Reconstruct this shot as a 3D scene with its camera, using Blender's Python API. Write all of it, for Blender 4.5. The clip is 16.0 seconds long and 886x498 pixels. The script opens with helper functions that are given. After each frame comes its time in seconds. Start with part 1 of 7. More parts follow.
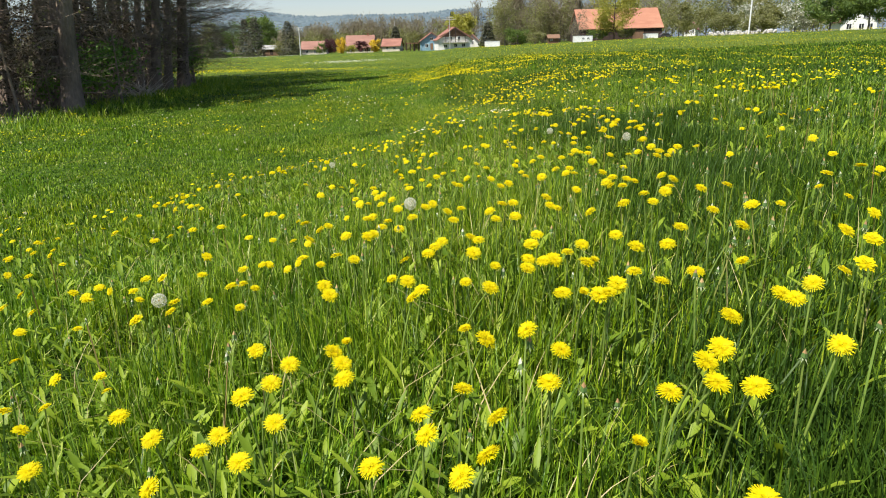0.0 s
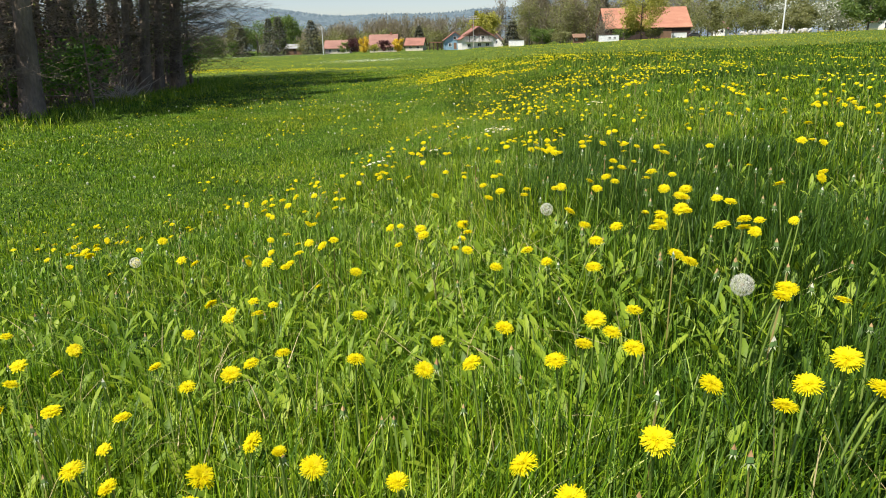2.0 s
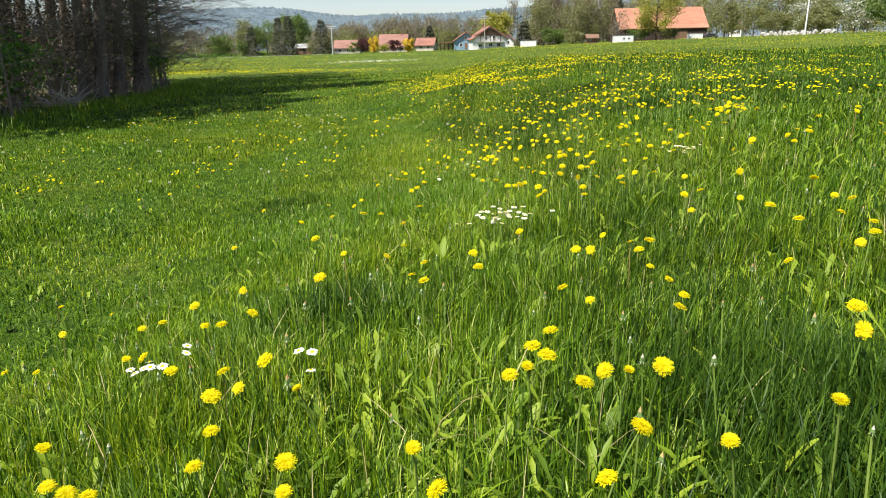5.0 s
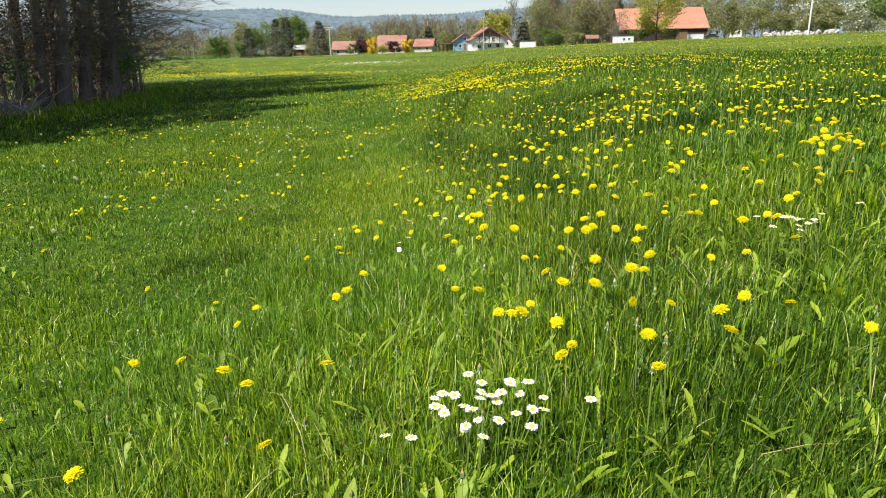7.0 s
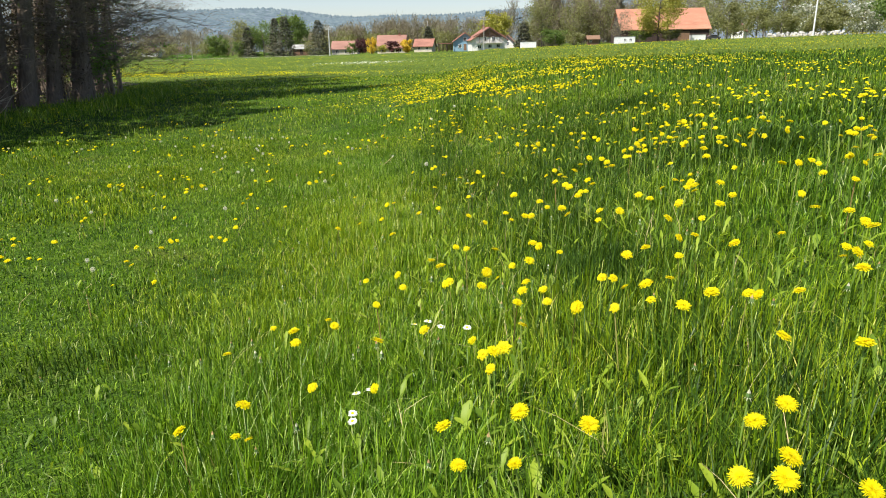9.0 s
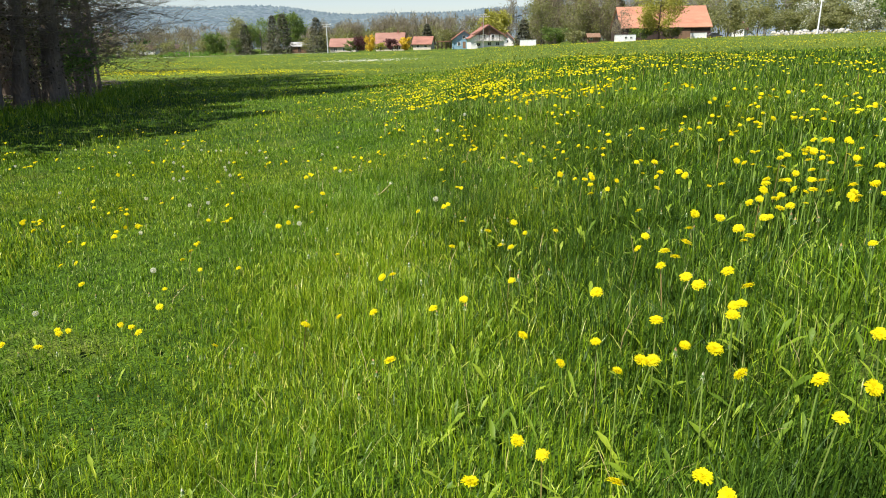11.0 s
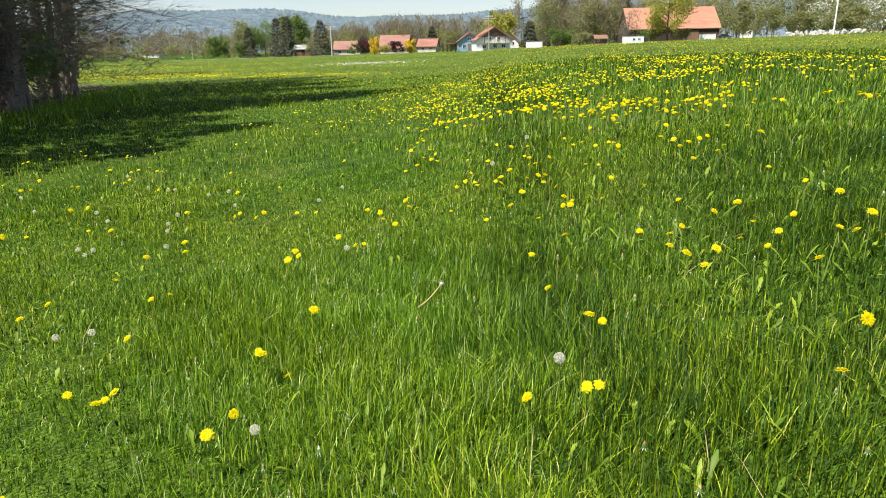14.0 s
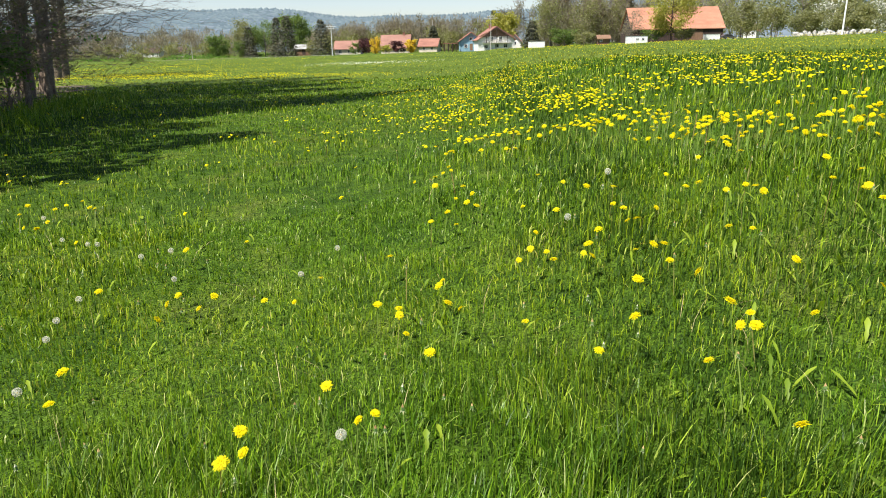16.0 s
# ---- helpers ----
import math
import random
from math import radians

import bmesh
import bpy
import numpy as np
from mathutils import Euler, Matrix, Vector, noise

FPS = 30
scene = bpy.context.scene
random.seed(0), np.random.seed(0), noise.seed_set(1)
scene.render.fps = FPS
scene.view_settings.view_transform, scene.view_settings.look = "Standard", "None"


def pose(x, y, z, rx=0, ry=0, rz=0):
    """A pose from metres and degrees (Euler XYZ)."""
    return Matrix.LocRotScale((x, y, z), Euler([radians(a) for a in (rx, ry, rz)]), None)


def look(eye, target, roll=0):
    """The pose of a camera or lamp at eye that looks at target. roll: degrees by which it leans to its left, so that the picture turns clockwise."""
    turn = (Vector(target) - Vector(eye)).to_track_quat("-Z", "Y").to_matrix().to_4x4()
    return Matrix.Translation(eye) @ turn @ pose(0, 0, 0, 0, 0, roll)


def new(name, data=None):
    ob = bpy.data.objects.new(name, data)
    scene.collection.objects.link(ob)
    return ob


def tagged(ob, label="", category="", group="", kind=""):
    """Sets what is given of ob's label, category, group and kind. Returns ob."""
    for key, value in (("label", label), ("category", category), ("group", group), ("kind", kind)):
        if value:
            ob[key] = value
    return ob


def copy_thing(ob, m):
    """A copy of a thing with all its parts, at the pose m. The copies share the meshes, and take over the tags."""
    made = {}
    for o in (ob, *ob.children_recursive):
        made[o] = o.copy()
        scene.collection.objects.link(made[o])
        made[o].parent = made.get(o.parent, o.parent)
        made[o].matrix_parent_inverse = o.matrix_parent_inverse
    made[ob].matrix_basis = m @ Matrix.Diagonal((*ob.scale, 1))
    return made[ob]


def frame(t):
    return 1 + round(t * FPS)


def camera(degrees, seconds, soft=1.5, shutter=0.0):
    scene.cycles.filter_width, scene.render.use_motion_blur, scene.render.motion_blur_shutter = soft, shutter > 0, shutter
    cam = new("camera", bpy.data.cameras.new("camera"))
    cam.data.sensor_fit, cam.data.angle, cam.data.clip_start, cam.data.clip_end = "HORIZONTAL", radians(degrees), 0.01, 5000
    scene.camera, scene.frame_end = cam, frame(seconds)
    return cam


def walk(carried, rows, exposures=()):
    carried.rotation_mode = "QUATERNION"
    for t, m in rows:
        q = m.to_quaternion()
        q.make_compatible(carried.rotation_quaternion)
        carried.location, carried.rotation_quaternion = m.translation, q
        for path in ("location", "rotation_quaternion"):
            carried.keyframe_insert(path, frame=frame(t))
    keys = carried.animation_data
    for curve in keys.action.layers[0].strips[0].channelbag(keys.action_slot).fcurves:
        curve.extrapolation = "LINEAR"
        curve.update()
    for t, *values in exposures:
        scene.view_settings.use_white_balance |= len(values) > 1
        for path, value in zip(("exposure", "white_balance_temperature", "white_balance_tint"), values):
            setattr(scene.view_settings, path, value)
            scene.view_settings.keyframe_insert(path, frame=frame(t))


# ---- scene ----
cam = camera(67.3, 16.0, 1.0)
PATH = [
    (0, (0.0, 0.0, 0.934), (-0.017, 1.911, 0.344), -1.4),
    (0.5, (0.134, 0.558, 0.907), (0.101, 2.468, 0.317), -1.4),
    (1, (0.263, 1.187, 0.902), (0.214, 3.097, 0.313), -1.3),
    (1.5, (0.362, 1.814, 0.899), (0.295, 3.724, 0.309), -1.3),
    (2, (0.461, 2.435, 0.887), (0.377, 4.344, 0.297), -1.3),
    (2.5, (0.526, 3.052, 0.88), (0.426, 4.961, 0.291), -1.2),
    (3, (0.576, 3.663, 0.848), (0.463, 5.571, 0.26), -1.1),
    (3.5, (0.587, 4.287, 0.87), (0.471, 6.195, 0.281), -1.1),
    (4, (0.584, 4.964, 0.857), (0.467, 6.873, 0.27), -1.2),
    (4.5, (0.599, 5.521, 0.855), (0.484, 7.429, 0.268), -1.2),
    (5, (0.639, 6.063, 0.858), (0.525, 7.971, 0.269), -1.1),
    (5.2, (0.662, 6.315, 0.866), (0.548, 8.222, 0.274), -1.3),
    (7.3, (0.737, 8.134, 0.854), (0.624, 10.043, 0.268), -1.2),
    (7.5, (0.731, 8.299, 0.85), (0.618, 10.208, 0.263), -1.2),
    (8, (0.71, 8.731, 0.841), (0.598, 10.639, 0.253), -1.1),
    (8.5, (0.691, 9.151, 0.837), (0.579, 11.06, 0.251), -1.1),
    (9, (0.663, 9.596, 0.819), (0.552, 11.505, 0.233), -1.0),
    (9.2, (0.65, 9.762, 0.812), (0.537, 11.671, 0.224), -1.0),
    (11.3, (0.43, 11.518, 0.797), (0.324, 13.426, 0.205), -0.9),
    (11.5, (0.41, 11.705, 0.774), (0.296, 13.613, 0.185), -0.9),
    (12, (0.294, 12.124, 0.765), (0.179, 14.033, 0.178), -0.9),
    (12.5, (0.209, 12.568, 0.762), (0.094, 14.476, 0.175), -0.9),
    (13, (0.118, 13.031, 0.751), (0.001, 14.939, 0.164), -1.0),
    (13.5, (0.008, 13.481, 0.726), (-0.11, 15.39, 0.14), -1.0),
    (14, (-0.093, 13.898, 0.711), (-0.212, 15.807, 0.126), -1.1),
    (14.5, (-0.209, 14.354, 0.704), (-0.328, 16.262, 0.119), -1.1),
    (15, (-0.298, 14.805, 0.684), (-0.418, 16.714, 0.099), -1.1),
    (15.5, (-0.369, 15.265, 0.67), (-0.489, 17.174, 0.084), -1.0),
    (16, (-0.443, 15.743, 0.667), (-0.563, 17.652, 0.082), -1.0),
]
walk(cam, [(t, look(eye, target, roll)) for t, eye, target, roll in PATH], [(0, 0.86), (2.5, 0.88), (4.5, 1.0), (9, 1.0), (12, 1.06), (16, 1.09)])


# ---------- light ----------
world = bpy.data.worlds.new("world")
scene.world = world
world.use_nodes = True
SUN_DIR = Vector((-0.34, -0.36, 0.87)).normalized()
sky = world.node_tree.nodes.new("ShaderNodeTexSky")
sky.sky_type, sky.sun_disc = "NISHITA", False
sky.sun_elevation = math.asin(SUN_DIR.z)
sky.sun_rotation = math.atan2(SUN_DIR.x, SUN_DIR.y)
sky.air_density, sky.dust_density, sky.ozone_density = 1.0, 0.5, 1.6
tint = world.node_tree.nodes.new("ShaderNodeMix")
tint.data_type, tint.blend_type = "RGBA", "MULTIPLY"
tint.inputs[0].default_value, tint.inputs[7].default_value = 1.0, (0.82, 0.80, 0.86, 1)
world.node_tree.links.new(sky.outputs[0], tint.inputs[6])
world.node_tree.links.new(tint.outputs[2], world.node_tree.nodes["Background"].inputs[0])
world.node_tree.nodes["Background"].inputs[1].default_value = 0.082
sun = new("sun", bpy.data.lights.new("sun", "SUN"))
sun.data.energy, sun.data.angle, sun.data.color = 5.0, radians(0.53), (1.0, 0.95, 0.86)
sun.matrix_basis = look(SUN_DIR * 60, (0, 0, 0))

# ---------- materials ----------


def nodes_of(name):
    m = bpy.data.materials.new(name)
    m.use_nodes = True
    return m, m.node_tree, m.node_tree.nodes["Principled BSDF"]


def ramp(tree, fac, stops):
    r = tree.nodes.new("ShaderNodeValToRGB")
    els = r.color_ramp.elements
    while len(els) < len(stops):
        els.new(0.5)
    for e, (p, c) in zip(els, stops):
        e.position, e.color = p, (*c, 1)
    tree.links.new(fac, r.inputs[0])
    return r.outputs[0]


def noise_of(tree, scale, detail=4.0, coords="Object", stretch=None):
    co = tree.nodes.new("ShaderNodeTexCoord")
    n = tree.nodes.new("ShaderNodeTexNoise")
    n.inputs["Scale"].default_value, n.inputs["Detail"].default_value = scale, detail
    if stretch:
        mp = tree.nodes.new("ShaderNodeMapping")
        mp.inputs["Scale"].default_value = stretch
        tree.links.new(co.outputs[coords], mp.inputs[0])
        tree.links.new(mp.outputs[0], n.inputs["Vector"])
    else:
        tree.links.new(co.outputs[coords], n.inputs["Vector"])
    return n.outputs["Fac"]


def mixed(tree, a, b, fac, kind="MIX"):
    n = tree.nodes.new("ShaderNodeMix")
    n.data_type, n.blend_type = "RGBA", kind
    for socket, v in ((n.inputs[0], fac), (n.inputs[6], a), (n.inputs[7], b)):
        if isinstance(v, bpy.types.NodeSocket):
            tree.links.new(v, socket)
        elif isinstance(v, tuple):
            socket.default_value = (*v, 1)
        else:
            socket.default_value = v
    return n.outputs[2]


def surface(name, dark, light, scale=3.0, fine=40.0, rough=0.8, bump=0.2, stretch=None, metal=0.0):
    """A mottled surface: broad stains, fine grain and relief."""
    m, tree, p = nodes_of(name)
    broad = noise_of(tree, scale, 5, stretch=stretch)
    grain = noise_of(tree, fine, 3, stretch=stretch)
    c = ramp(tree, broad, [(0.3, dark), (0.7, light)])
    g = ramp(tree, grain, [(0.3, (0.72, 0.72, 0.72)), (0.7, (1.12, 1.12, 1.12))])
    tree.links.new(mixed(tree, c, g, 1.0, "MULTIPLY"), p.inputs["Base Color"])
    p.inputs["Roughness"].default_value, p.inputs["Metallic"].default_value = rough, metal
    b = tree.nodes.new("ShaderNodeBump")
    b.inputs["Strength"].default_value, b.inputs["Distance"].default_value = bump, 0.05
    tree.links.new(grain, b.inputs["Height"])
    tree.links.new(b.outputs[0], p.inputs["Normal"])
    return m


def leafy(name, stops, patch=None, through_light=0.35, rough=0.5, patch_scale=0.5, gloss=0.35):
    """Thin living tissue: hue by the piece, slow patches over the meadow, light shining through."""
    m, tree, p = nodes_of(name)
    geo = tree.nodes.new("ShaderNodeNewGeometry")
    c = ramp(tree, geo.outputs["Random Per Island"], stops)
    if patch:
        n = noise_of(tree, patch_scale, 3)
        c = mixed(tree, c, ramp(tree, n, [(0.38, patch[0]), (0.62, patch[1])]), 1.0, "MULTIPLY")
    tree.links.new(c, p.inputs["Base Color"])
    p.inputs["Roughness"].default_value = rough
    p.inputs["Specular IOR Level"].default_value = gloss
    t = tree.nodes.new("ShaderNodeBsdfTranslucent")
    tree.links.new(mixed(tree, c, (1.25, 1.2, 0.6), 1.0, "MULTIPLY"), t.inputs[0])
    mix = tree.nodes.new("ShaderNodeMixShader")
    mix.inputs[0].default_value = through_light
    out = tree.nodes["Material Output"]
    tree.links.new(p.outputs[0], mix.inputs[1])
    tree.links.new(t.outputs[0], mix.inputs[2])
    tree.links.new(mix.outputs[0], out.inputs[0])
    return m


GRASS = leafy("grass_blade", [(0.0, (0.038, 0.095, 0.004)), (0.22, (0.088, 0.180, 0.008)), (0.38, (0.160, 0.250, 0.022)), (0.5, (0.115, 0.222, 0.007)), (0.74, (0.228, 0.345, 0.010)), (0.92, (0.35, 0.46, 0.040)), (1.0, (0.52, 0.52, 0.20))],
              ((0.82, 0.92, 1.05), (1.18, 1.07, 0.8)), 0.36, 0.42, 0.5, 0.32)
FAR_GRASS = leafy("distant_grass_blade", [(0.0, (0.10, 0.145, 0.022)), (0.5, (0.175, 0.22, 0.032)), (1.0, (0.27, 0.30, 0.06))], ((0.85, 0.92, 1.0), (1.12, 1.04, 0.95)), 0.3, 0.6, 0.05, 0.15)
DARK_GRASS = leafy("lush_and_shade_grass_blade", [(0.0, (0.018, 0.046, 0.005)), (0.6, (0.040, 0.088, 0.008)), (1.0, (0.10, 0.175, 0.014))], None, 0.3, 0.5, gloss=0.2)
LEAF = leafy("herb_leaf", [(0.0, (0.08, 0.145, 0.012)), (0.5, (0.175, 0.26, 0.02)), (1.0, (0.27, 0.35, 0.03))], None, 0.36, 0.48, gloss=0.2)
STRAW = leafy("dry_stalk", [(0.0, (0.30, 0.24, 0.10)), (1.0, (0.5, 0.42, 0.22))], None, 0.2, 0.7)
PETAL = leafy("dandelion_petal", [(0.0, (0.60, 0.45, 0.004)), (0.12, (0.64, 0.56, 0.004)), (0.6, (0.68, 0.61, 0.005)), (1.0, (0.73, 0.67, 0.008))], None, 0.5, 0.6, gloss=0.12)
CENTRE = leafy("dandelion_centre", [(0.0, (0.84, 0.64, 0.005)), (1.0, (0.88, 0.72, 0.007))], None, 0.35, 0.7, gloss=0.2)
STEM = leafy("dandelion_stem", [(0.0, (0.13, 0.23, 0.035)), (0.85, (0.22, 0.29, 0.06)), (1.0, (0.26, 0.17, 0.07))], None, 0.2, 0.45)
BRACT = leafy("green_bract", [(0.0, (0.10, 0.19, 0.05)), (1.0, (0.17, 0.26, 0.08))], None, 0.2, 0.5)
PALE = leafy("pale_bract", [(0.0, (0.50, 0.50, 0.36)), (1.0, (0.78, 0.76, 0.62))], None, 0.3, 0.6)
STAR = leafy("reflexed_bract", [(0.0, (0.22, 0.28, 0.12)), (1.0, (0.40, 0.44, 0.26))], None, 0.25, 0.6)
BROWN = leafy("withered_tip", [(0.0, (0.34, 0.20, 0.09)), (1.0, (0.55, 0.38, 0.17))], None, 0.2, 0.7)
FLUFF = leafy("seed_fluff", [(0.0, (0.58, 0.58, 0.56)), (1.0, (0.74, 0.74, 0.72))], None, 0.45, 0.8, gloss=0.1)
DAISY = leafy("daisy_petal", [(0.0, (0.80, 0.80, 0.78)), (1.0, (0.86, 0.85, 0.84))], None, 0.3, 0.6, gloss=0.2)
NEEDLES = leafy("spruce_needles", [(0.0, (0.014, 0.03, 0.012)), (1.0, (0.035, 0.065, 0.022))], None, 0.12, 0.6)
# village conifers: needles lightened to grey-brown, distance haze put into the colour
HAZED_NEEDLES = leafy("hazed_spruce_needles", [(0.0, (0.06, 0.066, 0.045)), (0.6, (0.09, 0.10, 0.062)), (1.0, (0.14, 0.125, 0.085))], None, 0.25, 0.8)
FRESH = leafy("fresh_leaves", [(0.0, (0.05, 0.12, 0.015)), (0.5, (0.10, 0.21, 0.025)), (1.0, (0.16, 0.30, 0.04))], None, 0.35, 0.6)
# muted copy of the fresh leaves, with haze mixed into the colour
HAZED_FRESH = leafy("hazed_village_leaves", [(0.0, (0.08, 0.13, 0.035)), (0.5, (0.13, 0.195, 0.05)), (1.0, (0.19, 0.26, 0.075))], None, 0.5, 0.7)
# base lifted to carry the haze over the distant woods
BUDDING = leafy("budding_leaves", [(0.0, (0.16, 0.165, 0.08)), (0.5, (0.21, 0.22, 0.095)), (1.0, (0.27, 0.27, 0.12))], None, 0.5, 0.7)
YELLOW_LEAVES = leafy("yellow_green_leaves", [(0.0, (0.22, 0.22, 0.035)), (1.0, (0.38, 0.37, 0.06))], None, 0.35, 0.6)
GOLD = leafy("forsythia_bloom", [(0.0, (0.45, 0.30, 0.02)), (1.0, (0.70, 0.50, 0.04))], None, 0.3, 0.6)
MAROON = leafy("copper_leaves", [(0.0, (0.05, 0.018, 0.02)), (1.0, (0.12, 0.04, 0.045))], None, 0.2, 0.6)
BLOSSOM = leafy("white_blossom", [(0.0, (0.14, 0.18, 0.07)), (0.5, (0.34, 0.35, 0.28)), (1.0, (0.66, 0.66, 0.64))], None, 0.3, 0.7)
# twigs of the far woods, lightened so the colour holds some haze
BARE_TWIGS = leafy("far_bare_twigs", [(0.0, (0.17, 0.145, 0.115)), (0.6, (0.23, 0.20, 0.155)), (1.0, (0.27, 0.25, 0.17))], None, 0.4, 0.9)
THICKET = leafy("brown_thicket", [(0.0, (0.055, 0.042, 0.028)), (0.6, (0.105, 0.08, 0.055)), (1.0, (0.15, 0.13, 0.065))], None, 0.15, 0.9)
BARK = surface("spruce_bark", (0.11, 0.08, 0.058), (0.29, 0.215, 0.155), 2.5, 22, 0.95, 0.9, (1, 1, 0.35))
TWIG = surface("dead_twig", (0.14, 0.105, 0.072), (0.34, 0.26, 0.18), 5, 40, 0.95, 0.3)
PALE_BARK = surface("far_tree_bark", (0.10, 0.085, 0.065), (0.22, 0.19, 0.15), 1.0, 8, 0.95, 0.3)
BRUSH = surface("dry_brushwood", (0.42, 0.34, 0.25), (0.66, 0.57, 0.45), 6, 40, 0.9, 0.3)
LITTER = surface("leaf_litter", (0.05, 0.036, 0.022), (0.13, 0.095, 0.055), 2, 25, 0.95, 0.8)
# red tiles greyed a little, distance haze painted into their colour
TILE = surface("red_roof_tiles", (0.215, 0.104, 0.078), (0.29, 0.152, 0.114), 0.25, 5, 0.85, 0.4, (1, 3, 3))
BARN_TILE = surface("orange_red_roof_tiles", (0.30, 0.125, 0.075), (0.41, 0.195, 0.12), 0.25, 5, 0.85, 0.4, (1, 3, 3))
OLD_TILE = surface("brown_red_roof_tiles", (0.20, 0.085, 0.06), (0.31, 0.14, 0.10), 0.3, 5, 0.85, 0.4, (1, 3, 3))
GREY_ROOF = surface("grey_roofing", (0.22, 0.22, 0.21), (0.36, 0.36, 0.34), 0.4, 5, 0.85, 0.2)
DARK_WOOD = surface("dark_barn_boards", (0.028, 0.016, 0.013), (0.07, 0.042, 0.034), 0.8, 9, 0.9, 0.5, (6, 6, 0.3))
BROWN_WOOD = surface("brown_boards", (0.13, 0.07, 0.04), (0.24, 0.14, 0.085), 0.8, 9, 0.85, 0.4, (6, 6, 0.4))
PLASTER = surface("white_plaster", (0.66, 0.64, 0.60), (0.80, 0.78, 0.75), 0.5, 6, 0.9, 0.1)
CREAM = surface("cream_plaster", (0.52, 0.46, 0.38), (0.66, 0.60, 0.50), 0.5, 6, 0.9, 0.1)
BLUE = surface("pale_blue_plaster", (0.17, 0.30, 0.40), (0.25, 0.40, 0.50), 0.5, 6, 0.9, 0.1)
WHITE_METAL = surface("white_sheet_metal", (0.68, 0.68, 0.67), (0.82, 0.82, 0.81), 0.8, 8, 0.45, 0.05)
CONCRETE = surface("pale_concrete", (0.42, 0.42, 0.40), (0.60, 0.60, 0.57), 0.6, 9, 0.9, 0.2)
POST_WOOD = surface("weathered_post", (0.34, 0.32, 0.28), (0.50, 0.47, 0.42), 0.8, 12, 0.9, 0.3, (3, 3, 0.3))
STONE = surface("pale_rubble_stone", (0.30, 0.285, 0.25), (0.50, 0.48, 0.43), 0.8, 7, 0.95, 0.4)
CAR_PAINT = surface("dark_car_paint", (0.03, 0.03, 0.035), (0.06, 0.06, 0.065), 1.0, 20, 0.3, 0.0)
RUBBER = surface("tyre_rubber", (0.015, 0.015, 0.015), (0.03, 0.03, 0.03), 5, 40, 0.85, 0.1)
GLASS, gt, gp = nodes_of("window_glass")
gp.inputs["Base Color"].default_value, gp.inputs["Roughness"].default_value = (0.02, 0.025, 0.03, 1), 0.08
gp.inputs["Specular IOR Level"].default_value = 0.6
# far hills and their forest: blue-grey distance haze painted into the colours
HAZED_HILL = surface("hazed_wooded_hillside", (0.085, 0.115, 0.145), (0.115, 0.148, 0.178), 0.004, 0.05, 1.0, 0.0)
HAZED_HILL_TREES = leafy("hazed_hill_forest", [(0.0, (0.078, 0.108, 0.128)), (0.6, (0.102, 0.138, 0.158)), (1.0, (0.135, 0.172, 0.182))], None, 0.05, 1.0, gloss=0.05)

# the meadow's ground: soil painted darker near by for shade under the grass, one green sward with flower-coloured
# drifts far off
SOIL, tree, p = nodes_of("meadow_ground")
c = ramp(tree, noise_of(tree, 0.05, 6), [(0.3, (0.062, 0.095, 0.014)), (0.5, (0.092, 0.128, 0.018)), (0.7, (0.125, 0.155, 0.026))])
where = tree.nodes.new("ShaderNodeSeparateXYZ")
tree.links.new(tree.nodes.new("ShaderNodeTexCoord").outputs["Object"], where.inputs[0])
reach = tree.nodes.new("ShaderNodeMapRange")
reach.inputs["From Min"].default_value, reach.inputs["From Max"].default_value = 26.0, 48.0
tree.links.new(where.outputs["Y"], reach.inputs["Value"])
shaded_soil = ramp(tree, noise_of(tree, 1.5, 6), [(0.3, (0.03, 0.062, 0.007)), (0.55, (0.052, 0.09, 0.010)), (0.75, (0.078, 0.094, 0.02))])
c = mixed(tree, shaded_soil, c, reach.outputs[0])
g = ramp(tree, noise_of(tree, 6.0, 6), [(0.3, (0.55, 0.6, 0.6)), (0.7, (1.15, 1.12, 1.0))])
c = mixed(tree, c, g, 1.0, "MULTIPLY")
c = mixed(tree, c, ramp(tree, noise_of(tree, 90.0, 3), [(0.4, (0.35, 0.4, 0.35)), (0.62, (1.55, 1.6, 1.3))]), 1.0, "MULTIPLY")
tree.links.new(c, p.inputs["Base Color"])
p.inputs["Roughness"].default_value, p.inputs["Specular IOR Level"].default_value = 0.95, 0.1
b = tree.nodes.new("ShaderNodeBump")
b.inputs["Strength"].default_value, b.inputs["Distance"].default_value = 0.8, 0.08
tree.links.new(noise_of(tree, 12.0, 6), b.inputs["Height"])
tree.links.new(b.outputs[0], p.inputs["Normal"])


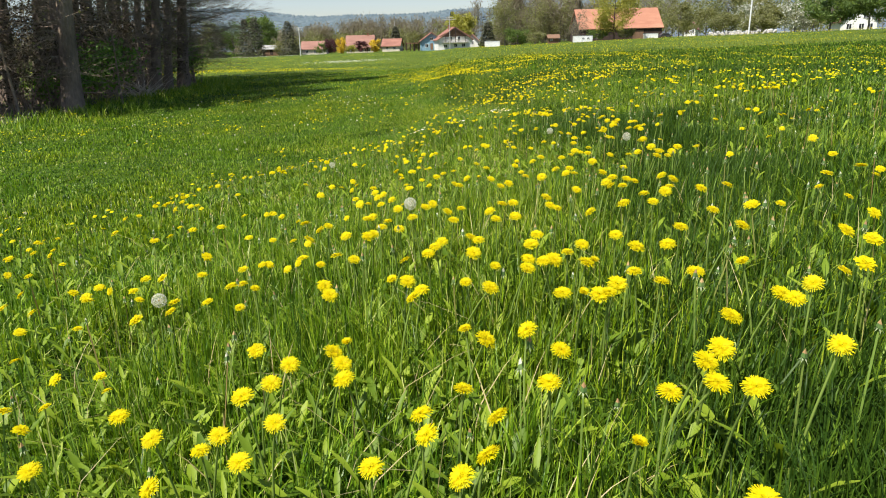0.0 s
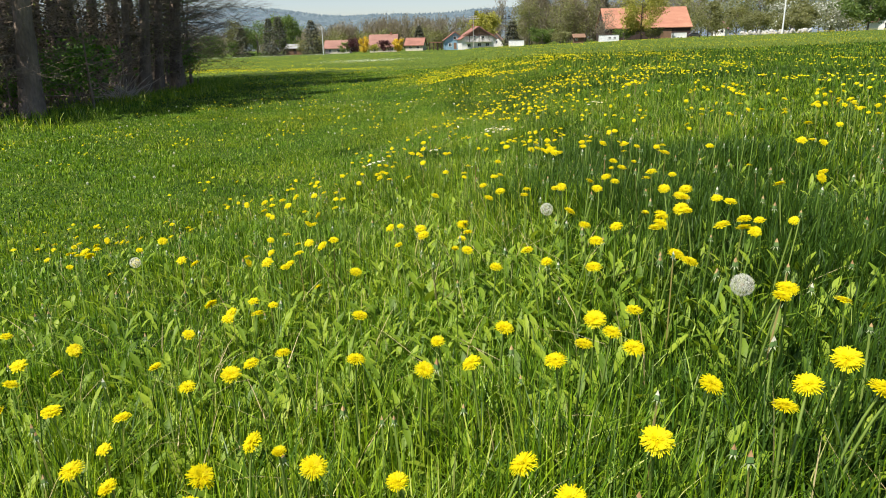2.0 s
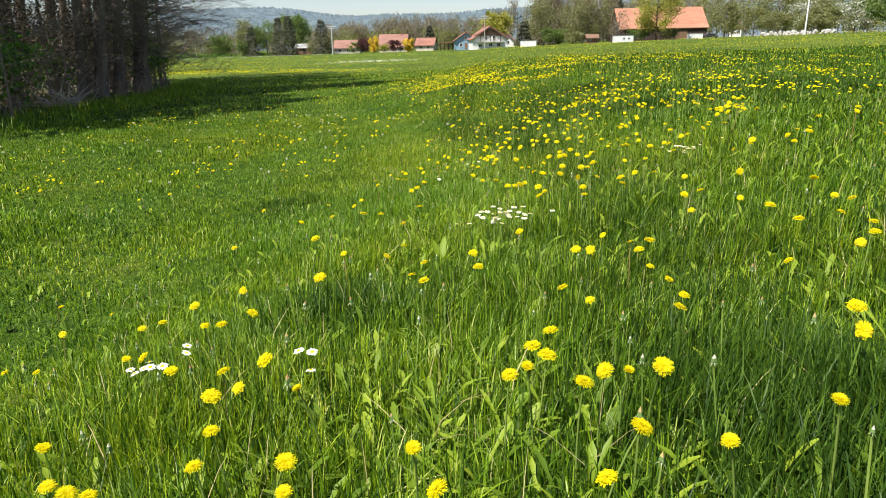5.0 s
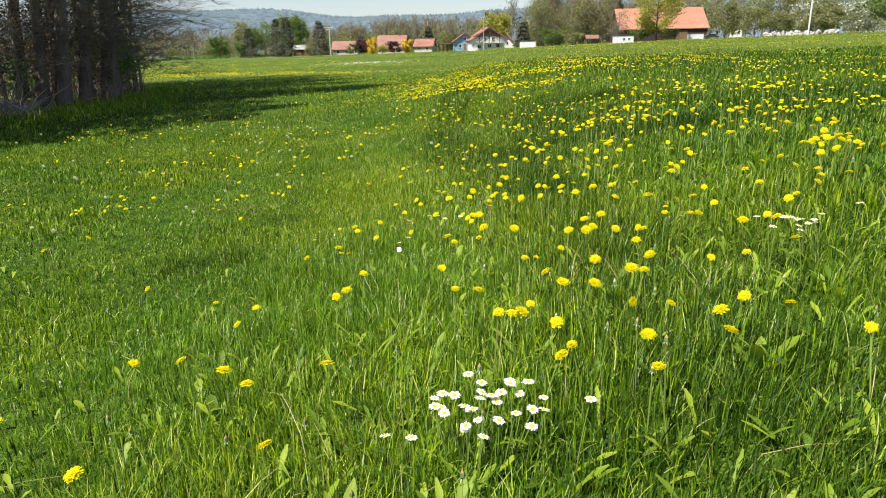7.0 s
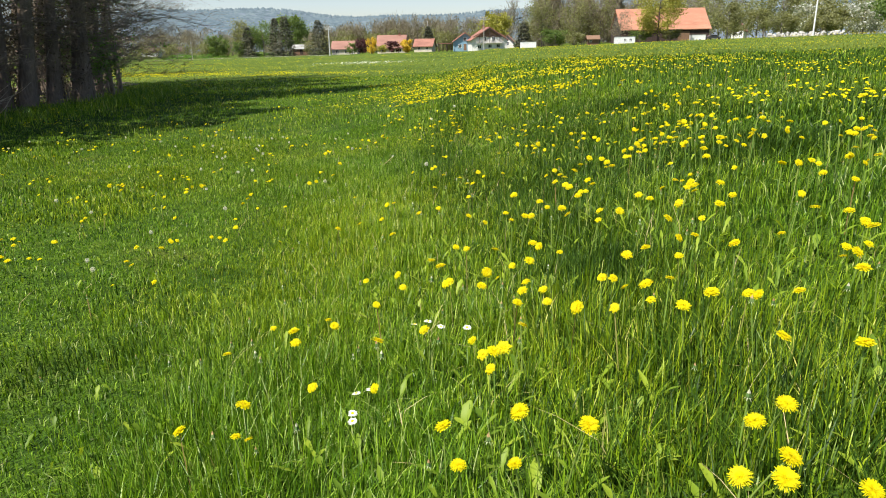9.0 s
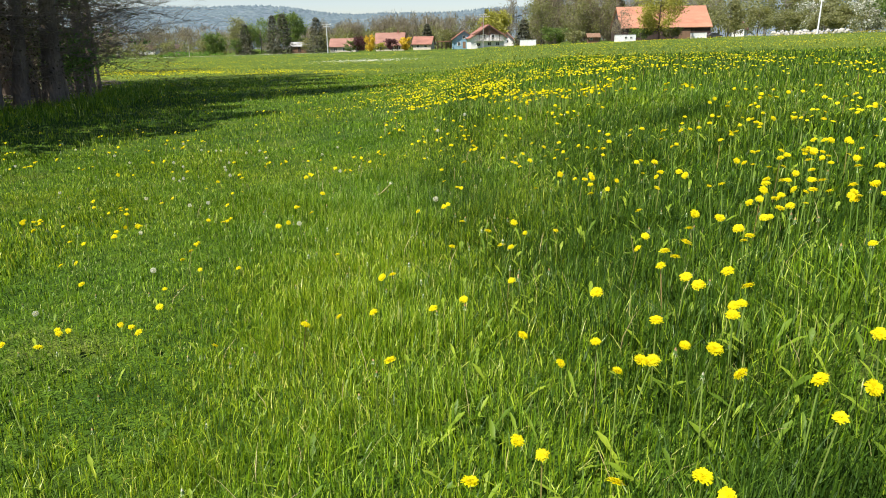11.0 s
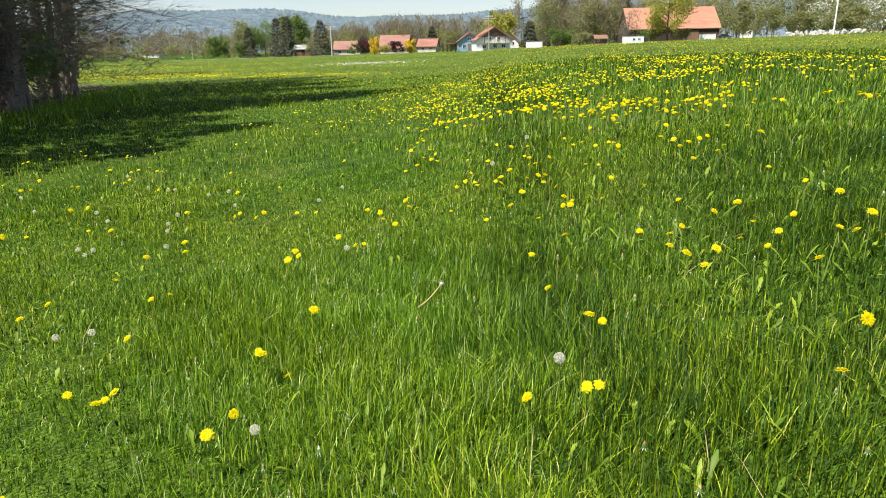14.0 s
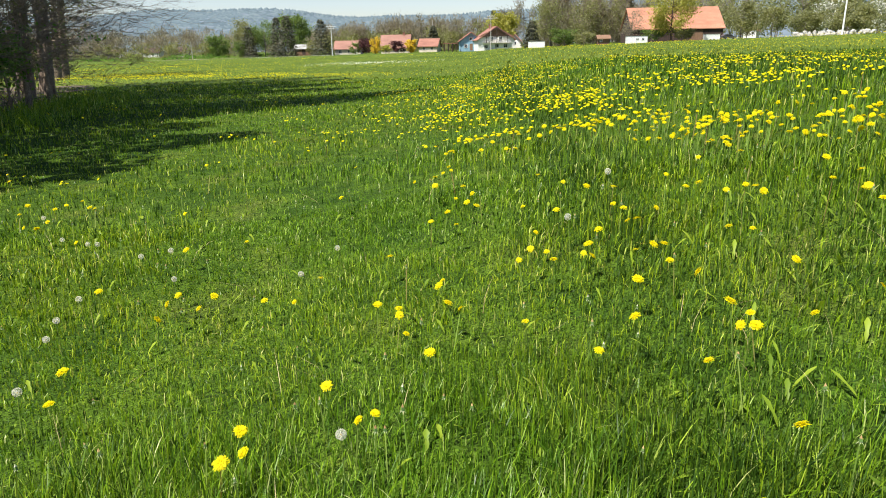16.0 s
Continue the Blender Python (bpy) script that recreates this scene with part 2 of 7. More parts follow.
# ---------- mesh helpers ----------
def mesh_of(name, verts, faces, mat, smooth=False):
    """A mesh from arrays: faces is a list of index arrays, each (n, 3) or (n, 4), one material each if mat is a list."""
    me = bpy.data.meshes.new(name)
    faces = [np.asarray(f, dtype=np.int32) for f in faces]
    mats = mat if isinstance(mat, list) else [mat] * len(faces)
    used = list(dict.fromkeys(mats))
    for m in used:
        me.materials.append(m)
    verts = np.asarray(verts, dtype=np.float32)
    loops = np.concatenate([f.ravel() for f in faces])
    sizes = np.concatenate([np.full(len(f), f.shape[1], dtype=np.int32) for f in faces])
    me.vertices.add(len(verts))
    me.vertices.foreach_set("co", verts.ravel())
    me.loops.add(len(loops))
    me.loops.foreach_set("vertex_index", loops)
    me.polygons.add(len(sizes))
    me.polygons.foreach_set("loop_start", np.r_[0, np.cumsum(sizes)[:-1]].astype(np.int32))
    if len(used) > 1:
        me.polygons.foreach_set("material_index", np.concatenate([np.full(len(f), used.index(m), dtype=np.int32) for f, m in zip(faces, mats)]))
    me.polygons.foreach_set("use_smooth", np.full(len(sizes), smooth))
    me.update(calc_edges=True)
    return me


def part(name, bm, material, parent, label="", smooth=False):
    """One mesh object under a thing or under a part, from a bmesh or a ready mesh."""
    if isinstance(bm, bmesh.types.BMesh):
        me = bpy.data.meshes.new(name)
        for f in bm.faces:
            f.smooth = smooth
        bm.to_mesh(me)
        bm.free()
        me.materials.append(material)
    else:
        me = bm
    ob = new(name, me)
    ob.parent = parent
    return tagged(ob, label)


def thing(name, label, category, m=None, group="", kind=""):
    ob = new(name)
    ob.empty_display_size = 0.1
    if m is not None:
        ob.matrix_basis = m
    return tagged(ob, label, category, group, kind)


def boxes(*list_of):
    """A bmesh of boxes (x0, x1, y0, y1, z0, z1) with slightly eased edges."""
    bm = bmesh.new()
    for x0, x1, y0, y1, z0, z1 in list_of:
        r = bmesh.ops.create_cube(bm, size=1)
        bmesh.ops.transform(bm, verts=r["verts"], matrix=Matrix.LocRotScale(((x0 + x1) / 2, (y0 + y1) / 2, (z0 + z1) / 2), None, (x1 - x0, y1 - y0, z1 - z0)))
    return bm


def prism(outline, depth0, depth1, axis="y"):
    """An extruded polygon: outline of (across, up), from depth0 to depth1 along the axis."""
    bm = bmesh.new()
    put = (lambda a, d, z: (a, d, z)) if axis == "y" else (lambda a, d, z: (d, a, z))
    f0 = [bm.verts.new(put(a, depth0, z)) for a, z in outline]
    f1 = [bm.verts.new(put(a, depth1, z)) for a, z in outline]
    bm.faces.new(f0)
    bm.faces.new(f1[::-1])
    n = len(outline)
    for i in range(n):
        bm.faces.new((f0[i], f1[i], f1[(i + 1) % n], f0[(i + 1) % n]))
    bmesh.ops.recalc_face_normals(bm, faces=bm.faces)
    return bm


def tube(points, radii, sides=5):
    """Vertices and quads of a tapered tube along points."""
    pts, radii = np.asarray(points, float), np.asarray(radii, float)
    ways = np.gradient(pts, axis=0)
    ways /= np.linalg.norm(ways, axis=1)[:, None] + 1e-9
    ref = np.where(np.abs(ways[:, 2:3]) > 0.9, [[1.0, 0, 0]], [[0, 0, 1.0]])
    a = np.cross(ways, ref)
    a /= np.linalg.norm(a, axis=1)[:, None] + 1e-9
    b = np.cross(ways, a)
    ang = np.arange(sides) * 2 * np.pi / sides
    ring = a[:, None] * np.cos(ang)[None, :, None] + b[:, None] * np.sin(ang)[None, :, None]
    v = (pts[:, None] + ring * radii[:, None, None]).reshape(-1, 3)
    i, j = np.meshgrid(np.arange(len(pts) - 1), np.arange(sides), indexing="ij")
    k = (j + 1) % sides
    f = np.stack([i * sides + j, i * sides + k, (i + 1) * sides + k, (i + 1) * sides + j], -1).reshape(-1, 4)
    return v, f


def joined(pieces):
    """Stacks (verts, faces) pairs with faces of one width."""
    vs, fs, n = [], [], 0
    for v, f in pieces:
        vs.append(v)
        fs.append(np.asarray(f) + n)
        n += len(v)
    return np.concatenate(vs), np.concatenate(fs)


def leaf_cloud(name, c, size, mat, r, slim=False):
    n = len(c)
    a, b = r.normal(0, 1, (n, 3)), r.normal(0, 1, (n, 3))
    if slim:
        a[:, 2] += 1.6
    a /= np.linalg.norm(a, axis=1)[:, None]
    b -= a * (a * b).sum(1)[:, None]
    b /= np.linalg.norm(b, axis=1)[:, None]
    s = size * r.uniform(0.6, 1.3, n)[:, None]
    wide = 0.09 if slim else 0.55
    V = np.stack([c - a * s, c + b * s * wide, c + a * s, c - b * s * wide], 1).reshape(-1, 3)
    return mesh_of(name, V, [np.arange(4 * n).reshape(-1, 4)], mat)


# ---------- the lie of the land ----------
def sig(v):
    return 1 / (1 + np.exp(-np.clip(v, -40, 40)))


def land(x, y):
    """Height of the soil: a level valley floor, the bank along the way, a long rise to the right, a dip towards the village."""
    x, y = np.asarray(x, float), np.asarray(y, float)
    yy = np.clip(y, 2.5, None)
    near = np.exp(-((np.clip(np.hypot(x, y - 12) - 14, 0, None)) / 14) ** 2)
    edge = 0.6325 - 5.0511 * np.exp(-yy / 4.2954)
    step = sig((x - edge) / (1.141 + 0.8359 * np.exp(-yy / 6)))
    nearby = -0.6272 - 0.0139 * x + (0.9646 + 0.3568 * np.exp(-yy / 15)) * step
    beyond = -0.483 + 0.014 * np.clip(x, -160, 120) + 0.668 * step
    swell = 0.13 * sig((y - 20) / 1.5) * np.exp(-((y - 25) / 8) ** 2 - (x / 8) ** 2)
    rise = 0.8 * sig((x - 38) / 8) * (1 - np.exp(-np.clip(y, 0, None) / 60))
    dip = 0.55 * sig((y - 170) / 20)
    z = near * nearby + (1 - near) * beyond - 0.0008 * np.clip(y, -60, 400) + swell + rise - dip
    return z + hummocks(x, y) - cover(x, y) + 0.012 * np.sin(2.1 * x + 0.7 * y) * np.sin(1.3 * y - 0.4 * x) * np.exp(-np.hypot(x, y - 12) / 40)


# low swells of the bank: a row for every 1.8 m of the way, at its verge, beside it and on the rise
SWELLS = [(-0.06, -0.005, 0.031), (-0.041, -0.016, -0.046), (0.068, -0.067, 0.045), (0.026, 0.034, 0.019),
         (-0.111, 0.1, -0.119), (-0.028, 0.034, -0.006), (-0.087, -0.063, -0.006), (-0.081, -0.049, -0.012),
         (0.001, -0.086, -0.027), (0.064, -0.05, -0.074), (-0.055, -0.005, -0.03), (0.085, 0.123, 0.001)]


def hummocks(x, y):
    v = np.zeros(np.broadcast(x, y).shape)
    for k, row in enumerate(SWELLS):
        for cx, h in zip((-1.3, 0.0, 1.3), row):
            v = v + h * np.exp(-((x - cx) / 1.1) ** 2 - ((y - 1.0 - 1.8 * k) / 1.5) ** 2)
    return v


def cover(x, y):
    """How high the sward stands over the soil."""
    edge = 0.6325 - 5.0511 * np.exp(-np.clip(y, 2.5, None) / 4.2954)
    return 0.13 + 0.09 * sig((x - edge + 0.5) / 0.5)


def ground_z(x, y):
    return float(land(x, y))


def spread(fine0, fine1, step, far0, far1, growth=1.12):
    a = list(np.arange(fine0, fine1 + step / 2, step))
    s, v = step, a[-1]
    while v < far1:
        s *= growth
        v += s
        a.append(v)
    s, v = step, a[0]
    while v > far0:
        s *= growth
        v -= s
        a.insert(0, v)
    return np.array(a)


gx, gy = spread(-9, 9, 0.3, -3600, 3600), spread(-2, 32, 0.3, -160, 4600)
X, Y = np.meshgrid(gx, gy)
nx, ny = len(gx), len(gy)
i, j = np.meshgrid(np.arange(ny - 1), np.arange(nx - 1), indexing="ij")
q = np.stack([i * nx + j, i * nx + j + 1, (i + 1) * nx + j + 1, (i + 1) * nx + j], -1).reshape(-1, 4)
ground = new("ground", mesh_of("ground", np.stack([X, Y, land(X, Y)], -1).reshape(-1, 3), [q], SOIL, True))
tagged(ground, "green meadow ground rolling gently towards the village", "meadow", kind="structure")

# ---------- grass ----------
WAY = np.array([eye[:2] for _, eye, _, _ in PATH])


def view_distance(x, y):
    """How near the way passes to a spot of the meadow that lies ahead of it."""
    end, start = WAY[-1], WAY[0]
    u = np.abs(x - np.interp(y - 1.2, WAY[:, 1], WAY[:, 0]))
    side = np.maximum(1.15, 1.25 * u)
    ahead = 0.62 * np.hypot(x - end[0], y - end[1])
    return np.where(y - 1.2 > end[1], np.maximum(ahead, 1.15), side)


LUSH = [(1.35, 5.4, 0.35), (0.8, 0.95, 0.25), (1.6, 4.5, 0.35), (0.8, 5.9, 0.25), (1.15, 6.4, 0.35), (1.6, 6.9, 0.5), (2.1, 6.5, 0.5), (1.9, 5.8, 0.4), (1.55, 3.6, 0.3), (1.35, 7.6, 0.3), (0.1, 8.5, 0.25), (2.8, 5.8, 0.45), (-1.35, 12.4, 0.32), (2.6, 18.3, 0.35), (2.7, 14.4, 0.35), (3.15, 14.7, 0.4), (1.15, 12.4, 0.22)]


def lushness(x, y):
    v = np.zeros_like(x)
    for cx, cy, r in LUSH:
        v = np.maximum(v, np.exp(-((x - cx) ** 2 + (y - cy) ** 2) / (r * r)))
    return v


def spot_noise(x, y, scale, seed):
    a = np.zeros_like(x)
    r = np.random.default_rng(seed)
    for k in range(9):
        u, v, ph = r.normal(0, scale), r.normal(0, scale), r.uniform(0, 6.28)
        a += np.sin(u * x + v * y + ph)
    return a / 3.0


def dark_share(x, y):
    """How much of the grass is the dark kind: little on the lawn, more on the bank and in the lush spots, and a strip
    right of the way coloured for shade.
    """
    aside = x - np.interp(y - 1.2, WAY[:, 1], WAY[:, 0])
    flank = sig((aside - 0.42) / 0.12)
    first = 0.80 * flank * (1 - 0.75 * sig((aside - 1.25) / 0.3)) * sig((7.2 - y) / 0.3)
    last = 0.66 * sig((x - 0.95) / 0.12) * (1 - 0.7 * sig((x - 2.2) / 0.3)) * sig((y - 13.7) / 0.3) * sig((19.0 - y) / 0.4)
    # the flank strip past 7.2 m puts shade deep in the grass into blade colour
    return 0.05 + 0.07 * sig((y - 5.5) / 0.5) + 0.26 * sig((x - 3.4) / 0.8) + 0.09 * spot_noise(x, y, 1.2, 14) + first + last + 0.5 * flank * (1 - 0.8 * sig((aside - 0.95) / 0.12)) * sig((y - 7.2) / 0.3) + 0.7 * lushness(x, y)


def swath(x, y, rng):
    """The way each blade leans: whole tufts lean together, with blades astray."""
    return 2.2 * spot_noise(x, y, 3.5, 17) + rng.normal(0, 1.7, len(x))


def blades(x, y, h, w, lean, rng):
    """Curved tapering blades of five faces' worth of triangles each."""
    n = len(x)
    z = land(x, y) - 0.01
    a = swath(x, y, rng)
    turn = a + rng.normal(0, 0.5, n) + np.pi / 2
    d = np.stack([np.cos(a), np.sin(a), np.zeros(n)], -1)
    s = np.stack([np.cos(turn), np.sin(turn), np.zeros(n)], -1)
    base = np.stack([x, y, z], -1)
    V = np.empty((n, 7, 3))
    for k, (t, ww) in enumerate(((0.0, 0.8), (0.45, 1.0), (0.8, 0.6))):
        mid = base + d * (lean * h * t * t)[:, None]
        mid[:, 2] += h * t * (1 - 0.32 * lean * t)
        V[:, 2 * k] = mid - s * (w * ww / 2)[:, None]
        V[:, 2 * k + 1] = mid + s * (w * ww / 2)[:, None]
    tip = base + d * (lean * h)[:, None]
    tip[:, 2] += h * (1 - 0.32 * lean)
    V[:, 6] = tip
    o = (np.arange(n) * 7)[:, None]
    quads = np.concatenate([o + [0, 1, 3, 2], o + [2, 3, 5, 4]])
    return V.reshape(-1, 3), quads, o + [4, 5, 6]


def short_blades(x, y, h, w, lean, rng):
    """Simpler blades of three triangles for the grass further off."""
    n = len(x)
    a = swath(x, y, rng)
    turn = a + rng.normal(0, 0.5, n) + np.pi / 2
    d = np.stack([np.cos(a), np.sin(a), np.zeros(n)], -1)
    s = np.stack([np.cos(turn), np.sin(turn), np.zeros(n)], -1)
    base = np.stack([x, y, land(x, y) - 0.01], -1)
    mid, tip = base + d * (lean * h * 0.3)[:, None], base + d * (lean * h)[:, None]
    mid[:, 2] += h * 0.6
    tip[:, 2] += h * (1 - 0.3 * lean)
    V = np.stack([base - s * (w * 0.4)[:, None], base + s * (w * 0.4)[:, None], mid - s * (w * 0.45)[:, None], mid + s * (w * 0.45)[:, None], tip], 1)
    o = (np.arange(n) * 5)[:, None]
    return V.reshape(-1, 3), o + [0, 1, 3, 2], o + [2, 3, 4]


def scatter(n_try, x0, x1, y0, y1, density, rng):
    """Spots in a rectangle, kept by a density between 0 and 1."""
    x, y = rng.uniform(x0, x1, n_try), rng.uniform(y0, y1, n_try)
    k = rng.uniform(0, 1, n_try) < density(x, y)
    return x[k], y[k]


def grow(name, label, x, y, mat, rng, tall=1.0, wide=1.0, shape=short_blades):
    D = view_distance(x, y)
    lush = lushness(x, y)
    tuft = np.clip(0.8 + 0.3 * spot_noise(x, y, 2.2, 12) + 0.22 * spot_noise(x, y, 7.0, 13), 0.58, 1.35)
    h = (cover(x, y) * rng.uniform(0.3, 0.92, len(x)) * tuft + 0.055 * lush * rng.uniform(0.4, 1.1, len(x))) * tall
    w = rng.uniform(0.0022, 0.0048, len(x)) * np.clip(D / 1.5, 0.85, 14) ** 0.85 * wide
    lean = np.abs(rng.normal(0.24, 0.32, len(x))).clip(0.02, 1.3)
    V, q, t = shape(x, y, h, w, lean, rng)
    return tagged(new(name, mesh_of(name, V, [q, t], mat)), label, "grass", kind="stuff")


rng = np.random.default_rng(11)
near = lambda x, y: np.where(np.abs(x) < 0.74 * y + 0.5, (1.15 / view_distance(x, y)) ** 1.25, 0)
x, y = scatter(3800000, -9, 14, 0.5, 20.5, near, rng)
dark = rng.uniform(0, 1, len(x)) < dark_share(x, y)
close = view_distance(x, y) < 1.3
grow("meadow_grass", "fresh green meadow grass along the way", x[~dark & close], y[~dark & close], GRASS, rng, 0.98, 1, blades)
grow("lush_and_shade_grass", "tall dark green grass, lush tufts and blades coloured for shade", x[dark & close], y[dark & close], DARK_GRASS, rng, 1.08, 1.15, blades)
grow("side_grass", "fresh green meadow grass to both sides", x[~dark & ~close], y[~dark & ~close], GRASS, rng, 0.74, 0.95)
grow("lush_and_shade_side_grass", "dark green tufts of grass to both sides", x[dark & ~close], y[dark & ~close], DARK_GRASS, rng, 0.8, 1.1)
wedge = lambda x, y: np.where(np.abs(x) < 0.74 * y + 1, (1.6 / view_distance(x, y)) ** 1.1, 0)
x, y = scatter(2200000, -32, 34, 20, 46, wedge, rng)
dark = rng.uniform(0, 1, len(x)) < dark_share(x, y)
grow("middle_grass", "green grass further out in the meadow", x[~dark], y[~dark], GRASS, rng, 0.85)
grow("lush_and_shade_middle_grass", "dark green tufts further out in the meadow", x[dark], y[dark], DARK_GRASS, rng, 1.1, 1.1)
wedge = lambda x, y: np.where(np.abs(x) < 0.74 * y + 1, (46.0 / np.clip(y, 46, None)) ** 2.0 * 0.9, 0)
x, y = scatter(105000, -112, 112, 46, 150, wedge, rng)
grow("distant_grass", "distant sunlit green meadow grass", x, y, FAR_GRASS, rng, 1.0, 2.2)

# ---------- herbs among the grass ----------
def herb_leaves(x, y, length, width, rng, toothed, steep=(0.6, 1.3)):
    """Lance-shaped leaves in a shallow trough, toothed along the edge for the dandelions."""
    n = len(x)
    t = np.array([0.0, 0.3, 0.45, 0.75, 1.0])
    prof = np.array([0.16, 0.75, 0.5 if toothed else 0.95, 1.05, 0.3])
    a = rng.uniform(0, 2 * np.pi, n)
    d = np.stack([np.cos(a), np.sin(a), np.zeros(n)], -1)
    s = np.stack([-np.sin(a), np.cos(a), np.zeros(n)], -1)
    up = rng.uniform(*steep, n)
    base = np.stack([x, y, land(x, y) + 0.01], -1)
    V = np.empty((n, 5, 3, 3))
    for k in range(5):
        run = length * t[k]
        mid = base + d * (run * np.cos(up * (1 - 0.3 * t[k])))[:, None]
        mid[:, 2] += run * np.sin(up * (1 - 0.3 * t[k]))
        half = (width * prof[k] / 2)[:, None]
        lift = np.zeros((n, 3))
        lift[:, 2] = width * prof[k] * 0.16
        V[:, k, 0], V[:, k, 1], V[:, k, 2] = mid - s * half + lift, mid, mid + s * half + lift
    o = (np.arange(n) * 15)[:, None]
    q = np.concatenate([o + [3 * k + c, 3 * k + c + 1, 3 * k + c + 4, 3 * k + c + 3] for k in range(4) for c in (0, 1)])
    return V.reshape(-1, 3), q


rng = np.random.default_rng(23)
herb = lambda x, y: (1.15 / view_distance(x, y)) ** 1.3 * (0.25 + 0.75 * sig((x - 0.55 + 5.05 * np.exp(-np.clip(y, 2.5, None) / 4.3)) / 0.4)) * (1 - 0.8 * lushness(x, y)) * np.interp(y, [4.5, 6.5, 8, 13, 15], [1, 0.7, 0.4, 0.28, 0.22]) * (1 - 0.6 * sig((x - np.interp(y - 1.2, WAY[:, 1], WAY[:, 0]) - 0.4) / 0.1) * sig((7.0 - y) / 0.3))
x, y = scatter(105000, -5, 6, 0.8, 21, herb, rng)
D = view_distance(x, y)
V, q = herb_leaves(x, y, rng.uniform(0.06, 0.125, len(x)) * cover(x, y) / 0.21, rng.uniform(0.010, 0.021, len(x)) * np.clip(D / 2.5, 1, 1.5), rng, True)
tagged(new("dandelion_leaves", mesh_of("dandelion_leaves", V, [q], LEAF, True)), "toothed light green dandelion leaves in the grass", "leaves", kind="stuff")
x, y = scatter(15000, -4, 5, 0.8, 21, lambda x, y: herb(x, y) * np.interp(y, [8, 11], [1, 0.3]), rng)
V, q = herb_leaves(x, y, rng.uniform(0.05, 0.11, len(x)) * cover(x, y) / 0.21, rng.uniform(0.016, 0.032, len(x)), rng, False)
tagged(new("broad_herb_leaves", mesh_of("broad_herb_leaves", V, [q], LEAF, True)), "smooth oval green leaves of meadow herbs", "leaves", kind="stuff")
stand_of = lambda x, y: np.clip(1.15 / view_distance(x, y), 0, 1) ** 1.3 * sig((spot_noise(x, y, 1.5, 41) + 0.15) / 0.15) * (1 - 0.85 * lushness(x, y)) * np.interp(y, [3.2, 4.2, 6.2, 7.4], [0, 1, 1, 0])
x, y = scatter(8000, -2.0, 2.6, 3.2, 7.6, stand_of, rng)
V, q = herb_leaves(x, y, rng.uniform(0.05, 0.105, len(x)) * cover(x, y) / 0.21, rng.uniform(0.009, 0.019, len(x)), rng, False, (0.8, 1.45))
tagged(new("upright_herb_leaves", mesh_of("upright_herb_leaves", V, [q], LEAF, True)), "crowded upright light green leaves of meadow herbs", "leaves", kind="stuff")
x, y = scatter(19000, -5, 6, 0.8, 21, herb, rng)
V, q, t = blades(x, y, rng.uniform(0.12, 0.24, len(x)), rng.uniform(0.0016, 0.003, len(x)), rng.uniform(0.1, 1.2, len(x)), rng)
tagged(new("dry_stalks", mesh_of("dry_stalks", V, [q, t], STRAW)), "thin straw-coloured dry stalks in the grass", "stalks", kind="stuff")


def dock_plant(x, y, tall, seed):
    r = np.random.default_rng(seed)
    ob = thing("dock_plant", "dock plant with large smooth light green leaves", "plant", pose(x, y, ground_z(x, y)), "dock plants")
    for k in range(5):
        L, W = tall * r.uniform(0.75, 1.1), tall * r.uniform(0.17, 0.24)
        t = np.linspace(0, 1, 9)
        prof = np.array([0.1, 0.42, 0.8, 1.0, 1.0, 0.95, 0.82, 0.55, 0.08]) * W / 2
        a, up = k * 1.26 + r.uniform(-0.4, 0.4), r.uniform(1.05, 1.45)
        ang = up * (1 - 0.4 * t)
        cx, cz = np.cumsum(np.cos(ang)) * L / 9, np.cumsum(np.sin(ang)) * L / 9
        wave = 0.05 * W * np.sin(t * 19 + k)
        rows = [np.stack([cx, s * prof, cz + abs(s) * prof * 0.3 + wave * s], -1) for s in (-1, -0.5, 0, 0.5, 1)]
        V = np.stack(rows, 1).reshape(-1, 3)
        i, j = np.meshgrid(np.arange(8), np.arange(4), indexing="ij")
        q = np.stack([i * 5 + j, i * 5 + j + 1, (i + 1) * 5 + j + 1, (i + 1) * 5 + j], -1).reshape(-1, 4)
        leaf = part("leaf", mesh_of("leaf", V, [q], LEAF, True), None, ob)
        leaf.matrix_basis = pose(0, 0, 0, 0, 0, math.degrees(a))
    return ob


for n, (x, y, tall) in enumerate(((0.80, 5.05, 0.14), (1.06, 5.06, 0.15), (1.25, 5.5, 0.14), (0.3, 4.6, 0.15), (0.95, 12.1, 0.17), (1.5, 9.6, 0.18), (0.45, 9.0, 0.16))):
    dock_plant(x, y, tall, n)

# ---------- dandelions ----------
def ray_floret_ring(n, r0, r1, z0, z1, width, droop, rng):
    """Strap-shaped petals set round a ring."""
    a = np.arange(n) * 2 * np.pi / n + rng.normal(0, 0.05, n)
    rr, zz = r1 * rng.uniform(0.8, 1.08, n), z1 + rng.normal(0, 0.05, n) - droop
    d, s = np.stack([np.cos(a), np.sin(a)], -1), np.stack([-np.sin(a), np.cos(a)], -1)
    V = np.empty((n, 6, 3))
    for k, (r, z, w) in enumerate(((np.full(n, r0), np.full(n, z0), width * 0.5), ((r0 + rr) / 2, (z0 + zz) / 2 + 0.06, width), (rr, zz, width * 0.8))):
        for c, sg in enumerate((-0.5, 0.5)):
            V[:, 2 * k + c, :2] = d * r[:, None] + s * (sg * w)
            V[:, 2 * k + c, 2] = z
    o = (np.arange(n) * 6)[:, None]
    return V.reshape(-1, 3), np.concatenate([o + [0, 1, 3, 2], o + [2, 3, 5, 4]])


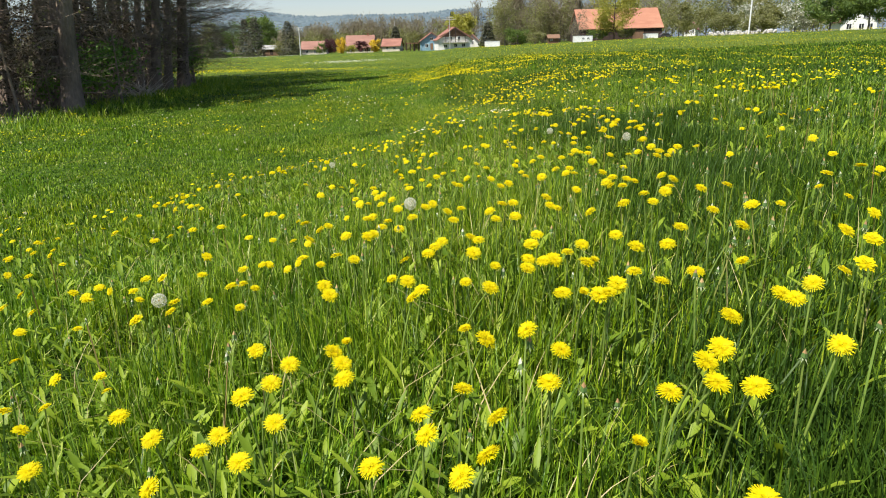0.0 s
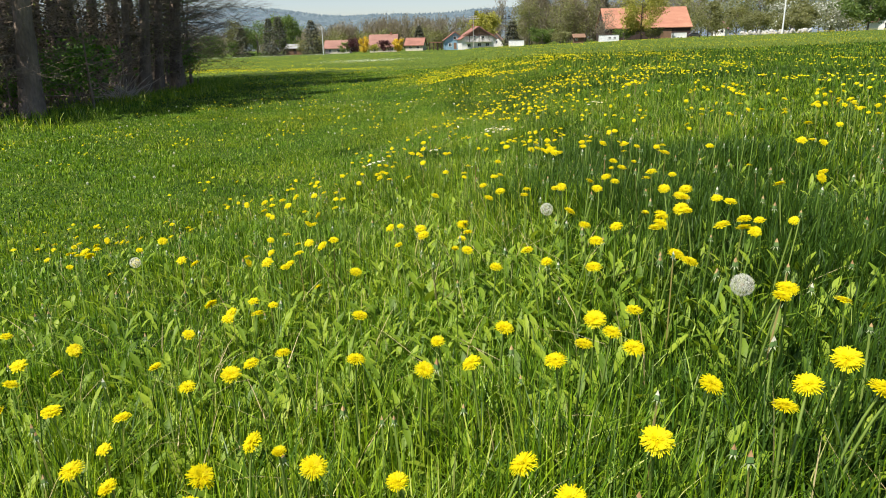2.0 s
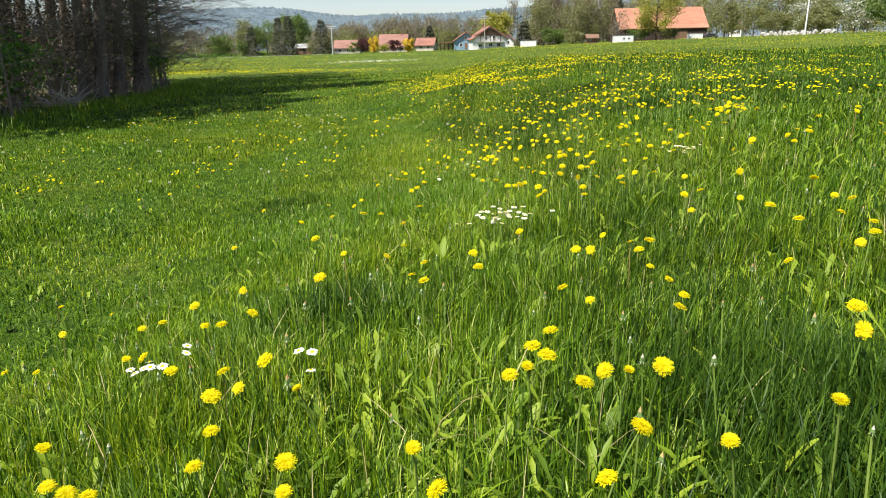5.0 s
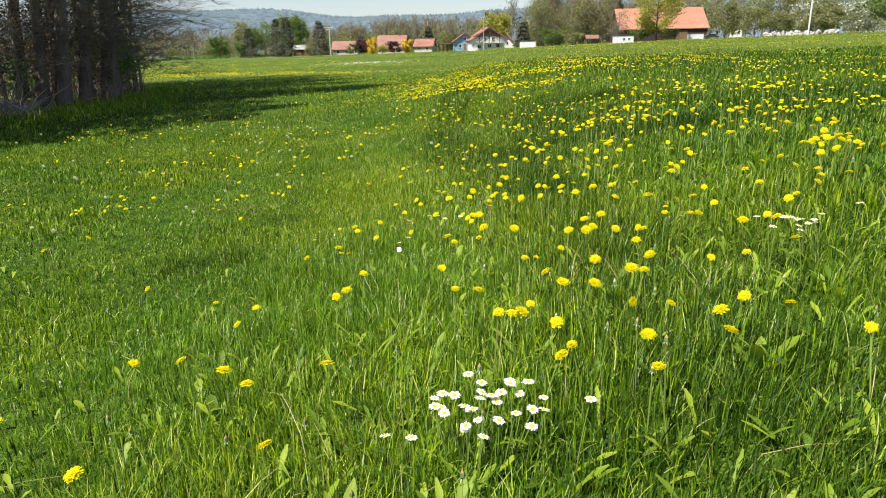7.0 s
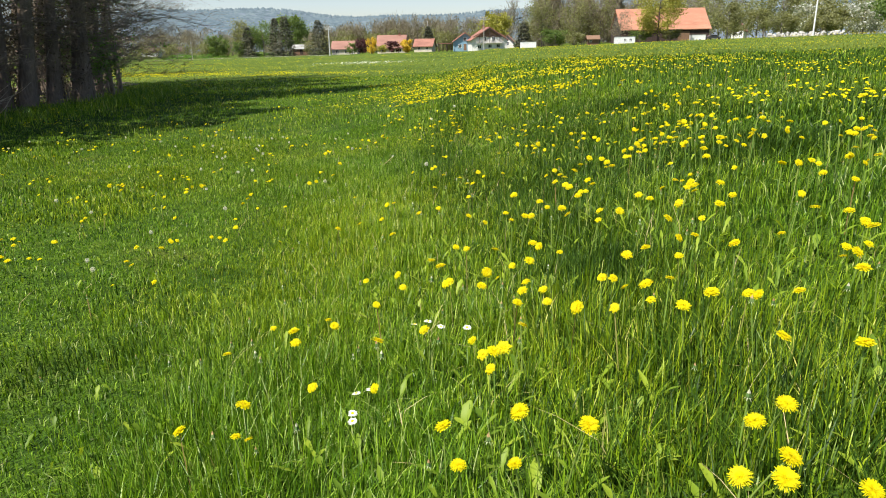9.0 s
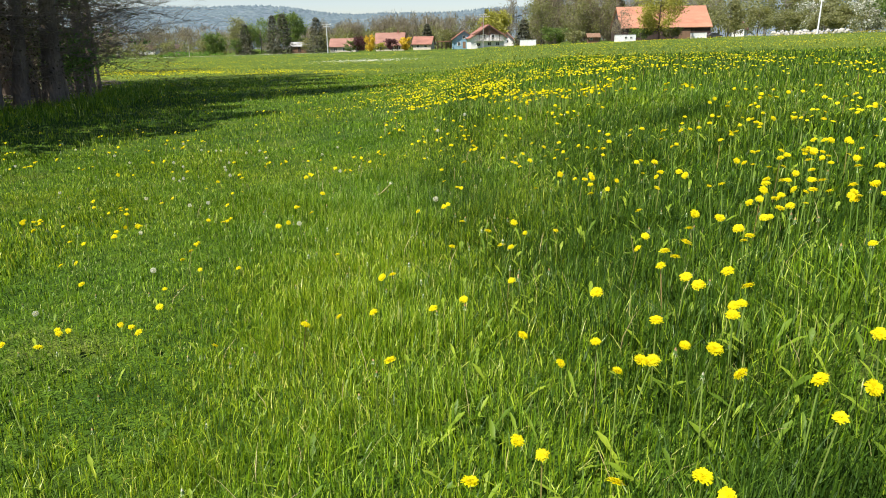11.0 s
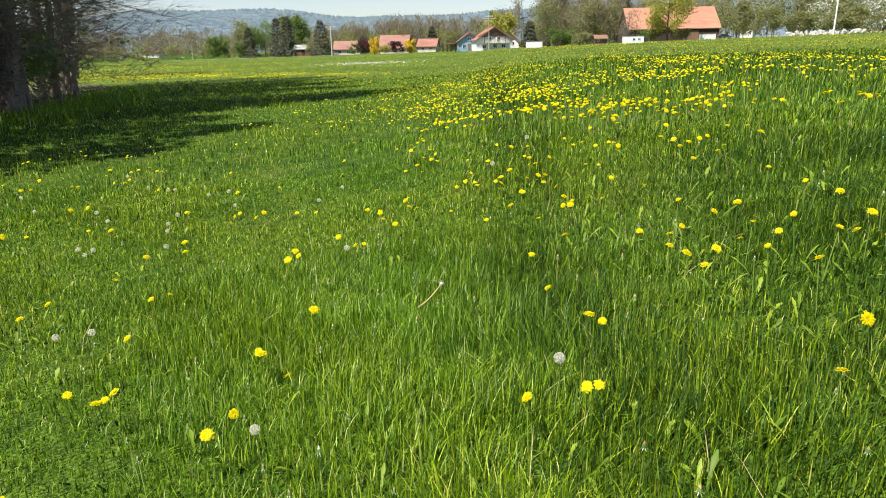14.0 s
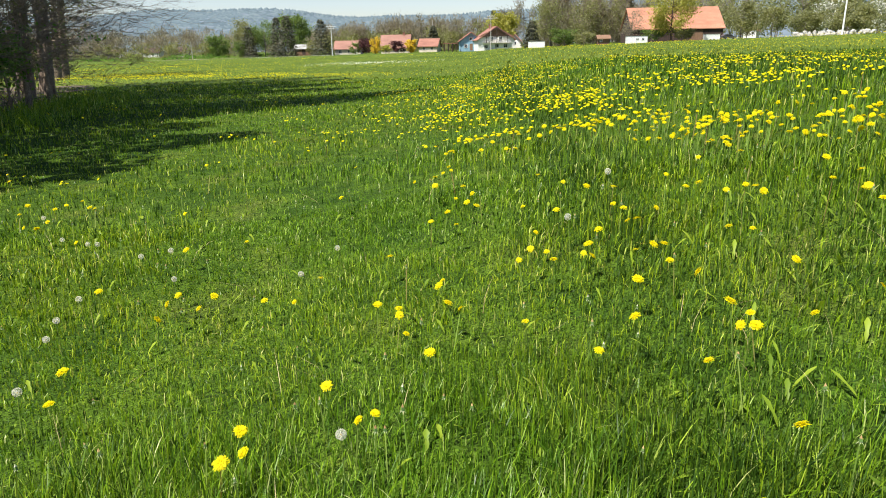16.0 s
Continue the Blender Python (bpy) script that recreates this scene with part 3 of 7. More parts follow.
def floret_cushion(r, n, high):
    """The close-packed upright florets of the middle: a low ragged dome."""
    k = np.arange(n) + 0.5
    rad, a = r * np.sqrt(k / n), np.pi * (1 + 5 ** 0.5) * k
    c = np.stack([rad * np.cos(a), rad * np.sin(a), high * (1 - (rad / (1.15 * r)) ** 2)], -1)
    d = 0.58 * r / math.sqrt(n)
    out, side = np.stack([np.cos(a), np.sin(a), 0 * a], -1), np.stack([-np.sin(a), np.cos(a), 0 * a], -1)
    V = np.stack([c - out * 2 * d - side * d - [0, 0, 0.05], c - out * 2 * d + side * d - [0, 0, 0.05], c + out * 2.2 * d + side * d + [0, 0, 0.03], c + out * 2.2 * d - side * d + [0, 0, 0.03]], 1)
    return V.reshape(-1, 3), np.arange(4 * n).reshape(-1, 4)


def head_mesh(seed, openness):
    r = np.random.default_rng(seed)
    lift = 1 - openness
    rings = [ray_floret_ring(58, 0.1, 1.06 - 0.3 * lift, 0.0, 0.06 + 0.55 * lift, 0.085, 0.12 * openness, r),
             ray_floret_ring(50, 0.08, 0.92 - 0.25 * lift, 0.05, 0.17 + 0.55 * lift, 0.10, 0.0, r),
             ray_floret_ring(40, 0.06, 0.74 - 0.2 * lift, 0.10, 0.26 + 0.5 * lift, 0.11, 0.0, r)]
    V, F = joined(rings + [floret_cushion(0.66 - 0.25 * lift, 110, 0.32 + 0.45 * lift)])
    return mesh_of("flower_head", V, [F], PETAL)


def involucre_mesh(seed):
    v, f = tube([(0, 0, -0.42), (0, 0, -0.3), (0, 0, -0.1), (0, 0, 0.06)], (0.1, 0.24, 0.3, 0.26), 10)
    v[20:, :2] *= 1 + 0.08 * np.cos(5 * np.arctan2(v[20:, 1], v[20:, 0]) + seed)[:, None]
    return mesh_of("involucre", v, [f], BRACT, True)


def stem_points(tall, bend, seed):
    r = np.random.default_rng(seed)
    t = np.linspace(0, 1, 6)
    a = r.uniform(0, 6.28)
    return np.stack([np.cos(a) * bend * t ** 2, np.sin(a) * bend * t ** 2, tall * t], -1)


def head_pose(pts, size, tilt, seed):
    r = np.random.default_rng(seed)
    a = r.uniform(-55, 20)
    return Matrix.Translation(pts[-1]) @ pose(0, 0, 0, 0, 0, a) @ pose(0, 0, 0, tilt, 0, 0) @ Matrix.Scale(size, 4)


def dandelion(m, tall, bend, size, tilt, openness, seed, label):
    ob = thing("dandelion", label, "flower", m, "dandelions in the meadow")
    pts = stem_points(tall, bend, seed)
    v, f = tube(pts, np.linspace(0.0026, 0.002, 6), 5)
    part("stem", mesh_of("stem", v, [f], STEM, True), None, ob)
    h = part("flower_head", head_mesh(seed, openness), None, ob, "bright yellow many-petalled head")
    h.matrix_basis = head_pose(pts, size, tilt, seed)
    i = part("involucre", involucre_mesh(seed), None, ob)
    i.matrix_basis = head_pose(pts, size, tilt, seed)
    return ob


# where the flowers stand, by stretches of the way
PLACES_A = [(0.36, 0.65), (0.01, 0.78), (0.25, 0.78), (0.05, 0.82), (-0.12, 0.83), (0.45, 0.88), (-0.48, 0.89), (-0.04, 0.9), (0.33, 0.9), (0.07, 0.91), (-0.34, 0.91), (0.41, 0.92), (-0.05, 0.95), (0.16, 0.98), (-0.43, 0.98), (0.63, 0.98), (0.42, 0.99), (0.02, 1.01), (0.45, 1.01), (-0.31, 1.02), (-0.41, 1.02), (-0.76, 1.02), (-0.54, 1.04), (0.2, 1.1), (-0.2, 1.11), (-0.4, 1.13), (0.52, 1.14), (-0.66, 1.16), (0.65, 1.17), (-0.36, 1.19), (0.15, 1.2), (0.07, 1.21), (-0.22, 1.22), (0.65, 1.22), (0.72, 1.24), (-0.34, 1.27), (0.03, 1.28), (-0.22, 1.29), (-0.25, 1.29), (0.32, 1.33), (0.34, 1.33), (0.29, 1.35), (0.46, 1.36), (0.25, 1.38), (0.37, 1.38), (0.54, 1.38), (0.65, 1.4), (0.42, 1.43), (0.1, 1.52)]
PLACES_B = [(-0.09, 1.52), (0.04, 1.53), (0.34, 1.56), (-0.07, 1.56), (0.36, 1.57), (0.24, 1.6), (0.2, 1.6), (0.27, 1.63), (0.48, 1.63), (0.56, 1.63), (0.12, 1.64), (-0.11, 1.64), (-0.15, 1.65), (0.31, 1.66), (-0.32, 1.66), (0.21, 1.67), (-0.57, 1.68), (0.36, 1.72), (0.8, 1.75), (-0.35, 1.75), (0.46, 1.76), (0.64, 1.77), (0.23, 1.78), (0.07, 1.8), (-0.57, 1.83), (-0.06, 1.86), (-0.13, 1.87), (0.26, 1.88), (0.09, 1.91), (-0.04, 1.91), (-0.39, 1.92), (0.79, 1.93), (-0.29, 1.94), (-0.02, 1.97), (0.07, 1.98), (0.46, 2.09), (0.67, 2.12), (0.22, 2.13), (0.58, 2.14), (0.16, 2.15), (0.37, 2.19), (0.23, 2.19), (-0.28, 2.22), (-0.17, 2.23), (-0.26, 2.24), (0.02, 2.25), (-0.36, 2.25), (0.68, 2.26), (0.88, 2.27)]
PLACES_C = [(0.36, 2.28), (0.76, 2.28), (-0.37, 2.3), (0.15, 2.32), (-0.24, 2.32), (0.79, 2.33), (-0.13, 2.36), (-0.22, 2.36), (0.24, 2.38), (0.2, 2.39), (0.05, 2.39), (-0, 2.42), (-0.13, 2.42), (0.65, 2.43), (0.37, 2.44), (-0.31, 2.45), (-0.49, 2.45), (-0.29, 2.47), (-0.46, 2.47), (0.49, 2.48), (0.62, 2.48), (0.72, 2.52), (0.87, 2.53), (0.62, 2.56), (0.84, 2.58), (-0.06, 2.6), (-0.2, 2.6), (0.72, 2.63), (-0.09, 2.63), (0.67, 2.67), (0.68, 2.88), (0.24, 2.93), (0.57, 2.95), (0.79, 2.95), (0.43, 2.99), (0.54, 2.99), (0.28, 2.99), (-0.26, 3.03), (0.37, 3.1), (0.58, 3.12), (1.04, 3.12), (1, 3.16), (-0.34, 3.16), (0.36, 3.19), (1.08, 3.19), (0.06, 3.21), (0.53, 3.22), (1.03, 3.22), (0.71, 3.23)]
PLACES_D = [(-0.32, 3.25), (-0.09, 3.27), (0.9, 3.28), (0.22, 3.29), (0.04, 3.3), (1.06, 3.3), (1.05, 3.31), (0.16, 3.32), (1.15, 3.32), (0.96, 3.34), (-0.2, 3.35), (0.83, 3.37), (0.1, 3.37), (1.04, 3.39), (0.61, 3.52), (0.75, 3.53), (0.46, 3.56), (0.67, 3.58), (0.37, 3.58), (0.73, 3.62), (-0.14, 3.67), (0.22, 3.68), (1.07, 3.68), (0.71, 3.69), (0.79, 3.7), (0.39, 3.7), (1.09, 3.7), (-0.06, 3.71), (0.53, 3.73), (1.1, 3.73), (-0.02, 3.73), (0.04, 3.77), (-0.26, 3.78), (0.98, 3.96), (0.18, 3.98), (0.97, 4.03), (0.77, 4.04), (0.66, 4.11), (0.53, 4.19), (0.62, 4.25), (0.98, 4.27), (0.82, 4.28), (1.01, 4.32), (0.89, 4.35), (1.02, 4.36), (1.1, 4.37), (1.09, 4.4), (0.81, 4.42), (1.04, 4.42)]
PLACES_E = [(0.45, 4.45), (0.09, 4.45), (1, 4.46), (0.41, 4.47), (1.15, 4.57), (0.43, 4.58), (1.15, 4.61), (-0.19, 4.62), (0.45, 4.63), (0.21, 4.65), (1.19, 4.68), (1.13, 4.72), (0.81, 4.73), (0.29, 4.74), (0.44, 4.8), (0.43, 4.81), (0.27, 4.86), (0.95, 4.98), (1.03, 5.04), (0.8, 5.08), (0.68, 5.1), (0.83, 5.1), (1.01, 5.12), (0.95, 5.14), (0.7, 5.22), (0.54, 5.25), (0.59, 5.28), (-0.24, 5.28), (1.07, 5.31), (1.12, 5.33), (1.19, 5.42), (0.52, 5.47), (1.12, 5.51), (0.29, 5.59), (0.95, 6.11), (0.32, 6.2), (0.62, 6.22), (0.94, 6.23), (0.45, 6.24), (-0.01, 6.25), (0.92, 6.29), (1.11, 6.3), (0.91, 6.32), (1.23, 6.33), (-0.08, 6.35), (0.95, 6.36), (0.94, 6.43), (1.17, 6.45), (0.9, 6.47)]
PLACES_F = [(0.83, 6.48), (1.14, 6.52), (0.84, 6.59), (0.88, 6.61), (0.95, 6.66), (0.57, 6.94), (0.32, 6.96), (1.04, 7.02), (-0.06, 7.03), (0.52, 7.07), (0.29, 7.07), (0.12, 7.07), (-0.13, 7.07), (-0.18, 7.09), (0.92, 7.1), (1.27, 7.14), (0.1, 7.2), (0.85, 7.3), (0.24, 7.34), (0.7, 7.35), (0.9, 7.35), (0.95, 7.35), (1.03, 7.38), (0.74, 7.39), (1.15, 9.33), (0.94, 9.45), (0.97, 9.48), (1.37, 9.49), (1.17, 9.51), (1.1, 9.92), (1.26, 9.96), (0.73, 9.99), (1.23, 10), (0.65, 10.02), (0.96, 10.09), (1.32, 10.13), (1.14, 10.16), (0.94, 10.25), (0.9, 10.27), (1.28, 10.52), (1.17, 10.57), (1.1, 10.58), (1.21, 10.64), (0.73, 10.7), (0.62, 10.73), (1.19, 10.75), (1.27, 10.8), (0.89, 10.83), (0.75, 10.9)]
PLACES_G = [(1.08, 12.7), (0.82, 12.83), (1.07, 12.85), (0.89, 12.87), (0.92, 12.87), (1, 12.87)]
CLOCKS = [(-0.88, 1.86), (-0.13, 2.45), (1.01, 3.69), (0.71, 4.69), (-0.85, 4.82), (-3.69, 5.62), (-1.76, 13.43), (-1.93, 13.63), (-1.81, 14.27), (-1.42, 14.76), (-0.76, 15.6), (-1.9, 15.62), (0.16, 15.88), (-1.84, 16.29), (-1.71, 16.32), (-2.42, 16.76), (-0.82, 17.28), (-2.01, 17.64), (-2.54, 17.67), (-2.52, 17.72), (-2.64, 17.78), (-2.22, 18.15), (-2.33, 18.36), (-2.87, 18.51), (-2.36, 18.61), (-3.07, 18.72), (-1.33, 18.81), (-2.02, 18.86), (0, 19.03), (-1.22, 19.17), (-2.36, 19.23), (-2.22, 19.3), (-2.86, 19.54), (0.3, 19.63), (-3.13, 19.66), (-3.56, 20.17)]
SIDES_A = [(-0.89, 1.2), (0.81, 1.29), (-0.9, 1.3), (-0.76, 1.31), (0.87, 1.32), (-1.01, 1.32), (-0.43, 1.34), (-0.84, 1.43), (-0.95, 1.43), (0.99, 1.49), (0.98, 1.58), (-1.16, 1.6), (1.12, 1.7), (-0.9, 1.76), (-0.7, 1.79), (-0.81, 1.79), (-1.09, 1.79), (-1.29, 1.83), (-0.66, 1.89), (-0.84, 1.89), (-0.64, 1.93), (-0.97, 1.94), (-0.5, 1.95), (1, 1.95), (1.2, 1.95), (-0.48, 2.01), (0.94, 2.01), (-1.18, 2.02), (-1.37, 2.02), (-0.36, 2.03), (-1.04, 2.05), (-0.61, 2.06), (-0.59, 2.07), (-1.5, 2.07), (-0.48, 2.08), (-0.68, 2.08), (1.18, 2.08), (-1.14, 2.09), (-1.23, 2.1), (-0.83, 2.11), (-1.28, 2.12), (-0.98, 2.14), (-1.2, 2.14), (-1.04, 2.15), (1.44, 2.21), (-0.49, 2.22), (-1.54, 2.23), (0.97, 2.27), (-0.87, 2.28)]
SIDES_B = [(-0.5, 2.3), (-0.57, 2.34), (1.35, 2.34), (-0.66, 2.4), (-1.55, 2.53), (-0.8, 2.56), (-0.59, 2.65), (-0.42, 2.67), (1.58, 2.72), (-0.19, 2.77), (-1.28, 2.78), (-0.65, 2.79), (-0.29, 2.82), (-1.84, 2.92), (-0.4, 2.96), (-1.18, 2.96), (-1.29, 2.97), (1.27, 2.98), (-0.77, 2.99), (-1.06, 3), (-0.37, 3.03), (-1.3, 3.11), (-1.95, 3.13), (1.72, 3.14), (-2.07, 3.16), (-1, 3.17), (-0.45, 3.19), (1.23, 3.28), (-1.73, 3.32), (-0.37, 3.34), (1.61, 3.34), (-0.19, 3.43), (1.74, 3.48), (-0.22, 3.55), (-0.7, 3.6), (1.59, 3.61), (-0.41, 3.62), (1.16, 3.63), (-0.53, 3.63), (-1.43, 3.76), (-0.61, 3.78), (-2.03, 3.78), (-0.53, 3.83), (-0.69, 3.92), (-0.57, 3.97), (-1.91, 3.99), (-0.28, 4.01), (-2.01, 4.01), (-1.32, 4.1)]
SIDES_C = [(1.19, 4.11), (-0.21, 4.11), (-0.13, 4.12), (1.17, 4.13), (-1.66, 4.13), (1.3, 4.14), (1.22, 4.16), (-0.9, 4.17), (1.67, 4.18), (-0.23, 4.19), (1.14, 4.2), (-0.11, 4.2), (1.96, 4.21), (1.21, 4.23), (-0.18, 4.24), (-0.33, 4.29), (-0.01, 4.34), (1.23, 4.39), (-1.81, 4.41), (1.23, 4.5), (2.09, 4.56), (1.45, 4.57), (1.59, 4.59), (2.06, 4.62), (-0.19, 4.68), (1.65, 4.7), (-0.29, 4.74), (-0.37, 4.77), (-0.19, 4.81), (-0.93, 4.81), (-0.4, 4.84), (-0.61, 4.85), (-0.11, 4.86), (-0.31, 4.86), (-0.68, 4.89), (-0.17, 4.9), (-0.08, 4.94), (1.13, 4.96), (-0.23, 4.96), (-1.66, 4.96), (1.23, 4.97), (0.14, 4.99), (1.52, 4.99), (0.18, 5), (-0.93, 5.01), (-1.24, 5.05), (1.18, 5.08), (-0.38, 5.09), (-0.34, 5.19)]
SIDES_D = [(-1.05, 5.28), (-0.28, 5.35), (-0.97, 5.35), (-1.33, 5.35), (1.99, 5.38), (1.97, 5.44), (-0.97, 5.44), (-1.46, 5.46), (-1.99, 5.52), (1.97, 5.53), (-0.28, 5.55), (1.57, 5.56), (-0.92, 5.56), (1.98, 5.58), (1.36, 5.6), (1.38, 5.6), (-0.52, 5.6), (-1.28, 5.61), (-0.21, 5.63), (-1.23, 5.65), (-0.38, 5.69), (-1.38, 5.69), (0.58, 5.7), (0.61, 5.73), (-0.58, 5.73), (-1.01, 5.73), (1.22, 5.74), (-1.46, 5.74), (1.39, 5.79), (0.43, 5.83), (1.43, 5.83), (-0.21, 5.84), (1.32, 5.9), (-0.26, 5.9), (-0.66, 5.92), (-0.54, 5.96), (0.43, 5.97), (1.27, 5.99), (-0.64, 6), (2.38, 6), (1.3, 6.05), (-1.25, 6.06), (-0.42, 6.08), (1.3, 6.1), (-0.31, 6.16), (1.29, 6.17), (-0.63, 6.17), (-0.39, 6.2), (-1.9, 6.2)]
SIDES_E = [(-0.57, 6.25), (0.1, 6.26), (-0.79, 6.34), (-0.21, 6.37), (-0.49, 6.37), (-0.93, 6.42), (-0.06, 6.51), (-0.12, 6.56), (1.16, 6.62), (-0.1, 6.62), (-0.41, 6.65), (1.82, 6.65), (-0.84, 6.65), (-1.01, 6.65), (-0.55, 6.67), (-0.53, 6.71), (1.23, 6.74), (0.63, 6.75), (-0.25, 6.75), (-0.05, 6.78), (0.15, 6.79), (0.7, 6.83), (0.83, 6.94), (-1.99, 6.94), (-0.4, 7), (-0.8, 7.02), (-0.62, 7.03), (-0.67, 7.05), (1.93, 7.05), (-1.11, 7.05), (-0.45, 7.09), (-0.32, 7.28), (-1.39, 7.3), (0.03, 7.37), (-1.07, 7.38), (-1.41, 7.38), (0.07, 7.43), (0.79, 7.46), (1.5, 7.49), (0.76, 7.5), (0, 7.52), (0.1, 7.54), (0.81, 7.59), (-0.17, 7.59), (2.16, 7.66), (1.58, 7.67), (-1.02, 7.68), (-1.44, 7.69), (-1.55, 7.69)]
SIDES_F = [(1.18, 7.78), (-0.36, 7.8), (-0.43, 7.83), (0.95, 7.86), (1.22, 7.88), (-0.22, 7.93), (-0.17, 7.94), (-0.09, 8), (0.89, 8.01), (1.22, 8.04), (-0.89, 8.05), (-1.66, 8.11), (0.45, 8.12), (1.61, 8.12), (1.84, 8.15), (-0.47, 8.15), (1.2, 8.19), (-0.57, 8.19), (-1.13, 8.2), (0.4, 8.22), (1.93, 8.24), (-1.58, 8.24), (0.63, 8.29), (-0.23, 8.3), (-0.42, 8.3), (0.05, 8.33), (1.98, 8.34), (0.43, 8.38), (1.22, 8.44), (0.28, 8.47), (0.61, 8.48), (1.05, 8.48), (1.2, 8.5), (1, 8.51), (1.28, 8.53), (1.97, 8.53), (1.83, 8.55), (0.09, 8.58), (0.33, 8.62), (2.06, 8.64), (-2.45, 8.64), (-1.21, 8.67), (1.13, 8.68), (2.02, 8.69), (1.8, 8.74), (-2.14, 8.74), (0.8, 8.77), (-1.06, 8.82), (1.52, 8.83)]
SIDES_G = [(1.75, 8.92), (2.07, 8.97), (1.56, 9.07), (-0.16, 9.11), (1.64, 9.11), (-1.5, 9.11), (0.27, 9.13), (-1.97, 9.2), (-2.37, 9.2), (-2.29, 9.22), (1.87, 9.27), (-2.11, 9.32), (1.65, 9.39), (-2.31, 9.42), (0.11, 9.47), (0.31, 9.55), (1.55, 9.58), (1.38, 9.6), (-0.01, 9.61), (0.95, 9.65), (-0.78, 9.66), (1.27, 9.67), (1.47, 9.68), (1.17, 9.7), (0.86, 9.74), (0.83, 9.75), (0.79, 9.76), (-0.23, 9.8), (0.89, 9.82), (-0.44, 9.89), (1, 9.92), (1.48, 9.99), (1.61, 10.04), (1.78, 10.08), (-0.16, 10.12), (0.2, 10.19), (0.23, 10.24), (1.3, 10.25), (-1.67, 10.27), (-0.14, 10.28), (0.59, 10.31), (1.04, 10.32), (1.82, 10.33), (1.71, 10.35), (1.8, 10.36), (1.36, 10.4), (0.26, 10.45), (1.36, 10.49), (1.6, 10.51)]
SIDES_H = [(1.58, 10.55), (1.96, 10.56), (-0.44, 10.61), (1.5, 10.63), (2.02, 10.63), (1.71, 10.67), (1.53, 10.73), (2.16, 10.75), (1.6, 10.81), (1.68, 10.86), (1.98, 10.9), (0.58, 10.91), (1.76, 10.96), (1.52, 11), (2.28, 11.01), (0.08, 11.03), (0.04, 11.05), (1.39, 11.1), (2.22, 11.1), (2.01, 11.15), (-0.17, 11.17), (0.38, 11.18), (0.69, 11.2), (-0.02, 11.27), (0.7, 11.28), (0.18, 11.29), (0.67, 11.3), (2.15, 11.3), (0.73, 11.32), (1.43, 11.36), (1.54, 11.36), (2.26, 11.36), (1.24, 11.39), (1.42, 11.4), (-1.18, 11.4), (0.64, 11.42), (1.74, 11.43), (0.79, 11.44), (1.06, 11.45), (1.34, 11.46), (1.17, 11.47), (0.96, 11.52), (1.74, 11.54), (0.33, 11.58), (0.48, 11.59), (1.12, 11.6), (1.26, 11.61), (1.82, 11.61), (1.85, 11.61)]
SIDES_I = [(0.88, 11.62), (1.19, 11.62), (1.79, 11.62), (0.79, 11.71), (1.07, 11.72), (1.11, 11.73), (0.88, 11.76), (0.81, 11.78), (1.96, 11.79), (-0.02, 11.82), (1.53, 11.82), (1.95, 11.82), (1.35, 11.83), (-0.3, 11.86), (1.7, 11.86), (0.83, 11.9), (0.11, 11.91), (-0.06, 11.94), (0.67, 11.95), (1.2, 11.95), (1.27, 11.97), (0.07, 11.98), (1.98, 11.98), (0.73, 12.01), (1.4, 12.01), (1.46, 12.02), (0.53, 12.06), (0.25, 12.06), (0.69, 12.08), (-0.19, 12.09), (0.79, 12.1), (1.92, 12.1), (0.54, 12.11), (0.86, 12.13), (0.98, 12.14), (1.54, 12.2), (0.34, 12.21), (1.94, 12.26), (0.91, 12.29), (1.44, 12.31), (1.65, 12.33), (0.49, 12.35), (0.89, 12.36), (0.73, 12.39), (2.21, 12.39), (0.29, 12.43), (1.74, 12.44), (1.18, 12.45), (0.14, 12.45)]
SIDES_J = [(1.52, 12.45), (0.44, 12.5), (0.6, 12.54), (1.29, 12.54), (1.21, 12.6), (0.55, 12.62), (1.45, 12.66), (1.65, 12.66), (1.42, 12.76), (0.69, 12.96), (1.73, 13), (1.17, 13.01), (0.8, 13.04), (1.19, 13.06), (0.98, 13.08), (1.22, 13.08), (-1.49, 13.16), (1.27, 13.17), (0.6, 13.2), (0.16, 13.26), (-1.29, 13.26), (1.16, 13.28), (1.27, 13.34), (1.73, 13.37), (1.15, 13.38), (0.86, 13.39), (1.11, 13.54), (1.17, 13.58), (-1.6, 13.59), (1.42, 13.61), (1.15, 13.65), (0.28, 13.66), (1.47, 13.69), (0.4, 13.71), (-1.7, 13.71), (1.25, 13.72), (-2.32, 13.74), (1.45, 13.75), (-2.4, 13.75), (0.59, 13.76), (1.08, 13.77), (-0.66, 13.77), (0.02, 13.8), (-0.28, 13.83), (-0.14, 13.86), (1.61, 13.86), (1.31, 13.89), (1.15, 13.94), (1.69, 13.96)]
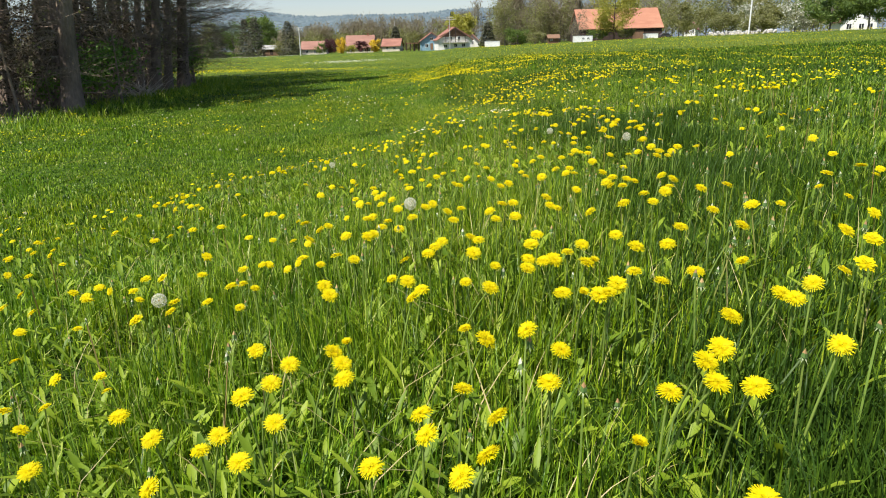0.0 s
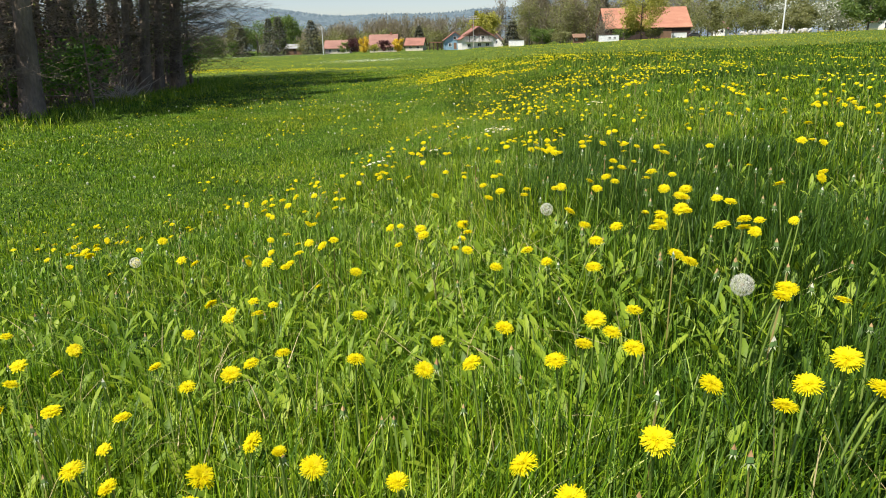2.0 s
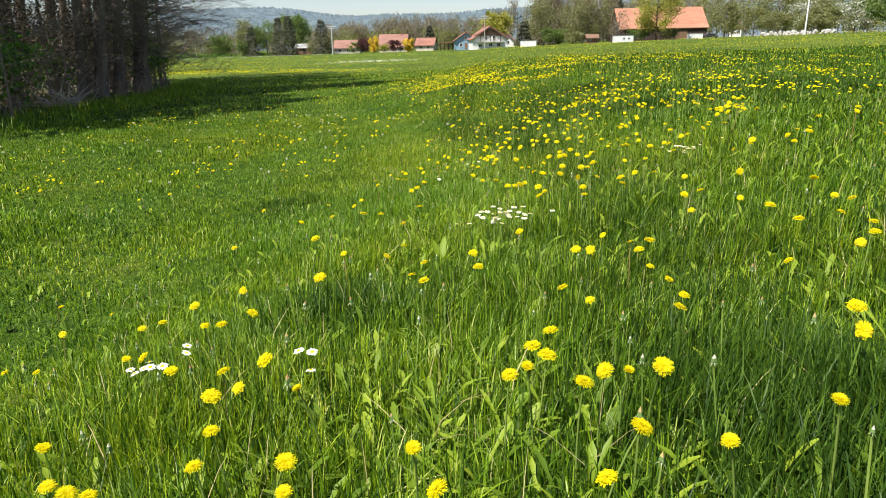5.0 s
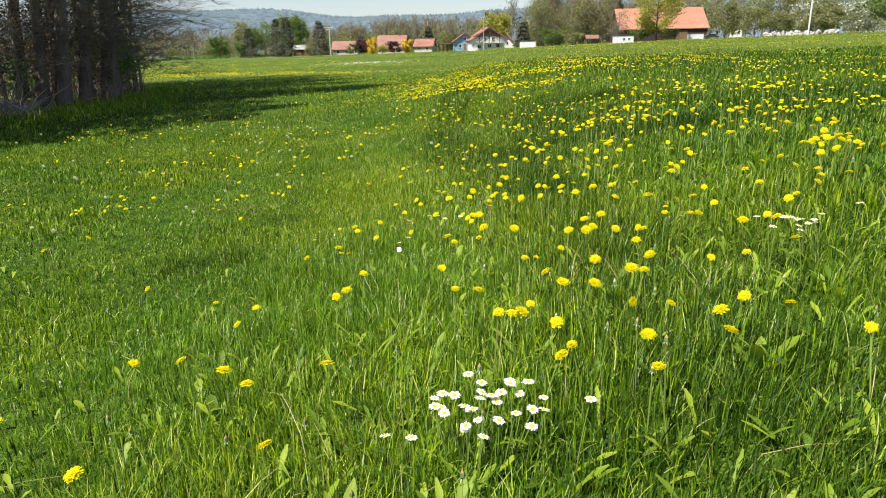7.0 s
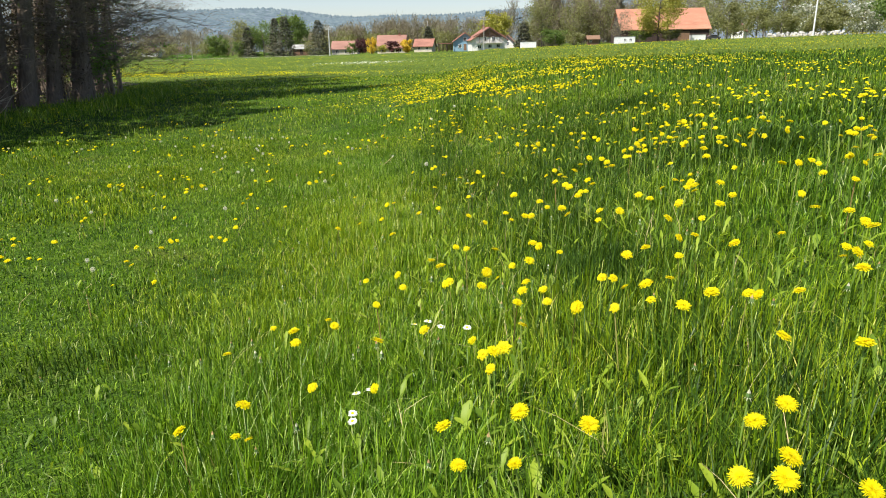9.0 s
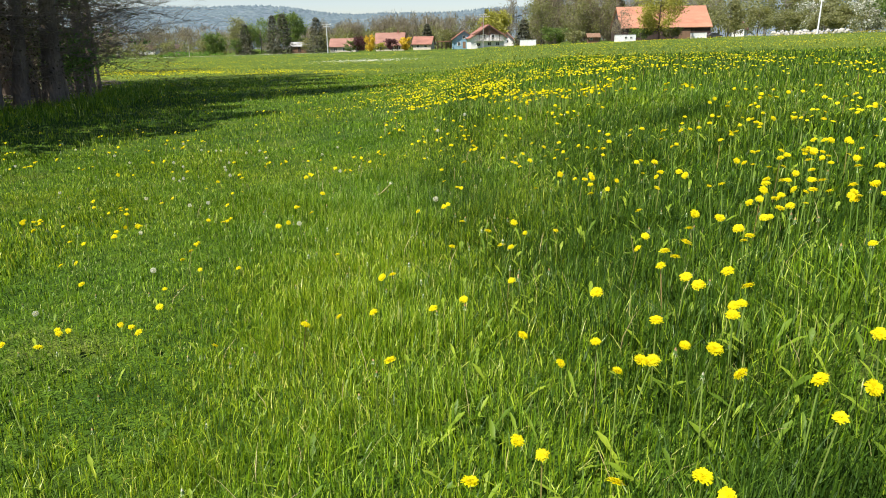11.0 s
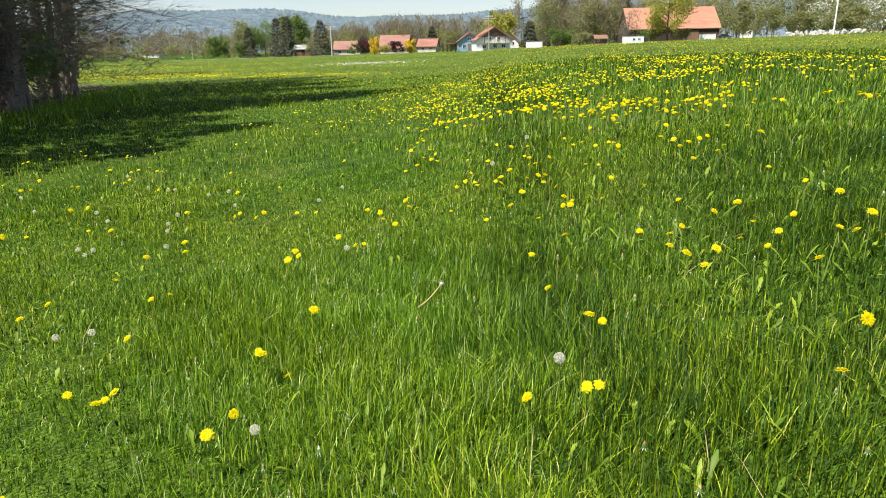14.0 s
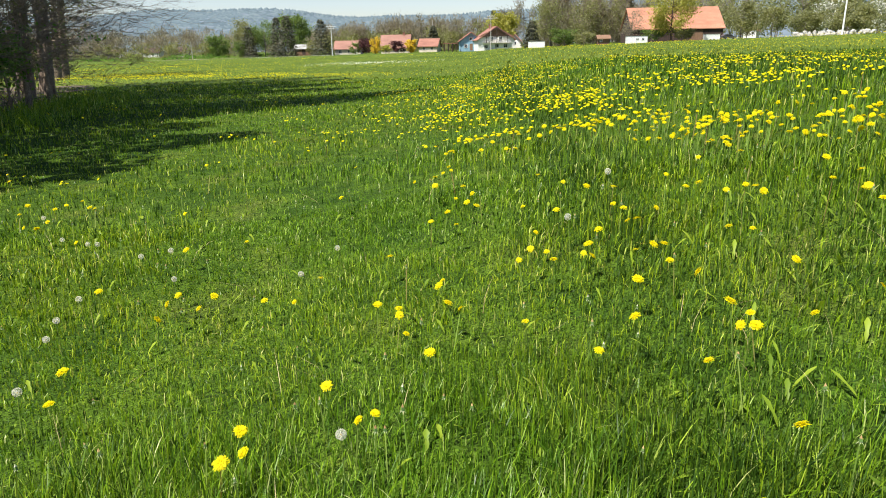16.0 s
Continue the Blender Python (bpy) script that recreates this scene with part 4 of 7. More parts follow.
SIDES_K = [(1.73, 13.96), (-1.15, 14.06), (-1.55, 14.07), (-1.52, 14.1), (1.4, 14.11), (-1.21, 14.11), (1.76, 14.12), (-2.73, 14.13), (1.68, 14.14), (0.61, 14.26), (-0.01, 14.27), (0.04, 14.28), (-1.16, 14.31), (0.83, 14.36), (0.57, 14.37), (1.22, 14.37), (0.69, 14.46), (0.32, 14.57), (-1.26, 14.58), (0.51, 14.7), (-1.81, 14.71), (0.65, 14.75), (1.41, 14.79), (-0.92, 14.8), (1.9, 14.8), (-1.16, 14.83), (1.88, 14.87), (-0.36, 14.89), (1.18, 14.95), (1.09, 14.96), (1.88, 14.97), (-2.15, 15.06), (0.36, 15.11), (-2.09, 15.12), (1.27, 15.15), (1.12, 15.16), (1.43, 15.19), (-1.37, 15.32), (1.16, 15.35), (1.12, 15.38), (1.56, 15.45), (1.07, 15.46), (0.83, 15.5), (1.46, 15.5), (1.18, 15.53), (1.5, 15.55), (-0.91, 15.58), (-2.42, 15.6), (-2.12, 15.65)]
SIDES_L = [(0.25, 15.68), (0.04, 15.7), (0.22, 15.71), (-0.88, 15.72), (1.01, 15.73), (-2.15, 15.74), (-1.38, 15.8), (-1.36, 15.82), (-1.51, 15.85), (-1.35, 15.86), (-0.77, 15.95), (0.33, 16.1), (1.36, 16.11), (-0.92, 16.12), (-0.94, 16.15), (0.3, 16.2), (1.79, 16.21), (1.12, 16.26), (-1.53, 16.29), (1.4, 16.33), (-2.39, 16.34), (1.98, 16.38), (2.05, 16.39), (0.78, 16.44), (-0.81, 16.5), (1.37, 16.5), (1.31, 16.51), (0.18, 16.54), (0.87, 16.58), (0.76, 16.61), (-2.23, 16.63), (-2.83, 16.63), (1.5, 16.64), (1.14, 16.65), (1.68, 16.73), (-1.65, 16.74), (0.74, 16.79), (-1.59, 16.81), (-2.22, 16.82), (1.29, 16.86), (1.12, 16.87), (-2.98, 16.88), (1.72, 16.89), (0.77, 16.91), (0.14, 16.93), (0.84, 16.97), (1.56, 17.02), (0.67, 17.07), (1.03, 17.11)]
SIDES_M = [(-2.03, 17.11), (-1.12, 17.19), (1.17, 17.2), (0.33, 17.21), (-1.07, 17.22), (1.54, 17.32), (-1.12, 17.34), (-0.79, 17.36), (-0.75, 17.41), (0.95, 17.44), (0.22, 17.56), (-0.93, 17.58), (-1.87, 17.61), (-2.13, 17.64), (1.51, 17.7), (-0.07, 17.72), (0.42, 17.74), (0.38, 17.76), (-0.62, 17.77), (0.61, 17.77), (0.44, 17.84), (-1.99, 17.87), (0.87, 17.88), (0.08, 17.9), (0.41, 17.94), (-0.72, 17.95), (-0.29, 17.97), (-0.53, 18.16), (0.74, 18.21), (-3.46, 18.21), (-3.3, 18.23), (0.39, 18.24), (0.17, 18.27), (1.27, 18.27), (1.43, 18.31), (-2.74, 18.33), (-2.91, 18.34), (0.32, 18.38), (-1.28, 18.46), (-0.62, 18.48), (-1.44, 18.53), (0.22, 18.54), (-0.13, 18.57), (-0, 18.57), (0.3, 18.57), (0.04, 18.58), (0.35, 18.59), (0.72, 18.59), (-0.28, 18.63)]
SIDES_N = [(-1.72, 18.64), (0.64, 18.65), (1.29, 18.67), (-0.15, 18.7), (0.04, 18.71), (-0.22, 18.75), (-2.37, 18.77), (-1.24, 18.79), (0.11, 18.86), (0.26, 18.93), (-0.18, 18.96), (0.31, 18.96), (-0.92, 18.97), (-3.46, 19.02), (0.42, 19.03), (0.94, 19.05), (-3.34, 19.06), (0.27, 19.08), (0.78, 19.11), (0.92, 19.11), (0.88, 19.13), (0.24, 19.2), (-0.05, 19.25), (0.63, 19.28), (-0.59, 19.29), (0.7, 19.3), (1.37, 19.36), (-0.22, 19.41), (-0.74, 19.43), (0.28, 19.43), (-2.21, 19.44), (-0.65, 19.52), (0.59, 19.53), (-1.87, 19.53), (0.15, 19.54), (-0.48, 19.57), (-3.02, 19.65), (0.03, 19.66), (-0.54, 19.67), (1.59, 19.69), (1.06, 19.73), (-0.61, 19.76), (-0.51, 19.78), (-0.1, 19.9), (-0.57, 19.93), (-0.76, 20.08), (-2.56, 20.23), (-3.61, 20.26), (-1.44, 20.28)]
SIDES_O = [(-0.92, 20.31), (-3.7, 20.86), (-0.09, 20.94), (-1.51, 21.23), (-4, 21.63)]
rng = np.random.default_rng(31)
OPEN = "open yellow dandelion on a pale hollow stem in the grass"
HALF = "half-open yellow dandelion on a stem in the grass"


def stand(x, y, tip, high):
    """A pose for a plant whose head, at the given end of its stem, comes to hang that high over that spot."""
    m = pose(0, 0, 0, rng.uniform(-8, 8), rng.uniform(-8, 8), rng.normal(0, 32))
    end = m @ Vector(tip)
    s = min(max(high / end.z, 0.8), 1.25)
    x, y = x - end.x * s, y - end.y * s
    return Matrix.Translation((x, y, ground_z(x, y))) @ m @ Matrix.Scale(s, 4), s


PLACES = PLACES_A + PLACES_B + PLACES_C + PLACES_D + PLACES_E + PLACES_F + PLACES_G
KINDS = [(0.24, 0.03, 0.0200, 16, 1.0), (0.235, 0.02, 0.0185, 24, 1.0), (0.24, 0.05, 0.0225, 28, 0.95), (0.23, 0.015, 0.0170, 8, 0.9),
         (0.235, 0.04, 0.0195, 36, 1.0), (0.23, 0.02, 0.0155, 20, 0.7), (0.24, 0.06, 0.0205, 22, 1.0), (0.24, 0.03, 0.014, 15, 0.25),
         (0.145, 0.02, 0.0165, 16, 1.0), (0.15, 0.03, 0.0185, 26, 1.0), (0.145, 0.01, 0.0145, 34, 0.85), (0.15, 0.02, 0.0125, 12, 0.35)]
first = {}
for n, (x, y) in enumerate(PLACES):
    high = float(cover(x, y)) + 0.021
    k = int(rng.choice(8, p=[0.17, 0.16, 0.16, 0.14, 0.12, 0.11, 0.11, 0.03])) if high > 0.19 else 8 + int(rng.choice(4, p=[0.36, 0.32, 0.27, 0.05]))
    tall, bend, size, tilt, openness = KINDS[k]
    m, s = stand(x, y, stem_points(tall, bend, 40 + k)[-1], high)
    if k in first:
        copy_thing(first[k], m)
    else:
        first[k] = dandelion(m @ Matrix.Scale(1 / s, 4), tall, bend, size, tilt, openness, 40 + k, HALF if openness < 0.8 else OPEN)


def many_heads(name, label, x, y, rng, segs, size=0.0195):
    """The countless further heads, joined: low domes with a jagged rim, on thin stems."""
    n = len(x)
    tall = cover(x, y) + rng.normal(0.022, 0.016, n)
    D = view_distance(x, y)
    R = size * rng.uniform(0.75, 1.15, n) * np.clip(D / 30, 1, 3.0) ** 0.5
    tilt = np.abs(rng.normal(0, 0.38, n))
    az = rng.uniform(0, 2 * np.pi, n)
    nz = np.stack([np.sin(tilt) * np.cos(az) - 0.14, np.sin(tilt) * np.sin(az) - 0.24, np.cos(tilt)], -1)
    nz /= np.linalg.norm(nz, axis=1)[:, None]
    ax = np.cross(nz, [[0.31, 0.95, 0.05]])
    ax /= np.linalg.norm(ax, axis=1)[:, None]
    ay = np.cross(nz, ax)
    top = np.stack([x, y, land(x, y) + tall], -1)
    m = 2 * segs
    ang = np.arange(m) * 2 * np.pi / m
    rim = np.where(np.arange(m) % 2 == 0, 1.0, 0.8)
    ringv = lambda rad, up: top[:, None] + R[:, None, None] * ((rad * np.cos(ang))[None, :, None] * ax[:, None] + (rad * np.sin(ang))[None, :, None] * ay[:, None] + up * nz[:, None])
    V = np.concatenate([(top + nz * (R * 0.34)[:, None])[:, None], ringv(0.55 * np.ones(m), 0.28), ringv(rim, 0.0), (top - nz * (R * 0.3)[:, None])[:, None]], 1)
    per = 2 + 2 * m
    o = (np.arange(n) * per)[:, None]
    tri = np.concatenate([o + [0, 1 + k, 1 + (k + 1) % m] for k in range(m)])
    quad = np.concatenate([o + [1 + k, 1 + m + k, 1 + m + (k + 1) % m, 1 + (k + 1) % m] for k in range(m)])
    under = np.concatenate([o + [1 + 2 * m, 1 + m + (k + 1) % m, 1 + m + k] for k in range(m)])
    heads = tagged(new(name, mesh_of(name, V.reshape(-1, 3), [tri, quad, under], [PETAL, PETAL, BRACT])), label, "flowers", kind="stuff")
    return heads


def full_heads(name, label, x, y, rng):
    """Further heads with all their petals, joined, on their stems."""
    Vs, Fs, Cs, n0 = [], [], [], 0
    kinds = []
    for k in range(4):
        r = np.random.default_rng(90 + k)
        rings = [ray_floret_ring(24, 0.1, 1.0, 0.0, 0.06, 0.22, 0.1, r), ray_floret_ring(18, 0.08, 0.82, 0.05, 0.22, 0.24, 0.0, r), floret_cushion(0.66, 30, 0.32)]
        kinds.append(joined(rings))
    tall = cover(x, y) + rng.normal(0.021, 0.006, len(x))
    for k in range(len(x)):
        V, F = kinds[k % 4]
        m = pose(x[k], y[k], ground_z(x[k], y[k]) + tall[k], rng.normal(14, 18), rng.normal(-8, 18), rng.normal(0, 30))
        m = np.array(m @ Matrix.Scale(0.0198 * rng.uniform(0.72, 1.2), 4))
        Vs.append(V @ m[:3, :3].T + m[:3, 3])
        Fs.append(F + n0)
        n0 += len(V)
    tagged(new(name, mesh_of(name, np.concatenate(Vs), [np.concatenate(Fs)], PETAL)), label, "flowers", kind="stuff")
    thin_stems(name + "_stems", "pale stems of the dandelions", x, y, land(x, y) + tall - 0.003, STEM)


def thin_stems(name, label, x, y, tops, mat):
    n = len(x)
    z = land(x, y)
    a = rng.uniform(0, 3.14, n)
    w = 0.0018 * np.clip(view_distance(x, y) / 2, 1, 2)
    s = np.stack([np.cos(a) * w, np.sin(a) * w, 0 * a], -1)
    lo, hi = np.stack([x + rng.normal(0, 0.02, n), y + rng.normal(0, 0.02, n), z], -1), np.stack([x, y, tops], -1)
    V = np.stack([lo - s, lo + s, hi + s, hi - s], 1).reshape(-1, 3)
    tagged(new(name, mesh_of(name, V, [np.arange(4 * n).reshape(-1, 4)], mat)), label, "stems", kind="stuff")


FIRST_DRIFTS = [(0.9, 26.2, 2.6, 1.8, 12), (0.6, 24.8, 1.3, 0.6, 80), (2.1, 24.0, 1.1, 0.5, 55), (-0.3, 25.7, 0.9, 0.6, 45), (0.6, 20.9, 0.5, 0.5, 40), (0.6, 21.2, 0.8, 0.9, 16),
                (3.0, 25.3, 1.6, 1.5, 14), (9.0, 38.0, 4.0, 2.5, 7), (2.4, 21.3, 1.0, 0.8, 12), (-22.5, 56.5, 5.0, 2.0, 54), (-16.0, 52.4, 4.5, 2.0, 56), (-10.5, 49.2, 3.5, 1.8, 52),
                (-29.0, 61.5, 6.0, 2.4, 26), (-6.0, 47.4, 3.0, 1.8, 18), (-18.0, 66.0, 12.0, 6.0, 4), (-36.0, 84.0, 16.0, 12.0, 6), (-1.2, 28.0, 1.5, 2.5, 9), (0.2, 31.0, 2.0, 4.0, 14)]
CREST_DRIFTS = [(1.3, 23.6, 1.3, 0.35, 110), (2.4, 23.6, 0.5, 0.3, 80), (0.7, 19.9, 0.5, 0.5, 25), (1.0, 20.6, 0.9, 0.7, 14), (0.5, 22.2, 0.5, 0.6, 22), (-1.5, 23.8, 0.5, 0.4, 22), (-1.2, 25.6, 0.5, 0.6, 24),
                (2.0, 16.0, 0.7, 1.0, 30), (1.6, 13.9, 0.6, 0.9, 30), (2.2, 14.4, 0.5, 0.5, 30), (1.45, 12.6, 0.5, 0.5, 30), (2.1, 12.0, 0.5, 0.6, 26), (-5.1, 11.0, 0.35, 0.3, 120), (-3.2, 24.1, 0.5, 0.4, 20)]
BANK_DRIFTS = [(1.0, 10.8, 0.6, 0.7, 10), (2.8, 13.8, 0.9, 1.2, 16), (20.0, 60.0, 10.0, 5.0, 3), (4.0, 12.0, 1.4, 1.6, 9), (3.5, 6.0, 1.4, 2.5, 12), (0.6, 4.0, 1.8, 2.6, 16),
               (1.6, 11.2, 0.9, 1.3, 12), (1.5, 13.5, 1.2, 1.0, 8), (1.6, 22.6, 1.6, 1.4, 10), (-4.5, 13.3, 1.0, 0.8, 12), (-3.0, 16.5, 1.8, 1.5, 5), (2.0, 12.8, 0.8, 1.2, 60),
               (3.1, 14.6, 1.0, 1.2, 40), (1.5, 11.5, 0.45, 0.9, 130), (2.2, 11.1, 0.5, 0.7, 60), (1.2, 12.7, 0.4, 0.6, 110), (1.7, 9.6, 0.6, 0.8, 14), (2.6, 15.6, 1.6, 1.6, 14)]
FURTHER_DRIFTS = [(4.6, 17.6, 2.0, 2.0, 8), (1.4, 18.6, 1.0, 1.3, 16), (3.0, 21.6, 1.6, 1.6, 6), (6.0, 23.0, 2.0, 2.0, 8), (4.0, 28.0, 2.0, 1.5, 12), (8.5, 30.0, 2.5, 1.5, 8),
                  (1.5, 36.0, 3.0, 3.0, 10), (-0.5, 20.3, 0.7, 0.9, 12), (0.9, 20.2, 0.8, 0.9, 42), (2.2, 20.0, 1.2, 1.2, 18), (0.6, 22.6, 0.9, 1.0, 42), (2.4, 23.2, 1.5, 1.2, 12)]
LAWN_DRIFTS = [(-3.6, 15.8, 0.9, 0.6, 18), (-3.6, 19.3, 1.2, 0.6, 14), (-2.2, 15.4, 0.6, 0.6, 20), (-4.6, 18.6, 0.8, 0.6, 12), (-1.5, 16.1, 0.5, 0.4, 14), (0.7, 23.9, 0.8, 0.35, 50),
               (0.0, 23.3, 0.6, 0.3, 30), (1.2, 20.6, 0.8, 0.5, 25), (0.2, 20.4, 0.4, 0.35, 25), (-1.5, 31.0, 1.0, 2.5, 14), (-0.5, 40.0, 2.0, 4.0, 10)]
DRIFTS = FIRST_DRIFTS + LAWN_DRIFTS + CREST_DRIFTS + BANK_DRIFTS + FURTHER_DRIFTS


def flower_density(x, y):
    """Dandelions a square metre."""
    edge = 0.6325 - 5.0511 * np.exp(-np.clip(y, 2.5, None) / 4.2954) + 0.4
    v = 4.2 * np.interp(y, [30, 48], [1, 0.35]) + 13 * sig((x - edge) / 0.6) * np.interp(y, [8, 16, 24, 60], [1, 0.5, 0.2, 0.14])
    v = v * np.clip(0.12 + 1.2 * spot_noise(x, y, 1.3, 3), 0.05, 3.2)
    for cx, cy, rx, ry, n in DRIFTS:
        v = v + n * np.exp(-((x - cx) / rx) ** 2 - ((y - cy) / ry) ** 2) * np.clip(0.8 + spot_noise(x, y, 2.5, 5), 0.1, 2.2)
    return v * (1 - 0.7 * lushness(x, y))


def clumped(x, y, rng, reach):
    """Turns single spots into clumps of one to six heads."""
    k = 1 + rng.poisson(1.6, len(x))
    x, y = np.repeat(x, k), np.repeat(y, k)
    return x + rng.normal(0, reach, len(x)), y + rng.normal(0, reach, len(x))


SIDES = np.array(SIDES_A + SIDES_B + SIDES_C + SIDES_D + SIDES_E + SIDES_F + SIDES_G + SIDES_H + SIDES_I + SIDES_J + SIDES_K + SIDES_L + SIDES_M + SIDES_N + SIDES_O)
AREA = (-16, 22, 1.0, 42)
cells = (AREA[1] - AREA[0]) * (AREA[3] - AREA[2])
taken = lambda x, y: np.interp(view_distance(x, y), [1.15, 1.8, 2.8, 4.0], [0.0, 0.12, 0.55, 1.0])
x, y = scatter(int(cells * 40), *AREA, lambda x, y: flower_density(x, y) / 104 * taken(x, y) * (np.abs(x) < 0.74 * y + 1), rng)
x, y = clumped(x, y, rng, 0.10)
x, y = np.r_[x, SIDES[:, 0]], np.r_[y, SIDES[:, 1]]
D = view_distance(x, y)
near, mid, far = D < 3.8, (D >= 3.8) & (D < 9), D >= 9
full_heads("dandelion_flowers", "yellow dandelions crowding the grass beside the way", x[near], y[near], rng)
many_heads("dandelion_heads", "hundreds of yellow dandelions standing over the grass", x[mid], y[mid], rng, 5)
many_heads("further_dandelion_heads", "yellow dandelions further out in the meadow", x[far], y[far], rng, 3)
far_wedge = lambda x, y: np.where(np.abs(x) < 0.74 * y + 1, 1, 0)
x, y = scatter(int(236 * 128 * 18), -120, 116, 42, 170, lambda x, y: flower_density(x, y) / 46 * far_wedge(x, y) * (42 / y) ** 0.7, rng)
x, y = clumped(x, y, rng, 0.3)
n, ang = len(x), np.arange(5) * 2 * np.pi / 5
R = 0.0215 * rng.uniform(0.8, 1.2, n) * (view_distance(x, y) / 30).clip(1, 3) ** 0.5
top = np.stack([x, y, land(x, y) + cover(x, y) * rng.uniform(0.9, 1.3, n) + 0.02], -1)
rim = top[:, None] + R[:, None, None] * np.stack([np.cos(ang), np.sin(ang), 0 * ang], -1)[None] + np.stack([0 * x[:, None] + 0 * ang, 0 * x[:, None] + 0 * ang, rng.normal(0, 0.006, (n, 5))], -1)
top[:, 2] += R * 0.5
o = (np.arange(n) * 6)[:, None]
V = np.concatenate([top[:, None], rim], 1).reshape(-1, 3)
tagged(new("distant_dandelions", mesh_of("distant_dandelions", V, [np.concatenate([o + [0, 1 + k, 1 + (k + 1) % 5] for k in range(5)])], PETAL)), "distant drifts of yellow dandelions across the meadow", "flowers", kind="stuff")
x, y = scatter(17000, -6, 6, 0.9, 30, lambda x, y: (1.15 / view_distance(x, y)) ** 0.8 * np.interp(y, [6, 9], [0.4, 0.2]), rng)
tops = land(x, y) + cover(x, y) * rng.uniform(0.92, 1.18, len(x))
bulb = np.array([(0, 0, -0.5), (0.34, 0, -0.15), (0, 0.34, -0.15), (-0.34, 0, -0.15), (0, -0.34, -0.15), (0.24, 0, 0.3), (0, 0.24, 0.34), (-0.24, 0, 0.28), (0, -0.24, 0.32), (0, 0, 0.85)])
cup = np.array([(0, 2, 1), (0, 3, 2), (0, 4, 3), (0, 1, 4), (1, 2, 6), (1, 6, 5), (2, 3, 7), (2, 7, 6), (3, 4, 8), (3, 8, 7), (4, 1, 5), (4, 5, 8)])
tuft = np.array([(5, 6, 9), (6, 7, 9), (7, 8, 9), (8, 5, 9)])
ang = np.arange(6) * np.pi / 3
d, e = np.stack([np.cos(ang), np.sin(ang), 0 * ang], -1), np.stack([-np.sin(ang), np.cos(ang), 0 * ang], -1)
bracts = np.stack([d * 0.22 - e * 0.09 + [0, 0, -0.25], d * 0.22 + e * 0.09 + [0, 0, -0.25], d * 0.62 + [0, 0, -0.62]], 1).reshape(-1, 3)
V = np.concatenate([bulb, bracts])
star = np.arange(10, 28).reshape(-1, 3)
n = len(x)
size = 0.018 * rng.uniform(0.7, 1.15, n)
spin = rng.uniform(0, 6.28, n)
nod = rng.normal(0, 0.35, n)
rot = np.stack([np.stack([np.cos(spin), -np.sin(spin), 0 * spin], -1), np.stack([np.sin(spin), np.cos(spin), 0 * spin], -1), np.stack([nod, 0 * nod, 1 + 0 * nod], -1)], 1)
VV = np.einsum("nij,kj->nki", rot, V) * size[:, None, None] + np.stack([x, y, tops], -1)[:, None]
o = (np.arange(n) * len(V))[:, None, None]
pale = rng.uniform(0, 1, n) < 0.25
tagged(new("spent_flower_buds", mesh_of("spent_flower_buds", VV.reshape(-1, 3), [(cup[None] + o).reshape(-1, 3), (star[None] + o).reshape(-1, 3), (tuft[None] + o[pale]).reshape(-1, 3), (tuft[None] + o[~pale]).reshape(-1, 3)], [BRACT, STAR, PALE, BROWN])), "closed brownish spent dandelion buds in the grass", "buds", kind="stuff")


thin_stems("bud_stems", "pale thin stems of the spent buds", x, y, tops - 0.01, STEM)


def seed_head(m, tall, size, seed):
    r = np.random.default_rng(seed)
    ob = thing("seed_head", "round white fluffy dandelion seed head on a stem", "seed head", m, "dandelion clocks")
    pts = stem_points(tall, 0.02, seed)
    v, f = tube(pts, np.linspace(0.0026, 0.002, 6), 5)
    part("stem", mesh_of("stem", v, [f], STEM, True), None, ob)
    n = 220
    k = np.arange(n) + 0.5
    ph, th = np.arccos(1 - 2 * k / n), np.pi * (1 + 5 ** 0.5) * k
    d = np.stack([np.cos(th) * np.sin(ph), np.sin(th) * np.sin(ph), np.cos(ph)], -1)
    ref = np.where(np.abs(d[:, 2:]) > 0.9, [[1.0, 0, 0]], [[0, 0, 1.0]])
    a = np.cross(d, ref)
    a /= np.linalg.norm(a, axis=1)[:, None]
    b = np.cross(d, a)
    V, T = [], []
    tip = d * 0.86
    V.append(np.stack([d * 0.12 - a * 0.012, d * 0.12 + a * 0.012, tip], 1))
    for j in range(10):
        g = j * np.pi / 5 + r.uniform(0, 0.6, n)[:, None]
        out, ac = a * np.cos(g) + b * np.sin(g), a * -np.sin(g) + b * np.cos(g)
        far = d * r.uniform(0.96, 1.12, n)[:, None] + out * r.uniform(0.16, 0.26, n)[:, None]
        V.append(np.stack([tip, far + ac * 0.013, far - ac * 0.013], 1))
    V = np.concatenate(V).reshape(-1, 3) * size
    globe = part("seed_globe", mesh_of("seed_globe", V, [np.arange(len(V)).reshape(-1, 3)], FLUFF), None, ob, "translucent white ball of seed parachutes")
    globe.matrix_basis = Matrix.Translation(Vector(pts[-1]) + Vector((0, 0, size * 0.5)))
    bm = bmesh.new()
    bmesh.ops.create_icosphere(bm, subdivisions=1, radius=size * 0.2)
    c = part("seed_base", bm, BROWN, ob)
    c.matrix_basis = globe.matrix_basis.copy()
    return ob


